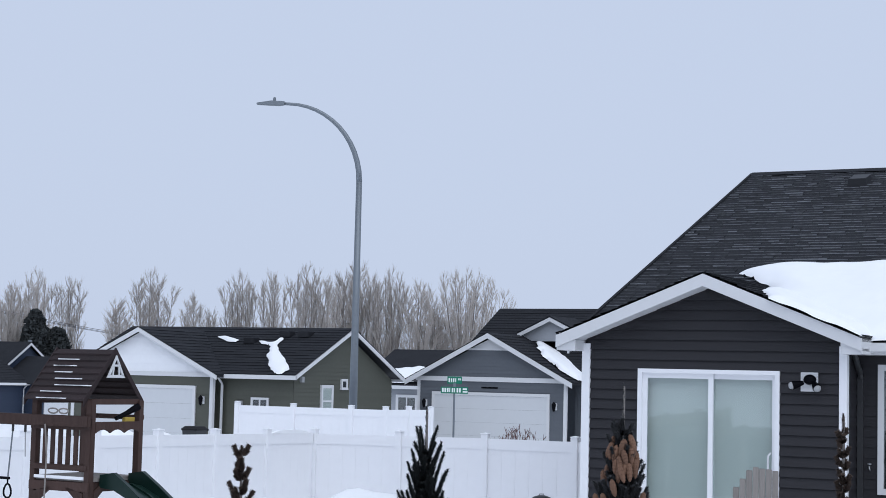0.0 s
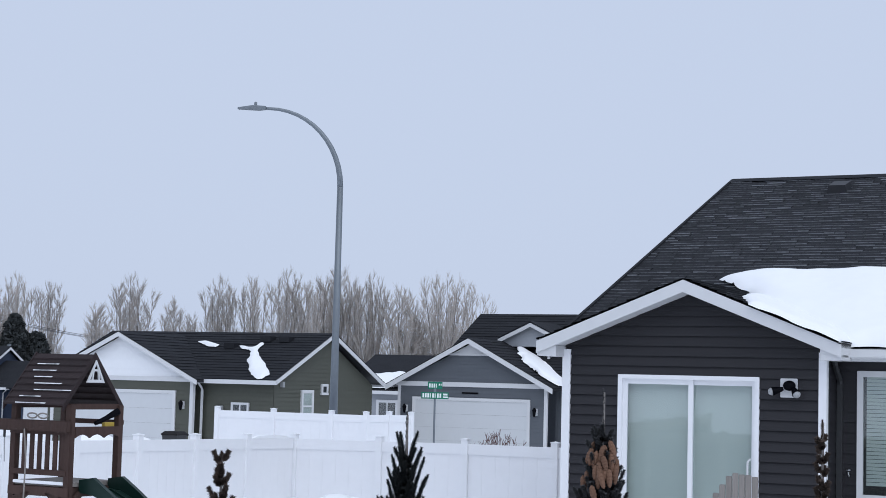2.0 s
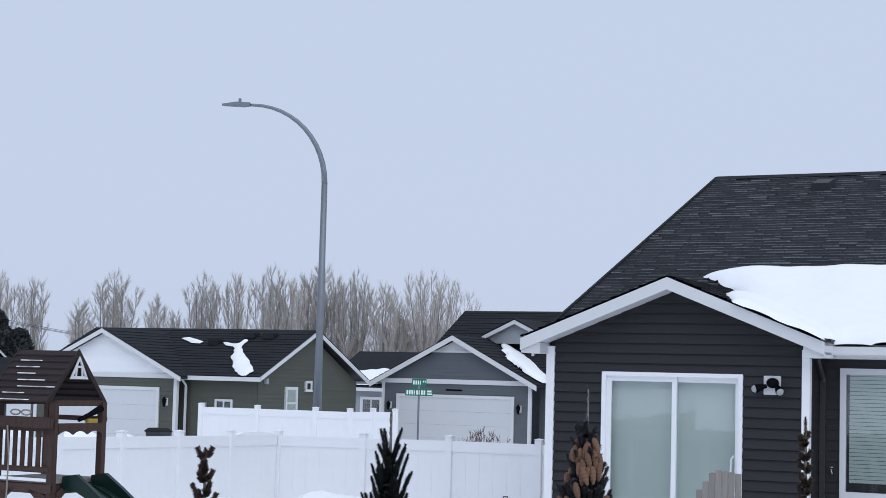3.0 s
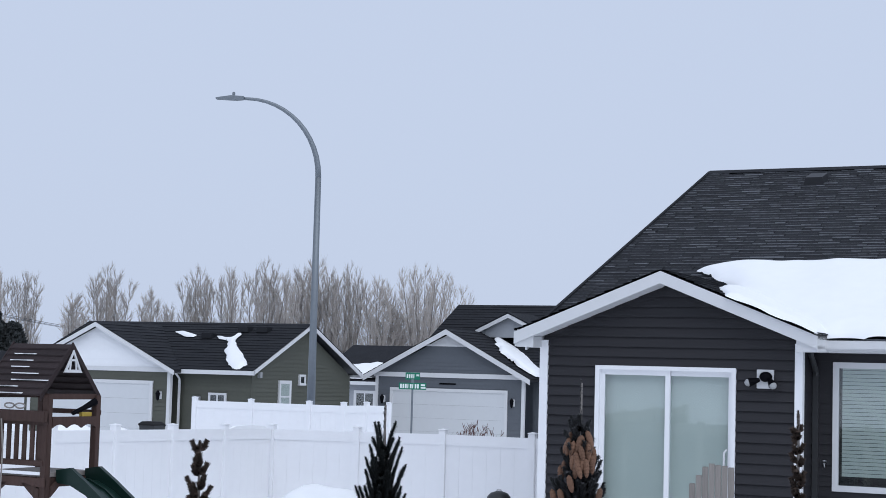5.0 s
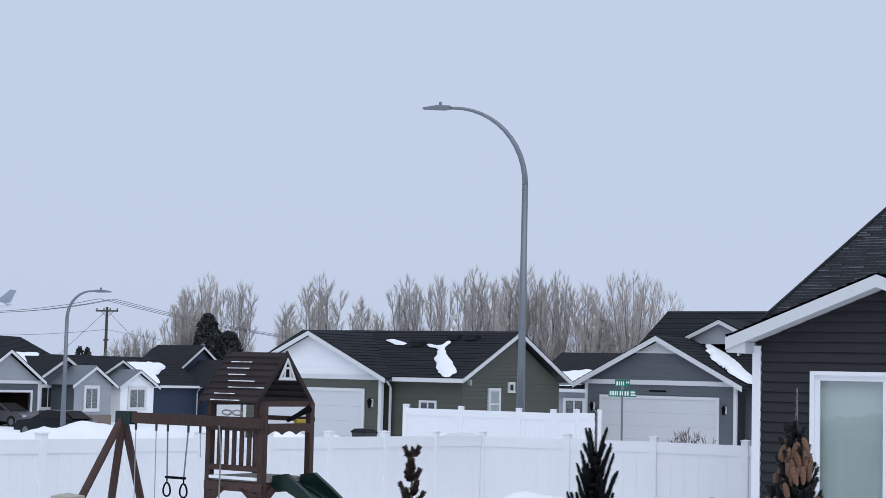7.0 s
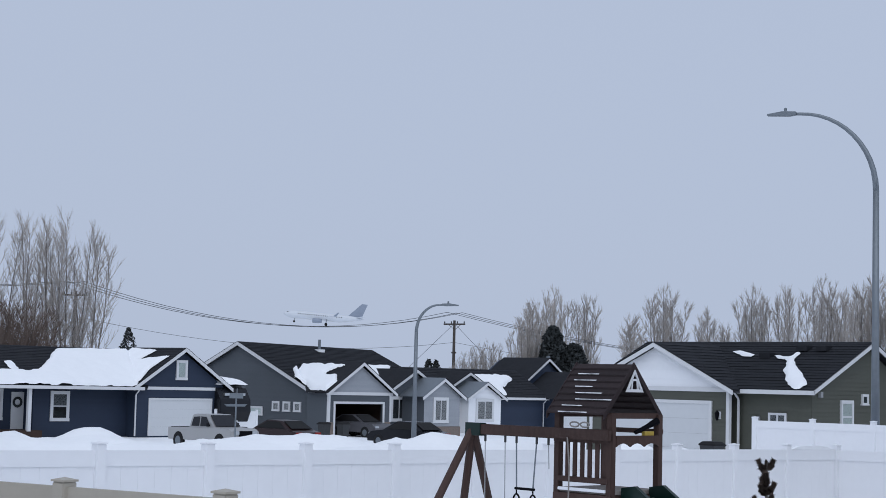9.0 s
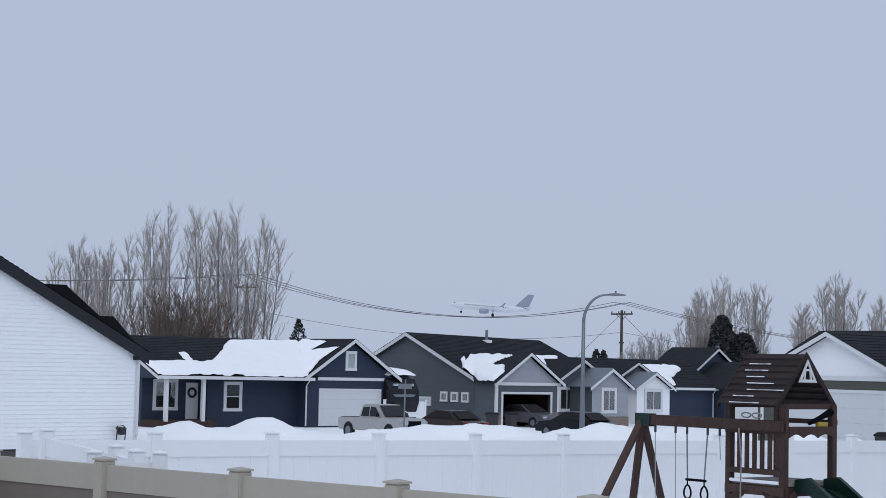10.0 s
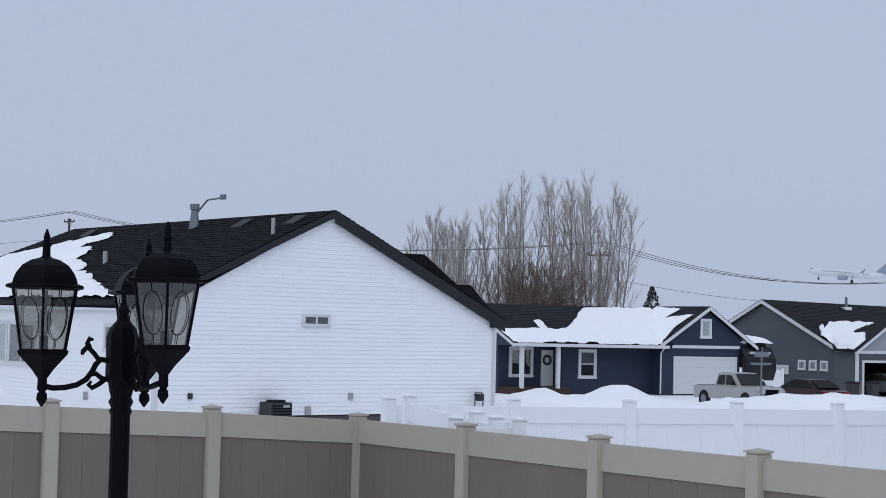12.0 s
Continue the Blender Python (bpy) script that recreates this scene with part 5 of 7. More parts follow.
def fence_run(m, stations, label, rail_m, board_m, along="x", group="", boards=6, rail_h=0.2, proud=0.03, base=-0.25, post_w=0.14, drop=0.11, skip=0):
    """Vinyl privacy fence: posts with caps at (place along the run, top) stations, rails and upright boards between."""
    f = thing("fence", m, label, "fence", group)
    turn = Matrix() if along == "x" else Matrix.Rotation(math.pi / 2, 4, "Z")
    post = box_mesh("post", (-post_w / 2, -post_w / 2, base, post_w / 2, post_w / 2, 1.0), rail_m, 0.008)
    cap = cap_mesh(post_w + 0.016, 0.035, rail_m)
    for s, z in stations[skip:]:
        piece("post", post, f, turn @ Matrix.Translation((s, 0, 0)) @ Matrix.Diagonal((1, 1, (z - 0.028) / 1.0, 1)))
        piece("cap", cap, f, turn @ Matrix.Translation((s, 0, z - 0.03)))
    for (s0, z0), (s1, z1) in zip(stations, stations[1:]):
        if s1 < s0:
            s0, z0, s1, z1 = s1, z1, s0, z0
        a, b = s0 + post_w / 2, s1 - post_w / 2
        za, zb = z0 - drop, z1 - drop
        for top, h in ((0.0, rail_h), (-1.55, 0.2)):
            bm = bmesh.new()
            prism(bm, [(a, -proud, za + top), (b, -proud, zb + top), (b, -proud, zb + top - h), (a, -proud, za + top - h)], (0, 2 * proud, 0))
            bmesh.ops.transform(bm, matrix=turn, verts=bm.verts)
            part("rail", bm, rail_m, f)
        w = (b - a) / boards
        for k in range(boards):
            c0, c1 = a + k * w + 0.0008, a + (k + 1) * w - 0.0008
            y0, y1 = za + (zb - za) * (c0 - a) / (b - a), za + (zb - za) * (c1 - a) / (b - a)
            bm = bmesh.new()
            prism(bm, [(c0, -0.012, y0 - rail_h), (c1, -0.012, y1 - rail_h), (c1, -0.012, base), (c0, -0.012, base)], (0, 0.024, 0))
            bmesh.ops.transform(bm, matrix=turn, verts=bm.verts)
            part("board", bm, board_m, f)
    return f


COR = (-2.65, 34.21)
WF = place(*COR, 26)
fence_run(WF, [(0.0, 1.65), (1.93, 1.67), (3.78, 1.69), (5.62, 1.69), (7.4, 1.7)], "white vinyl privacy fence with square post caps", VINYL, VINYL, "x", "white fences", base=-0.4)
long_fence = fence_run(place(*COR, 27.5), [(-0.02 - 1.70 * k, 1.66 + 0.2 * k / 11) for k in range(13)], "long white vinyl privacy fence along a snowy yard", VINYL, VINYL, "y", "white fences", base=-0.4, skip=1)
bm = bmesh.new()
prism(bm, [(-0.035, -0.2, 1.55), (-0.035, -1.55, 1.57), (-0.03, -1.35, 1.62), (-0.03, -0.8, 1.635), (-0.03, -0.35, 1.60)], (0.065, 0, 0))
part("rail_snow", bm, SNOW, long_fence, "snow lying on the top rail")
# short run and gate posts where the white yard meets the two-tone fence
fence_run(place(-11.57, 15.82, 35.6), [(0.0, 1.93), (2.2, 1.86), (2.75, 1.84)], "short white vinyl fence panel and gate post", VINYL, VINYL, "x", "white fences", base=-0.4, boards=7)
fence_run(place(-9.5, 13.75, -30), [(0.0, 1.84), (0.62, 1.84)], "narrow white vinyl gate panel with snowy caps", VINYL, VINYL, "x", "white fences", base=-0.4, boards=2)
# fence before the green house
GF = place(-6.11, 49.63, 26)
fence_run(GF, [(0.0, 1.9), (1.9, 1.9), (3.8, 1.9), (4.9, 1.9)], "white vinyl fence with gate beside the green house", VINYL, VINYL, "x", "white fences", base=-0.4)
fence_run(GF @ Matrix.Translation((4.9, 0, 0)), [(0.0, 1.9), (1.4, 1.9), (2.8, 1.88)], "white vinyl fence running back beside the green house", VINYL, VINYL, "y", "white fences", base=-0.4, skip=1)
# two-tone fence of the near yard
TF = place(-10.49, 13.46, 20)
fence_run(TF, [(0.0, 1.83), (1.84, 1.84), (3.7, 1.85), (5.5, 1.86), (7.34, 1.87), (9.2, 1.88)], "two-tone vinyl fence, tan rails and taupe boards", TAN_RAIL, TAN_BOARD, "x", "two-tone fences", rail_h=0.225, proud=0.028, base=-0.2, drop=0.07)
fence_run(TF, [(-0.0, 1.83), (-1.63, 1.92), (-3.24, 1.99), (-4.9, 2.07), (-6.6, 2.14)], "two-tone vinyl fence, tan rails and taupe boards", TAN_RAIL, TAN_BOARD, "y", "two-tone fences", rail_h=0.225, proud=0.028, base=-0.2, drop=0.075, skip=1)


def snow_heap(ox, oy, beta, lx, ly, hz, label, seed, base=-0.2, step=40):
    """A heap of drifted or ploughed snow."""
    verts, faces = [], []
    nx, ny = step, 14
    for i in range(nx + 1):
        for j in range(ny + 1):
            s, t = -1 + 2 * i / nx, -1 + 2 * j / ny
            e = max(0, 1 - t * t) * max(0, 1 - abs(s) ** 4)
            x, y = s * lx, t * ly
            n = 0.72 + 0.7 * noise.noise(Vector((x * 0.35, y * 0.5, seed))) + 0.3 * noise.noise(Vector((x * 1.1, y * 1.1, seed + 9)))
            verts.append((x, y, base + e * max(0.08, n) * hz))
    for i in range(nx):
        for j in range(ny):
            a = i * (ny + 1) + j
            faces.append((a, a + 1, a + ny + 2, a + ny + 1))
    ob = raw_part("snow_bank", verts, faces, SNOW, smooth=True)
    ob.matrix_world = place(ox, oy, beta)
    return tagged(ob, label, "snow bank", kind="stuff")


snow_heap(-32.0, 53.0, -64, 9.0, 2.6, 0.82, "ploughed bank of white snow along the street", 1.3)
snow_heap(-26.5, 61.0, -64, 8.5, 2.4, 0.7, "ploughed bank of white snow along the street", 4.7)
snow_heap(-20.5, 66.5, -64, 7.0, 2.2, 0.75, "ploughed bank of white snow along the street", 8.1)
snow_heap(-0.75, 29.9, 26, 1.9, 1.2, 1.0, "rounded mound of clean snow in a yard", 2.2, step=24)
snow_heap(-9.5, 52.5, 26, 2.2, 1.4, 1.5, "rounded mound of clean snow by a fence", 5.2, step=24)


# ---- street furniture ----
def street_lamp(x, y, z0, reach, turn, height, bend, label):
    """A tapered steel column whose top bends over to a flat luminaire."""
    t = thing("street_lamp", pose(x, y, z0, 0, 0, turn), label, "street lamp", "street lamps")
    part("column", tubem([(0, 0, 0), (0, 0, height * 0.5), (0, 0, height)], [0.14, 0.105, 0.088], 10), STEEL, t, smooth=True)
    n = 12
    arc = [(-reach * (1 - math.cos(a)), 0, height + bend * math.sin(a)) for a in [i * math.pi / 2 / n for i in range(n + 1)]]
    part("arm", tubem(arc + [(-reach - 0.15, 0, height + bend)], [0.088 - 0.045 * i / (n + 1) for i in range(n + 2)], 10), STEEL, t, smooth=True)
    top = height + bend
    bm = bmesh.new()
    prism(bm, [(-reach - 0.1, -0.09, top - 0.03), (-reach - 0.1, -0.09, top + 0.07), (-reach - 0.5, -0.09, top + 0.09), (-reach - 0.95, -0.09, top + 0.02), (-reach - 0.95, -0.09, top - 0.03), (-reach - 0.3, -0.09, top - 0.06)], (0, 0.18, 0))
    bmesh.ops.bevel(bm, geom=bm.edges[:], offset=0.012, segments=1, affect="EDGES")
    head = part("luminaire", bm, STEEL, t)
    bm = bmesh.new()
    lathe(bm, [(0.045, 0), (0.045, 0.1), (0.02, 0.12)], 8, Matrix.Translation((-reach - 0.42, 0, top + 0.08)))
    part("photocell", bm, STEEL, head)
    part("base_plate", boxm(-0.2, -0.2, -0.05, 0.2, 0.2, 0.04), STEEL, t)
    return t


street_lamp(-2.76, 49.93, -0.1, 2.2, -5, 8.55, 2.32, "tall grey steel street lamp with curved arm")
street_lamp(-26.77, 80.74, -0.6, 1.15, 197, 5.75, 1.38, "grey steel street lamp with arm curving over the street")


def lettering(text, size, material, parent, m):
    cu = bpy.data.curves.new("lettering", "FONT")
    cu.body = text
    cu.size = size
    cu.align_x = "CENTER"
    cu.extrude = 0.002
    ob = new("tmp", cu)
    me = bpy.data.meshes.new_from_object(ob.evaluated_get(bpy.context.evaluated_depsgraph_get()))
    bpy.data.objects.remove(ob)
    me.materials.clear()
    me.materials.append(material)
    return piece("lettering", me, parent, m)


def street_sign(x, y, z0, h, words, label, turn=0.0):
    t = thing("street_sign", pose(x, y, z0, 0, 0, turn), label, "street sign", "street signs")
    part("sign_post", tubem([(0, 0, 0), (0, 0, h)], 0.033, 8), STEEL, t)
    lower = part("name_plate", boxm(-0.45, -0.05, h - 0.24, 0.45, -0.036, h - 0.02, bevel=0.003), SIGN_GREEN, t, "green name plate")
    upper = part("name_plate", boxm(-0.24, -0.02, h + 0.08, 0.24, -0.006, h + 0.32, bevel=0.003), SIGN_GREEN, t, "green cross-street plate")
    part("clamp", boxm(-0.04, -0.035, h - 0.02, 0.04, 0.03, h + 0.1), STEEL, t)
    if words:
        for k in range(8):
            w = 0.03 if k in (3, 5) else 0.055
            part("bar", boxm(-0.41 + k * 0.08, -0.054, h - 0.2, -0.41 + k * 0.08 + w, -0.05, h - 0.06), SIGN_WHITE, lower)
        for a in ((0.27, h - 0.12, 0.41, h - 0.06), (0.27, h - 0.2, 0.43, h - 0.155)):
            part("bar", boxm(a[0], -0.054, a[1], a[2], -0.05, a[3]), SIGN_WHITE, lower)
        for a in ((-0.2, 0.13, -0.15), (-0.12, 0.13, -0.08), (-0.05, 0.13, -0.01), (0.02, 0.13, 0.05), (0.12, 0.2, 0.16), (0.18, 0.2, 0.21)):
            part("bar", boxm(a[0], -0.024, h + a[1], a[2], -0.02, h + 0.26), SIGN_WHITE, upper)
    return t


street_sign(0.23, 55.96, -0.1, 2.56, True, "green street-name sign on a grey post", 2)
t = thing("street_sign", pose(-31.0, 68.6, -0.75, 0, 0, 26), "pale street-name sign on a grey post", "street sign", "street signs")
part("sign_post", tubem([(0, 0, 0), (0, 0, 2.75)], 0.035, 8), STEEL, t)
part("name_plate", boxm(-0.3, -0.05, 2.5, 0.3, -0.036, 2.72), STEEL, t)
part("name_plate", boxm(0.02, -0.4, 2.74, 0.034, 0.3, 2.94), STEEL, t)


def utility_pole(x, y, top, label, arm=1.4, turn=0.0):
    t = thing("utility_pole", pose(x, y, -1.0, 0, 0, turn), label, "utility pole", "utility poles")
    part("pole", tubem([(0, 0, 0), (0, 0, top + 1)], [0.19, 0.13], 8), POLE_WOOD, t)
    part("crossarm", boxm(-arm, -0.06, top + 0.55, arm, 0.06, top + 0.7), POLE_WOOD, t)
    for x_ in (-arm + 0.1, -0.35, 0.35, arm - 0.1):
        bm = bmesh.new()
        lathe(bm, [(0.03, 0), (0.07, 0.06), (0.05, 0.12), (0.07, 0.16), (0.02, 0.22)], 8, Matrix.Translation((x_, 0, top + 0.7)))
        part("insulator", bm, GREY_METAL, t)
    part("brace", tubem([(-arm * 0.55, 0.05, top + 0.57), (0, 0.1, top + 0.05)], 0.025, 5), POLE_WOOD, t)
    part("brace", tubem([(arm * 0.55, 0.05, top + 0.57), (0, 0.1, top + 0.05)], 0.025, 5), POLE_WOOD, t)
    part("cable_bracket", boxm(-0.25, -0.08, top - 2.3, 0.25, 0.08, top - 2.15), POLE_WOOD, t)
    return t


PZ, PA, PB, PC, PD = (-215, 128.0, 13.2), (-147.5, 135.4, 14.4), (-74.33, 130.33, 9.8), (-49.86, 162.55, 8.85), (-12, 205, 5.0)
for p in (PZ, PA, PB, PC):
    utility_pole(*p, "weathered wooden utility pole with crossarm", 1.05 if p is PB else 1.25, -15 if p is not PB else 20)


def cable(p, q, sag, r, label):
    p, q = Vector(p), Vector(q)
    pts = [p.lerp(q, i / 16) - Vector((0, 0, sag * 4 * (i / 16) * (1 - i / 16))) for i in range(17)]
    ob = part("power_cable", tubem(pts, r, 4), WIRE)
    return tagged(ob, label, "power cable", "power cables")


for a, b, sag in ((PZ, PA, 1.6), (PA, PB, 2.2), (PB, PC, 2.5), (PC, PD, 1.6)):
    for off, dz in ((-0.8, 0.85), (0.2, 0.8), (0.8, 0.85)):
        cable((a[0] + off * 0.9, a[1] + off * 0.3, a[2] + dz - 0.9 + 0.85), (b[0] + off * 0.9, b[1] + off * 0.3, b[2] + dz - 0.9 + 0.85), sag, 0.03, "thin dark power cable sagging between poles")
    cable((a[0], a[1], a[2] - 2.2), (b[0], b[1], b[2] - 2.2), sag * 0.6, 0.022, "thin dark phone cable sagging between poles")
for k in (-1, 1):
    cable((PC[0], PC[1], PC[2] - 0.3), (PC[0] + 9 * k, PC[1] + 3 * k, -1.0), 0, 0.02, "taut steel guy wire")


# ---- lamp post with three lanterns ----
def lantern_post():
    t = thing("lamp_post", pose(-5.457, 5.263, -0.1, 0, 0, 45.6), "black cast-iron lamp post with three glass lanterns", "lamp post")
    # local x to the viewer's right, y away
    bm = bmesh.new()
    lathe(bm, [(0.11, 0), (0.11, 0.1), (0.06, 0.3), (0.044, 0.4), (0.042, 2.38), (0.05, 2.40), (0.042, 2.415), (0.054, 2.44), (0.044, 2.46), (0.052, 2.49), (0.058, 2.53)], 16)
    part("post", bm, IRON, t, smooth=False)
    bm = bmesh.new()
    lathe(bm, [(0.058, 2.52), (0.07, 2.55), (0.07, 2.72), (0.056, 2.76), (0.03, 2.79), (0.022, 2.82), (0.03, 2.835), (0.014, 2.86), (0.004, 2.92)], 8)
    part("hub", bm, IRON, t)
    R = 0.335
    for ang, dz in ((180, 0.0), (-59, 0.033), (72, -0.012)):
        a = radians(ang)
        dx, dy = math.cos(a), math.sin(a)

        def at_(r, z):
            return (dx * r, dy * r, z)
        # swept arm with scroll leaves
        pts = [at_(0.05, 2.615), at_(0.09, 2.622), at_(0.112, 2.60), at_(0.125, 2.57), at_(0.15, 2.535), at_(0.19, 2.51), at_(0.24, 2.498 + dz / 2), at_(0.29, 2.495 + dz), at_(R, 2.505 + dz)]
        arm = part("arm", tubem(pts, 0.0125, 8), IRON, t, smooth=True)
        for curl in ([(0.098, 2.618), (0.118, 2.645), (0.138, 2.665), (0.150, 2.69), (0.14, 2.712), (0.124, 2.705)], [(0.132, 2.68), (0.152, 2.672), (0.168, 2.655), (0.172, 2.64)], [(0.055, 2.535), (0.085, 2.54), (0.11, 2.56), (0.135, 2.552)], [(0.07, 2.535), (0.10, 2.512), (0.125, 2.498), (0.14, 2.512), (0.128, 2.528)]):
            part("scroll", tubem([at_(r, z) for r, z in curl], [0.0115] * (len(curl) - 1) + [0.006], 6), IRON, arm, smooth=True)
        m = Matrix.Translation(at_(R, dz)) @ Matrix.Rotation(a + radians(30), 4, "Z")
        lan = new("lantern")
        lan.parent = t
        lan.matrix_basis = m
        bm = bmesh.new()
        lathe(bm, [(0.004, 2.415), (0.026, 2.445), (0.024, 2.47), (0.015, 2.478), (0.024, 2.49), (0.022, 2.535), (0.053, 2.575), (0.088, 2.61), (0.118, 2.64), (0.122, 2.655), (0.109, 2.662)], 6)
        part("cup", bm, IRON, lan)
        bm = bmesh.new()
        lathe(bm, [(0.159, 2.918), (0.186, 2.925), (0.186, 2.936), (0.156, 2.945), (0.151, 2.965), (0.139, 2.99), (0.112, 3.022), (0.071, 3.045), (0.033, 3.055), (0.020, 3.062), (0.018, 3.10), (0.024, 3.11), (0.013, 3.125), (0.017, 3.145), (0.004, 3.18)], 6)
        part("roof", bm, IRON, lan)
        for k in range(6):
            b0 = 2 * math.pi * k / 6
            b1 = 2 * math.pi * (k + 1) / 6
            lo, hi = 0.106, 0.151
            p = [(lo * math.cos(b0), lo * math.sin(b0), 2.66), (lo * math.cos(b1), lo * math.sin(b1), 2.66), (hi * math.cos(b1), hi * math.sin(b1), 2.922), (hi * math.cos(b0), hi * math.sin(b0), 2.922)]
            pane = raw_part("pane", p, [(0, 1, 2, 3)], LANTERN_GLASS, lan)
            part("bar", tubem([p[0], p[3]], 0.0065, 5), IRON, lan)
            c = [Vector(q) for q in p]
            mid = (c[0] + c[1] + c[2] + c[3]) / 4
            ux, uz = ((c[1] - c[0]).normalized(), ((c[2] + c[3]) / 2 - (c[0] + c[1]) / 2).normalized())
            n = mid.normalized() * 0.003
            ring = [mid + n + ux * 0.044 * math.cos(q) + uz * 0.092 * math.sin(q) for q in [i * math.pi / 10 for i in range(21)]]
            oval = part("leading", tubem(ring, 0.0022, 4), IRON, pane)
            for e in (-1, 1):
                part("leading", tubem([mid + n + uz * 0.092 * e, mid + n + uz * 0.13 * e], 0.0022, 4), IRON, pane)
        part("bulb_holder", tubem([(0, 0, 2.66), (0, 0, 2.72)], 0.02, 8), IRON, lan)
        bm = bmesh.new()
        lathe(bm, [(0.012, 2.72), (0.03, 2.76), (0.032, 2.79), (0.012, 2.83)], 10)
        part("bulb", bm, PALE_PLASTIC, lan, "pale unlit bulb", smooth=True)
    return t


lantern_post()


# ---- playset ----
def playset():
    K = 0.86
    m = place(-4.98 * K, 23.82 * K, 30, EYE * (1 - K)) @ Matrix.Diagonal((K, K, K, 1))
    t = thing("playset", m, "brown wooden play tower with roof, swings and green slide", "playset")
    S = 1.02

    def beam(name, x0, y0, z0, x1, y1, z1, mt=WOOD, label=""):
        return part(name, boxm(x0, y0, z0, x1, y1, z1, bevel=0.006), mt, t, label)
    for x, y in ((0, 0), (-S, 0), (0, S), (-S, S)):
        beam("post", x - 0.05, y - 0.05, -0.7, x + 0.05, y + 0.05, 2.28)
    beam("deck", -S - 0.02, -0.02, 1.14, 0.02, S + 0.02, 1.2, GREY_WOOD, "snow-dusted deck boards")
    part("deck_snow", boxm(-S + 0.04, -0.06, 1.165, -0.05, -0.021, 1.21, bevel=0.008), SNOW, t, "strip of snow along the deck")
    for y in (-0.06, S + 0.02):
        beam("joist", -S - 0.05, y, 1.0, 0.05, y + 0.045, 1.13)
        beam("top_rail", -S - 0.05, y, 2.0 if y > 0 else 1.86, 0.05, y + 0.045, 2.07 if y > 0 else 2.03)
        if y > 0:
            continue
        beam("bottom_rail", -S, y, 1.29, 0, y + 0.045, 1.37)
        for k in range(6):
            x = -S + 0.14 + k * 0.145
            beam("slat", x, y + 0.05, 1.3, x + 0.085, y + 0.07, 2.0)
    for x in (-S - 0.02, -0.02):
        beam("joist", x - 0.02, 0, 1.0, x + 0.03, S, 1.13)
        beam("header", x - 0.02, 0, 2.22, x + 0.03, S, 2.3)
    # scalloped rail on the open side
    pts = [(0.03, 0.05, 1.98), (0.03, S - 0.05, 1.98)]
    n = 24
    for i in range(n + 1):
        f = i / n
        pts.append((0.03, S - 0.05 - f * (S - 0.1), 1.82 + 0.05 * abs(math.sin(f * math.pi * 3)) ** 0.8))
    bm = bmesh.new()
    prism(bm, pts, (0.03, 0, 0))
    part("scalloped_rail", bm, WOOD, t)
    for s in (-1, 1):
        a = 0 if s > 0 else S
        bm = bmesh.new()
        prism(bm, [(0.03, a + s * 0.05, 1.0), (0.03, a + s * 0.05, 0.86), (0.03, a + s * 0.33, 1.1), (0.03, a + s * 0.33, 1.13), (0.03, a + s * 0.25, 1.13)], (0.04, 0, 0))
        part("knee_brace", bm, WOOD, t)
        a = -S if s > 0 else 0
        bm = bmesh.new()
        prism(bm, [(a + s * 0.05, -0.06, 0.98), (a + s * 0.05, -0.06, 0.78), (a + s * 0.38, -0.06, 1.05), (a + s * 0.3, -0.06, 1.05)], (0, 0.04, 0))
        part("knee_brace", bm, WOOD, t)
    # roof of lapped boards
    x0, x1, mid, rz, ez = -S - 0.13, -0.05, S / 2, 2.98, 2.24
    rows = 8
    for s in (-1, 1):
        y_e = mid + s * 0.63
        for k in range(rows):
            f0, f1 = k / rows, (k + 1.12) / rows
            za, zb = ez + (rz - ez) * f0, ez + (rz - ez) * min(1, f1)
            ya, yb = y_e + (mid - y_e) * f0, y_e + (mid - y_e) * min(1, f1)
            bm = bmesh.new()
            prism(bm, [(x0, ya, za + 0.03), (x1, ya, za + 0.03), (x1, yb, zb), (x0, yb, zb)], (0, 0, 0.022))
            part("roof_board", bm, ROOF_WOOD, t)
            if s < 0 and k < 7:
                rnd = random.Random(k + 3)
                for _ in range(2):
                    c = rnd.uniform(x0 + 0.1, x1 - 0.5)
                    w = rnd.uniform(0.25, 0.65) * (1 if k < 3 else 0.6)
                    part("snow_streak", boxm(c, ya - 0.006, za + 0.052, min(c + w, x1), ya + 0.02, za + 0.066), SNOW, t)
        for xg, mt in ((x1, ROOF_WOOD), (x0 - 0.02, ROOF_WOOD)):
            rake("rake_board", t, lambda q, o, z: Vector((xg + o, q, z)), (y_e, ez + 0.05), (mid, rz + 0.05), 0.1, 0, 0.02, mt)
    part("gable_panel", prismm([(-S, mid - 0.52, 2.26), (-S, mid + 0.52, 2.26), (-S, mid, 2.92)], (0.015, 0, 0)), ROOF_WOOD, t)
    # white fan-shaped trim
    gz = 2.60
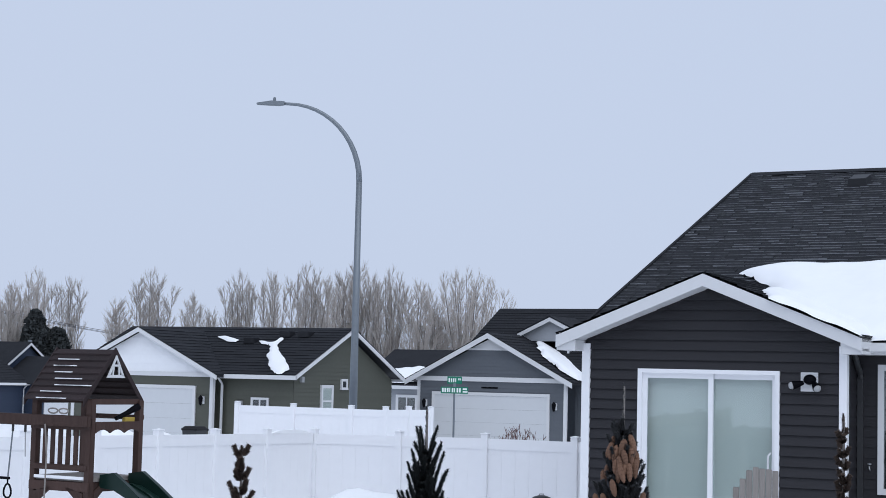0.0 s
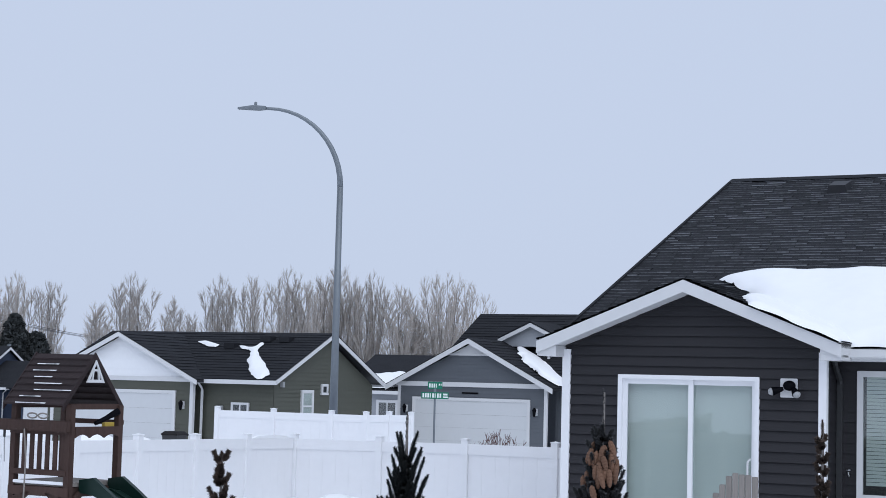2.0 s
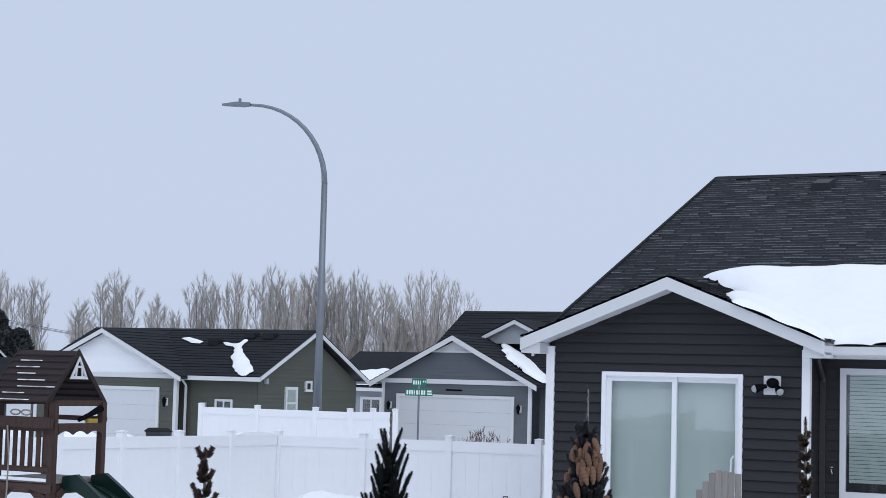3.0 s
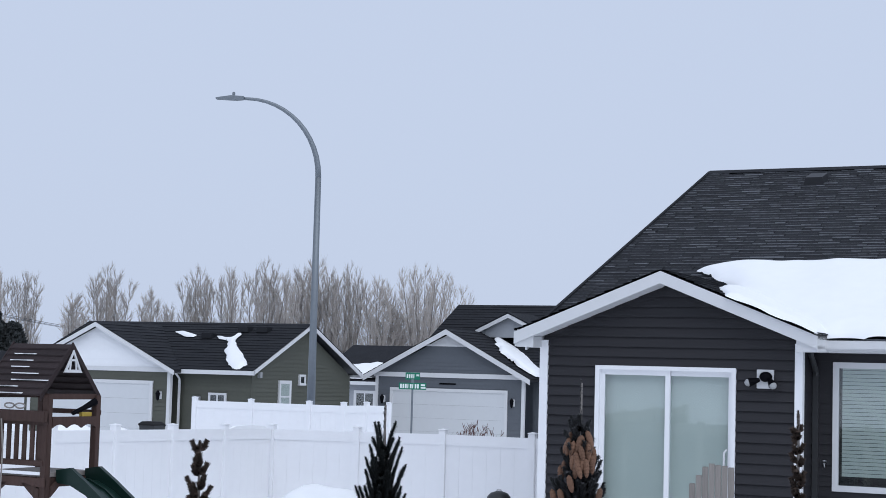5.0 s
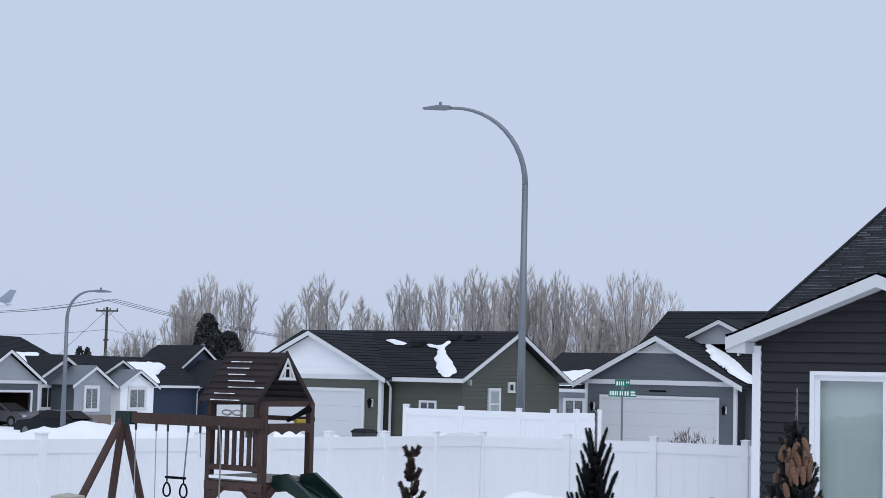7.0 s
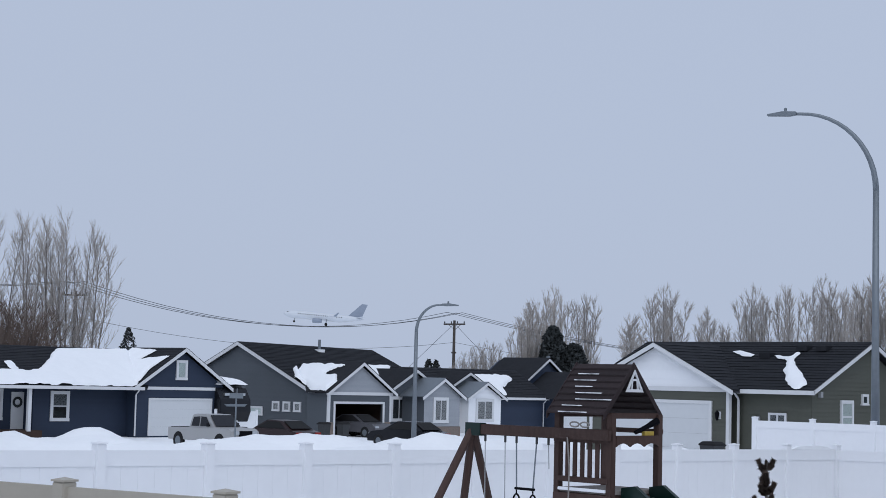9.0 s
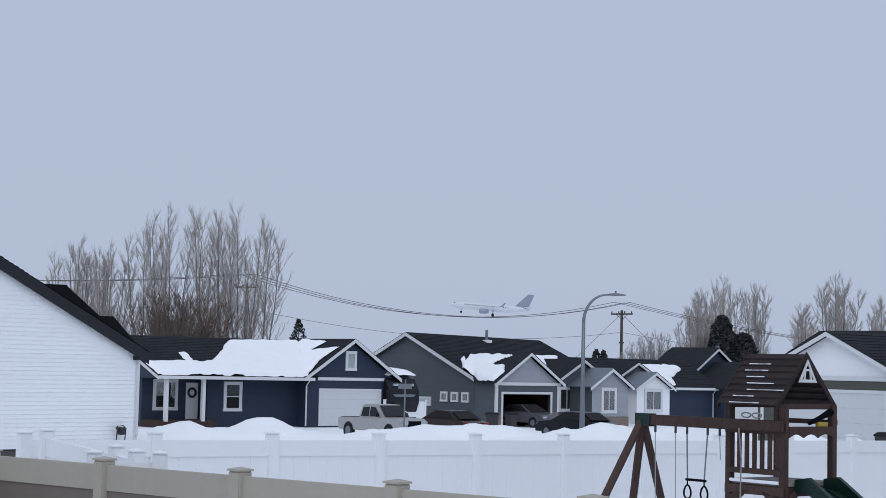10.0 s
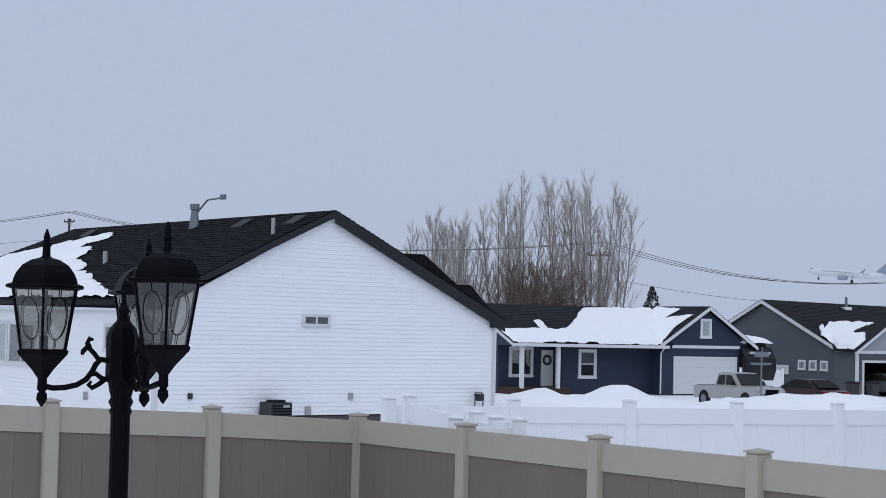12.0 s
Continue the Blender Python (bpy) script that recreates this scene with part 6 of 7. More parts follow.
    for pts in ([(mid - 0.24, gz), (mid + 0.24, gz), (mid + 0.2, gz + 0.05), (mid - 0.2, gz + 0.05)], [(mid - 0.21, gz + 0.04), (mid - 0.16, gz + 0.04), (mid, gz + 0.32), (mid, gz + 0.38)], [(mid + 0.21, gz + 0.04), (mid + 0.16, gz + 0.04), (mid, gz + 0.32), (mid, gz + 0.38)], [(mid - 0.09, gz + 0.19), (mid + 0.09, gz + 0.19), (mid + 0.06, gz + 0.225), (mid - 0.06, gz + 0.225)], [(mid - 0.1, gz + 0.05), (mid - 0.07, gz + 0.05), (mid - 0.05, gz + 0.2), (mid - 0.08, gz + 0.2)], [(mid + 0.1, gz + 0.05), (mid + 0.07, gz + 0.05), (mid + 0.05, gz + 0.2), (mid + 0.08, gz + 0.2)]):
        part("gable_trim", prismm([(x1 + 0.022, mid + (y - mid) * 0.8, gz + (z - gz) * 0.85) for y, z in pts], (0.02, 0, 0)), TRIM, t, "white gable trim")
    # swing beam and its A-frame
    part("swing_beam", boxm(-2.86, -0.12, 1.9, 0.05, -0.02, 2.06, bevel=0.008), WOOD, t)
    part("beam_bracket", boxm(-2.87, -0.14, 1.88, -2.55, 0.0, 2.075), SLIDE, t, "green metal bracket")
    for x, y in ((-3.1, -1.5), (-2.9, 0.95), (-3.2, -0.05)):
        part("swing_leg", tubem([(-2.77, -0.07, 2.0), (x, y, -0.7)], 0.06, 6), WOOD, t)
    for x in (-2.49, -2.06, -1.82, -1.40, -1.16):
        part("hanger", tubem([(x, -0.07, 1.91), (x, -0.07, 1.8)], 0.018, 6), GREY_METAL, t)
    for x, z in ((-2.49, 0.5), (-2.06, 0.5), (-1.16, 1.45)):
        part("rope", tubem([(x, -0.07, 1.82), (x + 0.02, -0.07, z)], 0.008, 5), PALE_PLASTIC, t)
    tr = new("trapeze_swing")
    tr.parent = t
    for x, top in ((-1.80, -1.82), (-1.46, -1.40)):
        part("chain", tubem([(top, -0.07, 1.82), (x, -0.07, 1.13)], 0.012, 5), STEEL, tr)
        ring = [(x + 0.062 * math.sin(q) * (1.15 - 0.25 * math.cos(q)), -0.07, 0.95 + 0.1 * math.cos(q)) for q in [i * math.pi / 8 for i in range(17)]]
        part("ring", tubem(ring, 0.014, 6), IRON, tr)
        part("strap", tubem([(x, -0.07, 1.13), (x, -0.07, 1.04)], 0.012, 5), IRON, tr)
    part("bar", tubem([(-1.83, -0.07, 1.13), (-1.43, -0.07, 1.13)], 0.02, 8), IRON, tr)
    part("climbing_rope", tubem([(-0.72, -0.14, 1.93), (-0.66, -0.15, 1.5), (-0.7, -0.13, 0.5)], 0.012, 5), GREY_WOOD, t)
    for x in (-0.62, -0.42):
        ring = [(x + 0.09 * math.cos(q), -0.1, 2.12 + 0.035 * math.sin(q)) for q in [i * math.pi / 6 for i in range(13)]]
        part("handle", tubem(ring, 0.012, 5), GREY_WOOD, t)
    # wavy green slide
    sl = new("slide")
    sl.parent = t
    prof = [(0.05, 1.1), (0.3, 1.08), (0.6, 0.95), (0.9, 0.74), (1.2, 0.5), (1.6, 0.3), (2.0, 0.0), (2.3, -0.15)]
    for y0, y1, lift, nm in ((0.22, 0.80, 0.0, "bed"), (0.17, 0.24, 0.14, "side_rail"), (0.78, 0.85, 0.14, "side_rail"), (0.40, 0.44, 0.03, "rib"), (0.58, 0.62, 0.03, "rib")):
        bm = bmesh.new()
        up = [(x, y0, z + lift + (0.06 if nm == "side_rail" and i == 1 else 0)) for i, (x, z) in enumerate(prof)]
        dn = [(x, y0, z - 0.04) for x, z in prof][::-1]
        prism(bm, up + dn, (0, y1 - y0, 0))
        part(nm, bm, SLIDE, sl)
    # toy telescope on the rail
    tel = thing("toy_telescope", m @ Matrix.Translation((0.0, S * 0.72, 2.02)), "black toy telescope with yellow mount on a rail", "toy telescope")
    part("barrel", tubem([(-0.03, -0.18, 0.0), (0.0, 0.02, 0.08), (0.02, 0.24, 0.17)], [0.03, 0.035, 0.055], 10), IRON, tel)
    part("mount", boxm(-0.03, -0.04, -0.06, 0.03, 0.16, 0.02), YELLOW, tel, "yellow mount")
    return t


playset()


# ---- trees ----
def limb(segs, p, d, length, r0, r1, n, rnd, lift, wob):
    """A bent limb as a chain of tapered pieces; returns its joints."""
    pts = [(p.copy(), d.copy(), r0)]
    for i in range(n):
        d = (d + Vector((rnd.uniform(-wob, wob), rnd.uniform(-wob, wob), lift))).normalized()
        q = p + d * (length / n)
        ra, rb = r0 + (r1 - r0) * i / n, r0 + (r1 - r0) * (i + 1) / n
        segs.append((p, q, ra, rb))
        pts.append((q.copy(), d.copy(), rb))
        p = q
    return pts


def seg_mesh(name, segs, material, sides=3):
    verts, faces = [], []
    for p, q, ra, rb in segs:
        t = (q - p).normalized()
        s = t.orthogonal().normalized()
        u = t.cross(s)
        b = len(verts)
        for c, r in ((p, ra), (q, rb)):
            for k in range(sides):
                a = 2 * math.pi * k / sides
                verts.append(c + (s * math.cos(a) + u * math.sin(a)) * r)
        for k in range(sides):
            faces.append((b + k, b + (k + 1) % sides, b + sides + (k + 1) % sides, b + sides + k))
    me = bpy.data.meshes.new(name)
    me.from_pydata(verts, [], faces)
    me.materials.append(material)
    return me


def bare_tree(seed, height, stems, half, fork, label, first=0.12, branches=40, twigs_per=16, fan=False, bend=0.03):
    """A leafless tree: stems that part low down and rise to a rounded crown, ascending branches and fine upright twigs."""
    rnd = random.Random(seed)
    wood, twigs = [], []
    up = Vector((0, 0, 1))
    trunk = limb(wood, Vector((0, 0, -0.5)), Vector((rnd.uniform(-0.05, 0.05), rnd.uniform(-0.05, 0.05), 1)).normalized(), height * fork + 0.5, 0.014 * height, 0.010 * height, 4, rnd, 0.05, 0.03)
    for k in range(stems):
        a = 2.4 * k + rnd.uniform(-0.4, 0.4)
        reach = half * math.sqrt((k + 0.15) / stems) * rnd.uniform(0.85, 1.05)
        start = trunk[-1 - k % 3][0]
        top = height * (1 - (0.26 if fan else 0.18) * (reach / half) ** 2) * rnd.uniform(0.95, 1.0)
        goal = Vector((math.cos(a) * reach, math.sin(a) * reach, top))
        knee = Vector((goal.x * (0.55 if fan else 0.72), goal.y * (0.55 if fan else 0.72), start.z + (top - start.z) * (0.45 if fan else 0.38)))
        n = 12
        joints, last = [], start
        wob = Vector((0, 0, 0))
        for i in range(n + 1):
            f = i / n
            wob = wob + Vector((rnd.uniform(-bend, bend), rnd.uniform(-bend, bend), 0)) * height * 0.1
            p = start * (1 - f) ** 2 + knee * 2 * f * (1 - f) + goal * f * f + wob * f
            if i:
                ra, rb = (0.0058 * height * (1 - 0.88 * q) + 0.01 for q in ((i - 1) / n, f))
                wood.append((last, p, ra, rb))
                joints.append((last, p, (p - last).normalized()))
            last = p
        for b in range(branches):
            f = first + (1 - first) * (b + rnd.random()) / branches
            i = min(n - 1, int(f * n))
            p0, p1, d = joints[i]
            p = p0.lerp(p1, f * n - i)
            out = Matrix.Rotation(rnd.uniform(0, 2 * math.pi), 3, d) @ d.orthogonal().normalized()
            o = (d + out * rnd.uniform(0.45, 1.15) + up * 0.1).normalized()
            ln = height * (0.066 + 0.18 * (1 - f) ** 0.7) * rnd.uniform(0.6, 1.15)
            arm = limb(twigs, p, o, ln, 0.0021 * height * (1.15 - 0.6 * f), 0.011, 4, rnd, 0.17, 0.07)
            for q in range(twigs_per):
                g = rnd.uniform(0.15, 1.0) * 4
                m = min(3, int(g))
                e = arm[m][0].lerp(arm[m + 1][0], g - m)
                sd = arm[m + 1][1]
                side = Matrix.Rotation(rnd.uniform(0, 2 * math.pi), 3, sd) @ sd.orthogonal().normalized()
                o2 = (sd + side * rnd.uniform(0.25, 0.7) + up * 0.35).normalized()
                tl = height * rnd.uniform(0.025, 0.06)
                twigs.append((e, e + o2 * tl, 0.014, 0.006))
    t = thing("tree", Matrix(), label, "tree", "leafless trees")
    piece("trunk", seg_mesh("trunk", wood, BARK, 5), t, Matrix())
    piece("crown", seg_mesh("crown", twigs, TWIG, 3), t, Matrix())
    NATIVE.append((max(q.z for _, q, _, _ in wood + twigs), half + 0.02 * height))
    return t


NATIVE = []
POPLARS = [
    bare_tree(1, 14.0, 9, 2.5, 0.12, "tall leafless poplar with many upright grey limbs"),
    bare_tree(2, 14.0, 5, 1.2, 0.15, "slender leafless poplar with pale upright twigs", branches=48),
    bare_tree(3, 14.5, 30, 5.6, 0.08, "broad rounded leafless tree with fanning limbs", first=0.3, branches=26, twigs_per=11, fan=True),
    bare_tree(4, 17.0, 3, 2.6, 0.26, "tall thin leafless cottonwood with bare lower trunk", first=0.2, branches=40, twigs_per=13, bend=0.06),
    bare_tree(5, 17.0, 5, 3.6, 0.14, "tall leafless cottonwood with forked trunk", first=0.22, branches=38, twigs_per=13, bend=0.06),
    bare_tree(6, 14.0, 9, 2.6, 0.14, "full egg-shaped leafless tree with fine grey twigs", branches=38, twigs_per=14),
    bare_tree(7, 14.0, 7, 2.2, 0.12, "tall leafless poplar with many upright grey limbs"),
]


def plant_tree(kind, x, y, h, turn, half=0.0):
    """A copy of a tree, grown to the height h and, where given, to half its width."""
    ob = copy_thing(POPLARS[kind], Matrix.LocRotScale((x, y, -1.0), Euler((0, 0, radians(turn))), None))
    tall, wide = NATIVE[kind]
    k = (h + 1.0) / tall
    w = half / wide if half else k
    ob.scale = (w, w, k)
    return ob


# the row behind the houses: kind, place, height, half width
ROW = [(1, -47.2, 183, 11.9, 1.83), (0, -43.7, 179, 13.3, 2.86), (6, -40.3, 180, 12.6, 2.4), (1, -34.9, 178, 10.2, 1.9), (0, -32.5, 184, 13.8, 3.56), (1, -26.9, 178, 11.0, 1.42), (1, -25.5, 182, 9.5, 1.3), (0, -22.4, 183, 13.8, 3.0), (6, -19.3, 184, 14.0, 2.2), (0, -14.8, 176, 14.3, 3.23), (6, -12.8, 177, 13.2, 2.3), (1, -11.6, 184, 14.1, 1.96), (1, -9.6, 181, 14.9, 2.05), (6, -7.8, 180, 13.3, 2.3), (0, -6.1, 179, 14.3, 2.86), (1, -3.3, 178, 12.9, 1.8), (1, -1.3, 180, 10.2, 2.4), (2, 1.8, 182, 14.7, 6.2)]
for i, (kind, x, y, h, half) in enumerate(ROW):
    plant_tree(kind, x, y, h + 0.4, 67 * i, half * 0.94)
GROUP = [(5, -81.2, 114.5, 13.2), (5, -79.0, 115.5, 12.9), (3, -76.7, 117.4, 13.8), (4, -75.0, 118.4, 16.1), (3, -72.7, 119.8, 15.8), (3, -71.2, 120.8, 15.5), (4, -69.9, 121.4, 16.2), (3, -68.0, 122.4, 14.2)]
for i, (kind, x, y, h) in enumerate(GROUP):
    plant_tree(kind, x, y, h, 41 * i)
for x, y, h, k in ((-41.2, 144.3, 6.6, 2), (-43.6, 146, 5.0, 2), (-36.5, 148.0, 8.6, 5), (-38.2, 147, 9.5, 5), (-39.5, 150, 5.2, 2)):
    plant_tree(k, x, y, h, 20 * x)
for ob in POPLARS:
    for o in (*ob.children_recursive, ob):
        bpy.data.objects.remove(o)


def thicket(cx, cy, beta, lx, ly, h, count, seed, label):
    rnd = random.Random(seed)
    segs = []
    for _ in range(count):
        p = Vector((rnd.gauss(0, lx * 0.45), rnd.gauss(0, ly * 0.4), -0.3))
        d = Vector((rnd.uniform(-0.35, 0.35), rnd.uniform(-0.35, 0.35), 1)).normalized()
        k = math.exp(-(p.x / lx) ** 2 * 1.4)
        j = limb(segs, p, d, h * k * rnd.uniform(0.55, 1.05), 0.035, 0.012, 4, rnd, 0.0, 0.16)
        for q, dd, r in j[1:]:
            for _ in range(5):
                o = (dd + Vector((rnd.uniform(-0.7, 0.7), rnd.uniform(-0.7, 0.7), rnd.uniform(-0.1, 0.5)))).normalized()
                segs.append((q, q + o * rnd.uniform(0.4, 1.0), 0.016, 0.007))
    ob = new("thicket", seg_mesh("thicket", segs, THICKET, 3))
    ob.matrix_world = place(cx, cy, beta, -1.0)
    return tagged(ob, label, "shrubs", kind="stuff")


thicket(-72.0, 116.0, -58, 5.2, 2.4, 9.2, 1000, 7, "dense brown leafless brush under bare trees")
thicket(-77.5, 113.5, -58, 3.5, 2.0, 6.0, 160, 8, "dense brown leafless brush under bare trees")
thicket(-37.5, 143, -70, 4.5, 1.5, 4.8, 160, 9, "low brown leafless brush behind houses")
thicket(-8.0, 176, 0, 22, 3, 5.5, 420, 10, "low leafless brush at the foot of bare trees")
thicket(-36.0, 182, 0, 16, 3, 5.0, 260, 11, "low leafless brush at the foot of bare trees")


def far_conifer(x, y, h, w, label, round_top=False, seed=1):
    """A conifer some way off: trunk and a crown of many drooping sprays."""
    rnd = random.Random(seed)
    t = thing("conifer", pose(x, y, -1.0), label, "conifer", "distant conifers")
    part("trunk", tubem([(0, 0, 0), (0, 0, h * 0.9)], [0.14, 0.03], 6), BARK, t)
    verts, faces = [], []
    for _ in range(3200 if round_top else 1300):
        f = rnd.random() ** (0.8 if round_top else 1.0)
        z = h * (0.08 + 0.92 * f)
        rr = w * (math.sqrt(max(0, 1 - f ** 2.6)) if round_top else (1 - f) ** 0.8 + 0.03) * (0.55 + 0.45 * rnd.random())
        a = rnd.uniform(0, 2 * math.pi)
        c = Vector((rr * math.cos(a), rr * math.sin(a), z))
        s = rnd.uniform(0.1, 0.24) * (1.3 if round_top else 0.75)
        b = len(verts)
        for _ in range(4):
            verts.append(c + Vector((rnd.uniform(-s, s), rnd.uniform(-s, s), rnd.uniform(-s, s))))
        faces += [(b, b + 1, b + 2), (b, b + 2, b + 3), (b + 1, b + 2, b + 3)]
    raw_part("crown", verts, faces, NEEDLE_FAR, t)
    return t


far_conifer(-35.6, 145.9, 8.7, 1.55, "dark rounded evergreen juniper behind rooftops", True, 3)
far_conifer(-33.9, 146.6, 7.2, 1.75, "low spreading dark evergreen behind rooftops", True, 8)
far_conifer(-70.3, 132.6, 7.7, 2.2, "small dark spruce behind a snowy roof", False, 4)
far_conifer(-46.1, 142.8, 5.6, 1.6, "small dark spruce behind rooftops", False, 5)
far_conifer(-51.5, 162.0, 5.8, 1.6, "small dark spruce behind rooftops", False, 6)


# ---- garden spruces near the camera ----
def spray(verts, faces, p, d, length, width, rnd, count):
    """One spruce shoot: short needles all round a stem."""
    side = d.orthogonal().normalized()
    for k in range(count):
        f = (k + rnd.random()) / count
        c = p + d * (length * f)
        a = rnd.uniform(0, 2 * math.pi)
        o = Matrix.Rotation(a, 3, d) @ side
        w = width * (0.75 + 0.5 * rnd.random()) * (1 if f < 0.85 else 0.6)
        tip = c + o * w * 0.8 + d * w * 0.75
        n = d.cross(o) * 0.0045
        b = len(verts)
        verts.extend((c + n, c - n, tip))
        faces.append((b, b + 1, b + 2))


def garden_spruce(x, y, h, label, rings, mat_, seed, reach, cones=0, leader=0.2, spread=1.0, low=1.35, count=8, shoot=0.1):
    rnd = random.Random(seed)
    t = thing("spruce", pose(x, y, -0.1), label, "spruce", "young spruces")
    part("trunk", tubem([(0, 0, 0), (0, 0, h * 0.6), (0.004, 0, h)], [0.04, 0.018, 0.006], 7), BARK, t)
    for side_z, ln in ((h - leader, leader),):
        v, f = [], []
        spray(v, f, Vector((0, 0, side_z)), Vector((0, 0, 1)), ln + 0.02, 0.02, rnd, 160)
        raw_part("leader", v, f, mat_, t)
    z = h - leader
    k = 0
    tips = []
    while z > low:
        f = (h - leader - z) / max(0.01, (h - leader - low))
        n = max(2, count - 3) if f < 0.15 else count
        for i in range(n):
            a = 2 * math.pi * (i + 0.5 * (k % 2) + rnd.uniform(-0.2, 0.2)) / n
            ln = (0.035 + reach * f ** 1.15) * rnd.uniform(0.75, 1.15)
            d = Vector((math.cos(a) * spread, math.sin(a) * spread, rnd.uniform(0.7, 1.3))).normalized()
            p = Vector((0, 0, z + rnd.uniform(-0.02, 0.02)))
            v, fc = [], []
            spray(v, fc, p, d, ln, 0.027, rnd, int(260 + 1100 * ln))
            up = (d + Vector((0, 0, 0.9))).normalized()
            q = p + d * ln * 0.9
            spray(v, fc, q, up, shoot * rnd.uniform(0.6, 1.3), 0.026, rnd, 260)
            for s in (-1, 1):
                o = (d + Vector((-math.sin(a), math.cos(a), 0.3)) * 0.7 * s).normalized()
                spray(v, fc, p + d * ln * 0.5, (o + Vector((0, 0, 0.5))).normalized(), ln * 0.55, 0.024, rnd, int(140 + 700 * ln))
            raw_part("branch", v, fc, mat_, t)
            tips.append(q)
        z -= (0.07 if f < 0.4 else 0.085) * rnd.uniform(0.85, 1.15)
        k += 1
    if cones:
        bm = bmesh.new()
        prof = [(0.004, 0.0), (0.016, -0.012), (0.021, -0.035), (0.0225, -0.06), (0.021, -0.085), (0.016, -0.11), (0.008, -0.128), (0.002, -0.134)]
        fine = []
        for (r0, z0), (r1, z1) in zip(prof, prof[1:]):
            fine += [(r0, z0), ((r0 + r1) / 2 * 1.13, z0 * 0.35 + z1 * 0.65), ((r0 + r1) / 2 * 0.97, z0 * 0.3 + z1 * 0.7)]
        lathe(bm, fine + [prof[-1]], 10)
        me = bpy.data.meshes.new("cone")
        bmesh.ops.recalc_face_normals(bm, faces=bm.faces)
        bm.to_mesh(me)
        bm.free()
        me.materials.append(CONE)
        for _ in range(cones):
            z = rnd.uniform(low + 0.45, h - leader - 0.04) if rnd.random() < 0.55 else rnd.uniform(h - leader - 0.2, h - leader - 0.02)
            f = (h - leader - z) / (h - leader - low)
            a = rnd.uniform(-math.pi, 0.35) if rnd.random() < 0.8 else rnd.uniform(0, 6.28)
            r = 0.05 + reach * f ** 1.1 * rnd.uniform(0.7, 1.35)
            piece("cone", me, t, Matrix.Translation((r * math.cos(a), r * math.sin(a), z + 0.05)) @ Matrix.Rotation(rnd.uniform(-0.35, 0.35), 4, "X") @ Matrix.Rotation(rnd.uniform(-0.3, 0.3), 4, "Y") @ Matrix.Diagonal((0.82, 0.82, 0.66 + 0.22 * rnd.random())).to_4x4())
    return t


garden_spruce(-0.13, 11.0, 2.60, "young dark green spruce with upright shoots", 9, NEEDLE, 3, 0.30, leader=0.3, shoot=0.17, count=6, spread=0.8)
garden_spruce(1.03, 9.95, 2.78, "young blue-grey spruce hung with brown cones", 9, SPRUCE_GREY, 5, 0.30, cones=44, leader=0.30, count=7)
garden_spruce(-1.19, 9.93, 2.36, "small spindly brown-tipped spruce", 6, SPRUCE_BROWN, 8, 0.09, leader=0.05, low=1.4, count=3, shoot=0.06)
garden_spruce(2.49, 10.7, 2.62, "narrow dark brown sapling with a wrapped stem", 6, SPRUCE_BROWN, 12, 0.02, leader=0.12, low=1.3, count=3, shoot=0.035)


def twig_bush(x, y, h, w, z0, label, seed):
    rnd = random.Random(seed)
    t = thing("bush", pose(x, y, z0), label, "bush", "leafless bushes")
    segs = []
    for _ in range(60):
        a, s = rnd.uniform(0, 6.28), rnd.uniform(0, 0.5)
        j = limb(segs, Vector((0, 0, 0)), Vector((math.cos(a) * s, math.sin(a) * s, 1)).normalized(), h * rnd.uniform(0.6, 1.0), 0.012, 0.004, 4, rnd, 0.02, 0.15 * w)
        for q, d, r in j[2:]:
            for _ in range(3):
                o = (d + Vector((rnd.uniform(-0.8, 0.8), rnd.uniform(-0.8, 0.8), rnd.uniform(-0.1, 0.4)))).normalized()
                segs.append((q, q + o * rnd.uniform(0.06, 0.2), 0.007, 0.004))
    piece("branch", seg_mesh("branch", segs, RED_TWIG, 3), t, Matrix())
    return t


twig_bush(1.6, 39.9, 1.68, 0.6, -0.1, "reddish leafless bush behind a white fence", 4)
twig_bush(-50.2, 86.5, 1.7, 1.2, -0.9, "reddish leafless bush before a blue wall", 5)
twig_bush(-53.0, 83.0, 1.2, 1.0, -0.7, "small leafless bush by a porch", 6)


# ---- vehicles ----
def wheel_set(t, xs, half, r):
    for x in xs:
        for s in (-1, 1):
            w = new("wheel")
            w.parent = t
            w.matrix_basis = Matrix.Translation((x, s * (half - 0.1), r)) @ Matrix.Rotation(math.pi / 2, 4, "X")
            bm = bmesh.new()
            lathe(bm, [(r * 0.6, -0.11), (r * 0.95, -0.11), (r, -0.07), (r, 0.07), (r * 0.95, 0.11), (r * 0.6, 0.11)], 18)
            part("tyre", bm, RUBBER, w)
            bm = bmesh.new()
            lathe(bm, [(r * 0.62, -0.112), (r * 0.25, -0.09), (r * 0.25, 0.09), (r * 0.62, 0.112)], 14)
            part("rim", bm, STEEL, w)


def shell(name, t, outline, half, material, inset=0.0, top_in=0.0, label=""):
    """A body form: side outline (x, z) across the width, drawn in towards the top."""
    zs = [z for _, z in outline]
    lo, hi = min(zs), max(zs)
    bm = bmesh.new()
    a = [bm.verts.new((x, -(half - inset - top_in * (z - lo) / (hi - lo)), z)) for x, z in outline]
    b = [bm.verts.new((x, half - inset - top_in * (z - lo) / (hi - lo), z)) for x, z in outline]
    n = len(a)
    bm.faces.new(a)
    bm.faces.new(b[::-1])
    for i in range(n):
        bm.faces.new((a[i], a[(i + 1) % n], b[(i + 1) % n], b[i]))
    bmesh.ops.bevel(bm, geom=bm.edges[:], offset=0.03, segments=2, affect="EDGES")
    return part(name, bm, material, t, label)


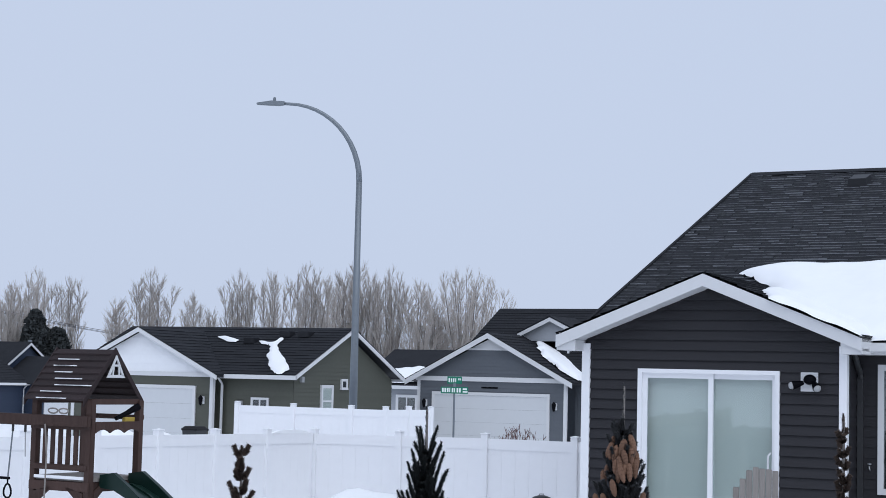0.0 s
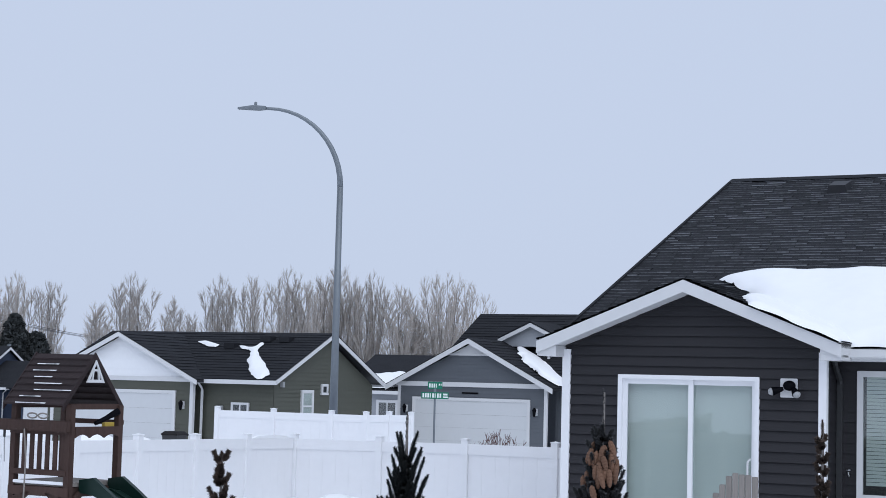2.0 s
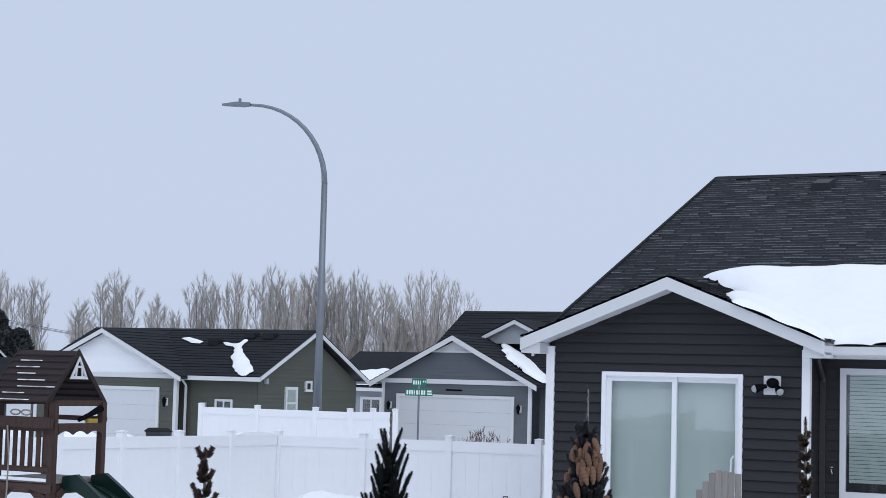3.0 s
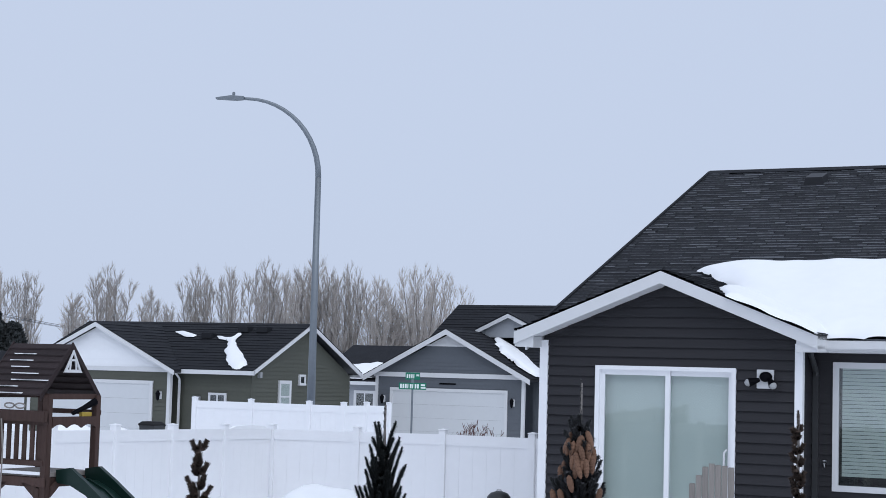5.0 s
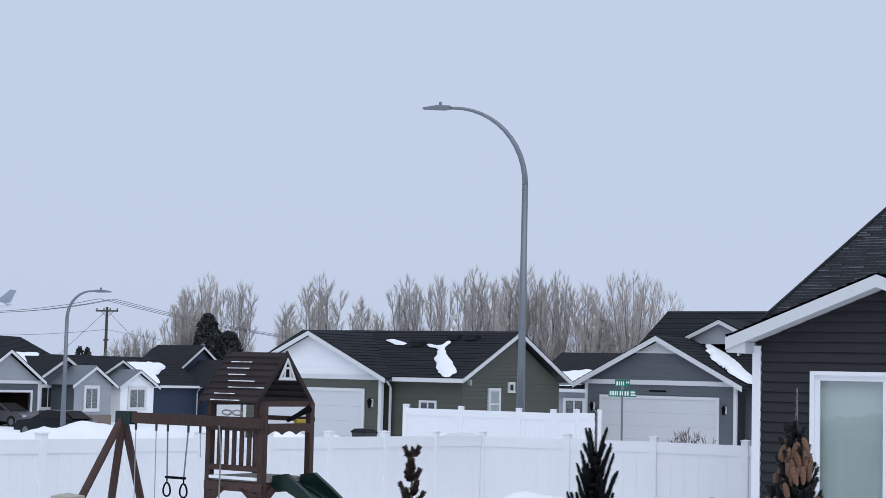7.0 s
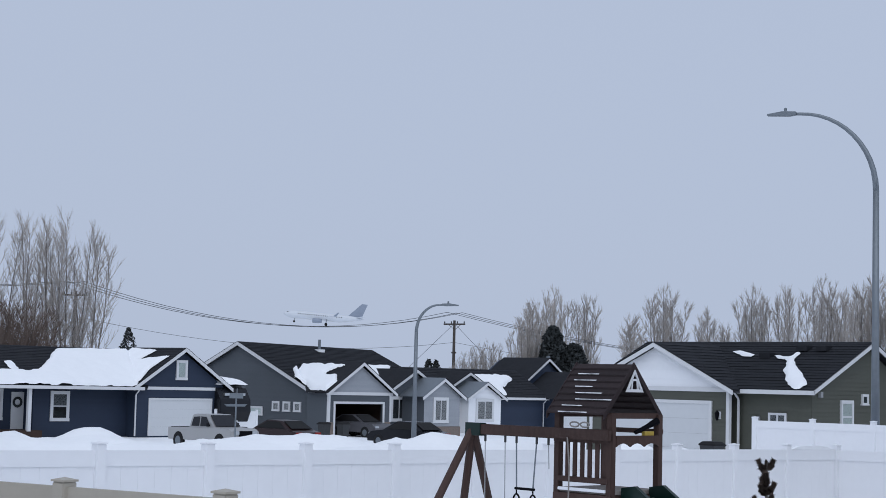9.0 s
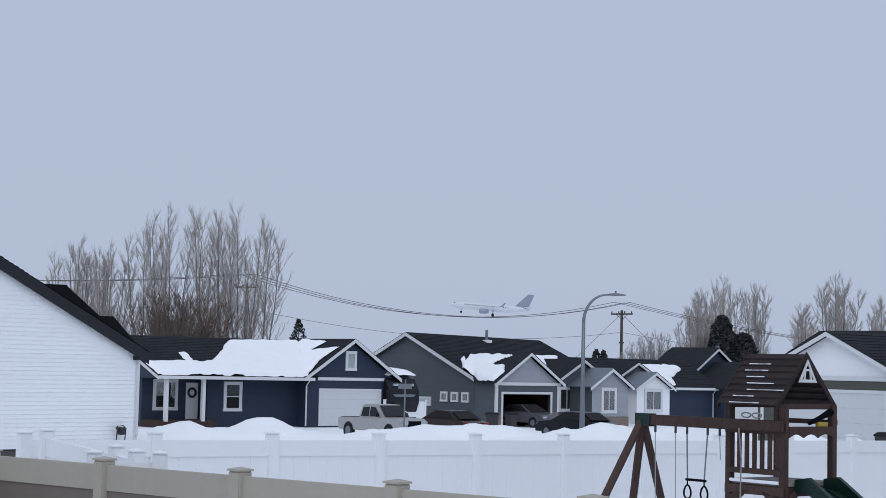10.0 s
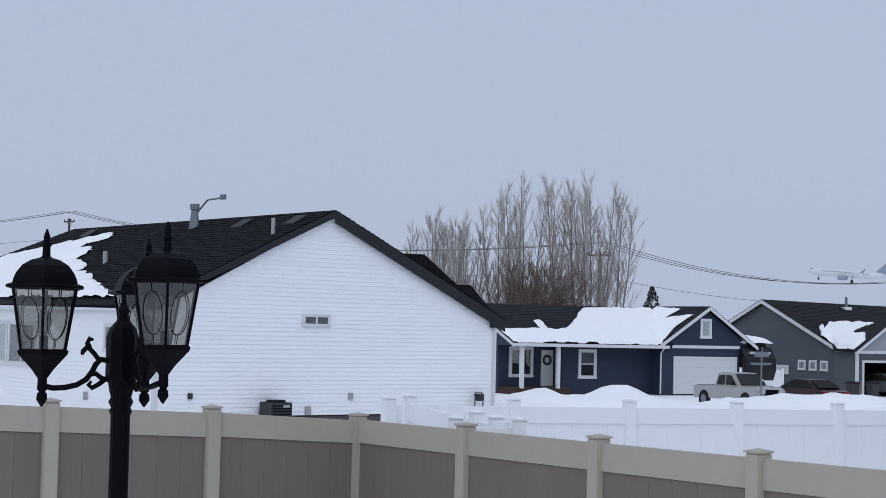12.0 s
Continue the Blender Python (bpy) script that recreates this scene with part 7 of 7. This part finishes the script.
def pickup(m, label):
    t = thing("pickup_truck", m, label, "pickup truck", "parked vehicles")
    shell("body", t, [(-2.9, 0.45), (-2.9, 1.1), (-1.0, 1.14), (0.9, 1.14), (1.3, 1.2), (2.55, 1.16), (2.85, 1.0), (2.9, 0.45)], 1.0, SILVER)
    shell("cab", t, [(-1.0, 1.12), (-0.85, 1.8), (-0.5, 1.88), (0.55, 1.86), (1.35, 1.18), (1.3, 1.12)], 0.95, SILVER, 0.0, 0.14)
    part("bed_floor", boxm(-2.8, -0.85, 1.08, -1.1, 0.85, 1.13), RUBBER, t, "dark open load bed")
    for s in (-1, 1):
        for pts in ([(-0.78, 1.22), (-0.68, 1.7), (-0.12, 1.74), (-0.08, 1.22)], [(0.02, 1.22), (0.0, 1.74), (0.45, 1.72), (0.95, 1.24)]):
            part("side_window", prismm([(x, s * (0.965 - 0.14 * (z - 1.12) / 0.76), z) for x, z in pts], (0, s * 0.012, 0)), BLACK_PAINT, t, "dark side glass")
        part("headlight", boxm(2.78, s * 0.62 - 0.18, 0.85, 2.93, s * 0.62 + 0.18, 1.05, bevel=0.02), CHROME, t)
        part("tail_light", boxm(-2.93, s * 0.88 - 0.08, 0.75, -2.85, s * 0.88 + 0.08, 1.08), RED_PLASTIC, t)
        part("mirror", boxm(0.75, s * 1.05 - 0.1, 1.22, 0.87, s * 1.05 + 0.1, 1.42, bevel=0.02), BLACK_PAINT, t)
        for x in (-1.9, 1.85):
            part("wheel_arch", tubem([(x, s * 0.93, 0.42), (x, s * 1.005, 0.42)], 0.47, 16), RUBBER, t)
    part("windscreen", prismm([(0.66, -0.72, 1.8), (0.66, 0.72, 1.8), (1.33, 0.84, 1.24), (1.33, -0.84, 1.24)], (0.02, 0, 0.03)), BLACK_PAINT, t, "dark windscreen")
    part("grille", boxm(2.86, -0.45, 0.7, 2.93, 0.45, 1.05, bevel=0.01), IRON, t, "black grille")
    part("bumper", boxm(2.8, -0.98, 0.42, 3.0, 0.98, 0.66, bevel=0.04), CHROME, t)
    wheel_set(t, (-1.9, 1.85), 1.02, 0.4)
    return t


def sedan(m, label, paint, snowy=False):
    t = thing("car", m, label, "car", "parked vehicles")
    shell("body", t, [(-2.3, 0.35), (-2.35, 0.85), (-1.6, 1.0), (0.9, 0.98), (2.0, 0.86), (2.3, 0.65), (2.3, 0.32)], 0.9, paint)
    shell("cabin", t, [(-1.85, 0.96), (-1.0, 1.42), (0.1, 1.45), (1.15, 0.95)], 0.84, paint, 0.0, 0.17)
    for s in (-1, 1):
        part("side_window", prismm([(x, s * (0.848 - 0.17 * (z - 0.95) / 0.5), z) for x, z in [(-1.45, 1.02), (-0.9, 1.37), (0.05, 1.39), (0.85, 1.02)]], (0, s * 0.012, 0)), RUBBER, t, "dark side glass")
        part("tail_light", boxm(-2.4, s * 0.66 - 0.2, 0.72, -2.3, s * 0.66 + 0.2, 0.86, bevel=0.02), RED_PLASTIC, t)
        part("headlight", boxm(2.05, s * 0.66 - 0.18, 0.62, 2.28, s * 0.66 + 0.18, 0.76, bevel=0.02), CHROME, t)
        for x in (-1.4, 1.4):
            part("wheel_arch", tubem([(x, s * 0.84, 0.33), (x, s * 0.905, 0.33)], 0.38, 16), RUBBER, t)
    part("rear_window", prismm([(-1.82, -0.7, 1.02), (-1.82, 0.7, 1.02), (-1.1, 0.6, 1.4), (-1.1, -0.6, 1.4)], (-0.02, 0, 0.02)), RUBBER, t, "dark rear glass")
    part("windscreen", prismm([(1.08, -0.72, 1.0), (1.08, 0.72, 1.0), (0.2, 0.6, 1.42), (0.2, -0.6, 1.42)], (0.02, 0, 0.02)), RUBBER, t, "dark windscreen")
    part("bumper", boxm(-2.42, -0.85, 0.36, -2.28, 0.85, 0.58, bevel=0.04), paint, t)
    part("plate", boxm(-2.44, -0.22, 0.6, -2.42, 0.22, 0.7), PALE_PLASTIC, t, "plain pale plate")
    wheel_set(t, (-1.4, 1.4), 0.9, 0.33)
    if snowy:
        bm = bmesh.new()
        bmesh.ops.create_uvsphere(bm, u_segments=16, v_segments=8, radius=1.0, matrix=Matrix.Translation((-0.4, 0, 1.43)) @ Matrix.Diagonal((0.9, 0.62, 0.13, 1)))
        part("roof_snow", bm, SNOW, t, "cap of snow", smooth=True)
    return t


pickup(place(-36.25, 77.6, 26, -0.9) @ Matrix.Diagonal((0.86, 0.9, 0.92, 1)), "silver pickup truck parked behind snow banks")
sedan(place(-35.1, 83.2, 26 + 180, -0.95), "dark maroon sedan parked on a driveway", mat("dark_maroon_car_paint", (0.03, 0.017, 0.018), 0.3, 0.1))
sedan(place(-29.6, 88.3, 26 + 180, -0.95), "black sedan parked before an open garage", BLACK_PAINT)
sedan(place(-37.6, 102.4, 26, -0.95), "dark grey car inside an open garage", mat("grey_car_paint", (0.10, 0.10, 0.11), 0.3, 0.1))


def camper(m):
    t = thing("camper_trailer", m, "black camper trailer with deep snow on its roof", "camper trailer")
    shell("body", t, [(-7.0, 0.5), (-7.0, 3.15), (-0.6, 3.15), (0.1, 2.9), (0.55, 2.2), (0.6, 1.5), (0.35, 0.9), (-0.3, 0.5)], 1.2, BLACK_PAINT)
    part("stripe", prismm([(0.565, -0.9, 1.95), (0.565, 0.9, 1.95), (0.58, 0.7, 1.8), (0.58, -0.7, 1.8)], (0.03, 0, 0)), STEEL, t, "grey swoosh stripe")
    part("bar", boxm(0.1, -0.8, 2.45, 0.5, 0.8, 2.6), CHROME, t, "pale lettering bar")
    part("side_window", boxm(-2.4, -1.22, 1.6, -1.2, -1.2, 2.2), RUBBER, t)
    part("hitch", boxm(0.3, -0.12, 0.45, 1.6, 0.12, 0.6), IRON, t)
    wheel_set(t, (-4.2, -3.3), 1.2, 0.36)
    bm = bmesh.new()
    bmesh.ops.create_grid(bm, x_segments=26, y_segments=10, size=1.0)
    for v in bm.verts:
        e = (1 - v.co.x ** 6) * (1 - v.co.y ** 4)
        v.co = (v.co.x * 3.6 - 3.4, v.co.y * 1.25, 3.12 + 0.5 * e ** 0.5 + 0.1 * noise.noise(v.co * 2))
    part("snow_cap", bm, SNOW, t, "thick cap of snow", smooth=True)
    return t


camper(place(-43.3, 94.9, 26, -0.9))
fence_run(place(-43.6, 93.6, -64, -1.0), [(0.0, 1.75), (1.6, 1.75), (3.2, 1.72)], "white vinyl fence section between houses", VINYL, VINYL, "x", "white fences", base=-0.2)


def wheelie_bin(m, label):
    t = thing("wheeled_bin", m, label, "wheeled bin", "wheeled bins")
    bm = bmesh.new()
    lathe(bm, [(0.3, 0.05), (0.38, 1.0), (0.4, 1.02)], 4, turn=math.pi / 4)
    part("tub", bm, GREY_METAL, t)
    bm = bmesh.new()
    lathe(bm, [(0.42, 1.02), (0.42, 1.06), (0.3, 1.14)], 4, turn=math.pi / 4)
    part("lid", bm, RUBBER, t)
    part("handle", tubem([(-0.25, 0.32, 1.0), (-0.25, 0.4, 1.03), (0.25, 0.4, 1.03), (0.25, 0.32, 1.0)], 0.02, 6), RUBBER, t)
    for s in (-1, 1):
        part("wheel", tubem([(s * 0.26, 0.25, 0.12), (s * 0.32, 0.25, 0.12)], 0.12, 10), RUBBER, t)
    return t


wheelie_bin(place(-36.2, 92.6, -64, -0.95), "dark wheeled bin beside a garage")
wheelie_bin(place(-35.4, 93.6, -64, -0.95), "dark wheeled bin beside a garage")
wheelie_bin(place(-7.75, 52.4, 26, -0.08), "dark wheeled bin beside a snow mound")
wheelie_bin(place(-1.5, 55.5, 26, 0.02), "dark wheeled bin standing by a white fence")
wheelie_bin(place(-0.85, 55.3, 26, 0.02), "dark wheeled bin standing by a white fence")


# ---- small things in the near yard ----
def adirondack():
    m = place(3.63, 19.9, 15)
    t = thing("garden_chair", m, "weathered grey wooden chair with slatted fan back", "chair")
    rnd = random.Random(4)
    for k in range(7):
        x = -0.24 + k * 0.075
        top = 1.80 - 0.012 * k + rnd.uniform(-0.01, 0.01) if k > 2 else 1.52 + 0.10 * k
        bm = boxm(x - 0.035, -0.012, 0.5, x + 0.035, 0.012, top, bevel=0.005)
        part("back_slat", bm, GREY_WOOD, t)
    for s in (-0.3, 0.28):
        part("leg", boxm(s - 0.03, -0.6, -0.2, s + 0.03, -0.5, 0.85), GREY_WOOD, t)
        part("arm", boxm(s - 0.06, -0.65, 0.85, s + 0.06, 0.05, 0.88), GREY_WOOD, t)
        part("leg", boxm(s - 0.03, 0.0, -0.2, s + 0.03, 0.1, 0.9), GREY_WOOD, t)
    part("seat", boxm(-0.28, -0.55, 0.55, 0.27, 0.0, 0.6), GREY_WOOD, t)
    part("back_rail", boxm(-0.28, 0.012, 1.1, 0.27, 0.04, 1.2), GREY_WOOD, t)
    return t


adirondack()
t = thing("kettle_grill", place(1.41, 24.93, 0, 0.38) @ Matrix.Diagonal((0.62, 0.62, 0.62, 1)), "dark domed kettle grill standing in snow", "grill")
bm = bmesh.new()
lathe(bm, [(0.05, 0.6), (0.2, 0.66), (0.28, 0.8), (0.29, 0.86), (0.27, 0.94), (0.2, 1.02), (0.08, 1.06), (0.01, 1.065)], 18)
part("bowl_and_lid", bm, GREY_METAL, t, smooth=True)
part("lid_handle", tubem([(-0.05, 0, 1.05), (-0.05, 0, 1.09), (0.05, 0, 1.09), (0.05, 0, 1.05)], 0.01, 6), IRON, t)
for a in (0, 120, 240):
    part("leg", tubem([(0.16 * math.cos(radians(a)), 0.16 * math.sin(radians(a)), 0.7), (0.27 * math.cos(radians(a)), 0.27 * math.sin(radians(a)), -0.7)], 0.012, 6), STEEL, t)


# ---- airliner on its approach, held where it hangs for most of its pass ----
def airliner():
    m = Matrix.LocRotScale((-234.0, 595.5, 25.9), Euler((0, radians(-4), math.atan2(-11, -28))), None)
    t = thing("airliner", m, "white twin-engine airliner low in the sky with wheels down", "airplane")
    # local x points to the nose
    prof = [(15.2, 0.1), (14.6, 0.75), (13.4, 1.2), (11.5, 1.5), (-6, 1.5), (-10, 1.15), (-13.5, 0.55), (-15.0, 0.2)]
    bm = bmesh.new()
    tube(bm, [(x, 0, 0.55 * max(0, (-x - 6) / 9)) for x, r in prof], [r for x, r in prof], 16)
    part("fuselage", bm, PLANE_PAINT, t, smooth=True)
    for s in (-1, 1):
        w = part("wing", prismm([(3.2, s * 1.2, -0.9), (-2.0, s * 1.2, -0.9), (-4.6, s * 12.6, 0.1), (-3.4, s * 12.9, 0.1)], (0, 0, 0.28)), PLANE_PAINT, t)
        part("winglet", prismm([(-3.4, s * 12.8, 0.2), (-4.6, s * 12.8, 0.2), (-5.6, s * 13.3, 1.7), (-5.0, s * 13.3, 1.7)], (0, s * 0.1, 0)), PLANE_DARK, w)
        e = part("engine", tubem([(4.2, s * 4.3, -1.6), (3.8, s * 4.3, -1.6), (1.8, s * 4.3, -1.55), (0.6, s * 4.3, -1.5)], [0.7, 0.82, 0.8, 0.5], 14), PLANE_DARK, t, smooth=True)
        part("tailplane", prismm([(-12.0, s * 0.4, 0.9), (-14.4, s * 0.4, 0.9), (-15.6, s * 4.8, 1.3), (-14.6, s * 4.9, 1.3)], (0, 0, 0.15)), PLANE_PAINT, t)
        g = part("main_gear", tubem([(-1.0, s * 2.2, -0.9), (-1.0, s * 2.2, -2.6)], 0.14, 6), STEEL, t)
        part("wheel", tubem([(-1.0, s * 1.8, -2.7), (-1.0, s * 2.6, -2.7)], 0.55, 12), RUBBER, g)
    part("fin", prismm([(-9.0, -0.12, 1.3), (-14.2, -0.12, 1.0), (-16.0, -0.12, 6.2), (-13.8, -0.12, 6.3)], (0, 0.24, 0)), PLANE_DARK, t, "dark blue-grey tail fin")
    g = part("nose_gear", tubem([(11.0, 0, -1.3), (11.0, 0, -2.5)], 0.12, 6), STEEL, t)
    part("wheel", tubem([(11.0, -0.3, -2.6), (11.0, 0.3, -2.6)], 0.42, 12), RUBBER, g)
    part("cockpit_window", boxm(13.2, -0.9, 0.55, 14.0, 0.9, 0.9, bevel=0.1), RUBBER, t)
    for k in range(20):
        for s in (-1, 1):
            part("cabin_window", boxm(9.5 - k * 0.85, s * 1.46 - 0.03, 0.25, 9.75 - k * 0.85, s * 1.46 + 0.03, 0.6), RUBBER, t)
    return t


airliner()


# ---- shingles of the big charcoal roof ----
def big_slope():
    m = place(3.55, 22.93, 28)
    EY, EZ, RY, RZ, X0, X1 = 0.2, 3.30, 8.5, 6.63, -2.2, 13.4
    sl = thing("roof_shingles", m, "dark charcoal asphalt shingles in overlapping rows", "roof", kind="structure")
    rnd = random.Random(77)
    e = Vector((0, RY - EY, RZ - EZ))
    up = e.normalized()
    nrm = Vector((0, -up.z, up.y))
    rows = round(e.length / 0.145)
    st = e.length / rows
    singles = 0
    verts, faces = [], []
    for i in range(rows):
        x = X0 - rnd.choice((0.0, 0.09, 0.16))
        base = Vector((0, EY, EZ)) + up * (st * i)
        while x < X1:
            w = rnd.choice((0.17, 0.24, 0.3, 0.34)) + rnd.uniform(-0.02, 0.02)
            a, b = max(x, X0), min(x + w - 0.006, X1)
            x += w
            if b - a < 0.03:
                continue
            h = rnd.choice((0.006, 0.010, 0.015, 0.022)) + rnd.uniform(0, 0.004)
            o = base
            drop = up * (0 if a < X0 + 0.01 else rnd.choice((0, 0, -0.01)))
            p = [Vector((a, 0, 0)) + o + drop + nrm * h, Vector((b, 0, 0)) + o + drop + nrm * h, Vector((b, 0, 0)) + o + up * st * 1.1 + nrm * 0.004, Vector((a, 0, 0)) + o + up * st * 1.1 + nrm * 0.004, Vector((a, 0, 0)) + o + drop, Vector((b, 0, 0)) + o + drop, Vector((a, 0, 0)) + o + up * st, Vector((b, 0, 0)) + o + up * st]
            f = [(0, 1, 2, 3), (0, 4, 5, 1), (0, 3, 6, 4), (1, 5, 7, 2)]
            if singles < 300 and 26 <= i <= 44 and -1.0 < a < 3.4:
                singles += 1
                one = raw_part("shingle", p, f, SHINGLE, sl)
                one.data.materials.append(SHINGLE_EDGE)
                one.data.polygons[1].material_index = one.data.polygons[2].material_index = 1
            else:
                k = len(verts)
                verts += p
                faces += [tuple(k + j for j in q) for q in f]
    ob = raw_part("shingle_rows", verts, faces, SHINGLE, sl)
    ob.data.materials.append(SHINGLE_EDGE)
    for k in range(1, len(faces), 4):
        ob.data.polygons[k].material_index = ob.data.polygons[k + 1].material_index = 1
    lo, hi = Vector((X0, EY, EZ)), Vector((X0, RY, RZ))
    part("drip_edge", prismm([lo + Vector((-0.03, 0, -0.05)), hi + Vector((-0.03, 0, -0.05)), hi + Vector((-0.03, 0, 0.035)), lo + Vector((-0.03, 0, 0.035))], (0.045, 0, 0)), SHINGLE, sl, "black metal drip edge")
    ob["kind"] = "stuff"


big_slope()
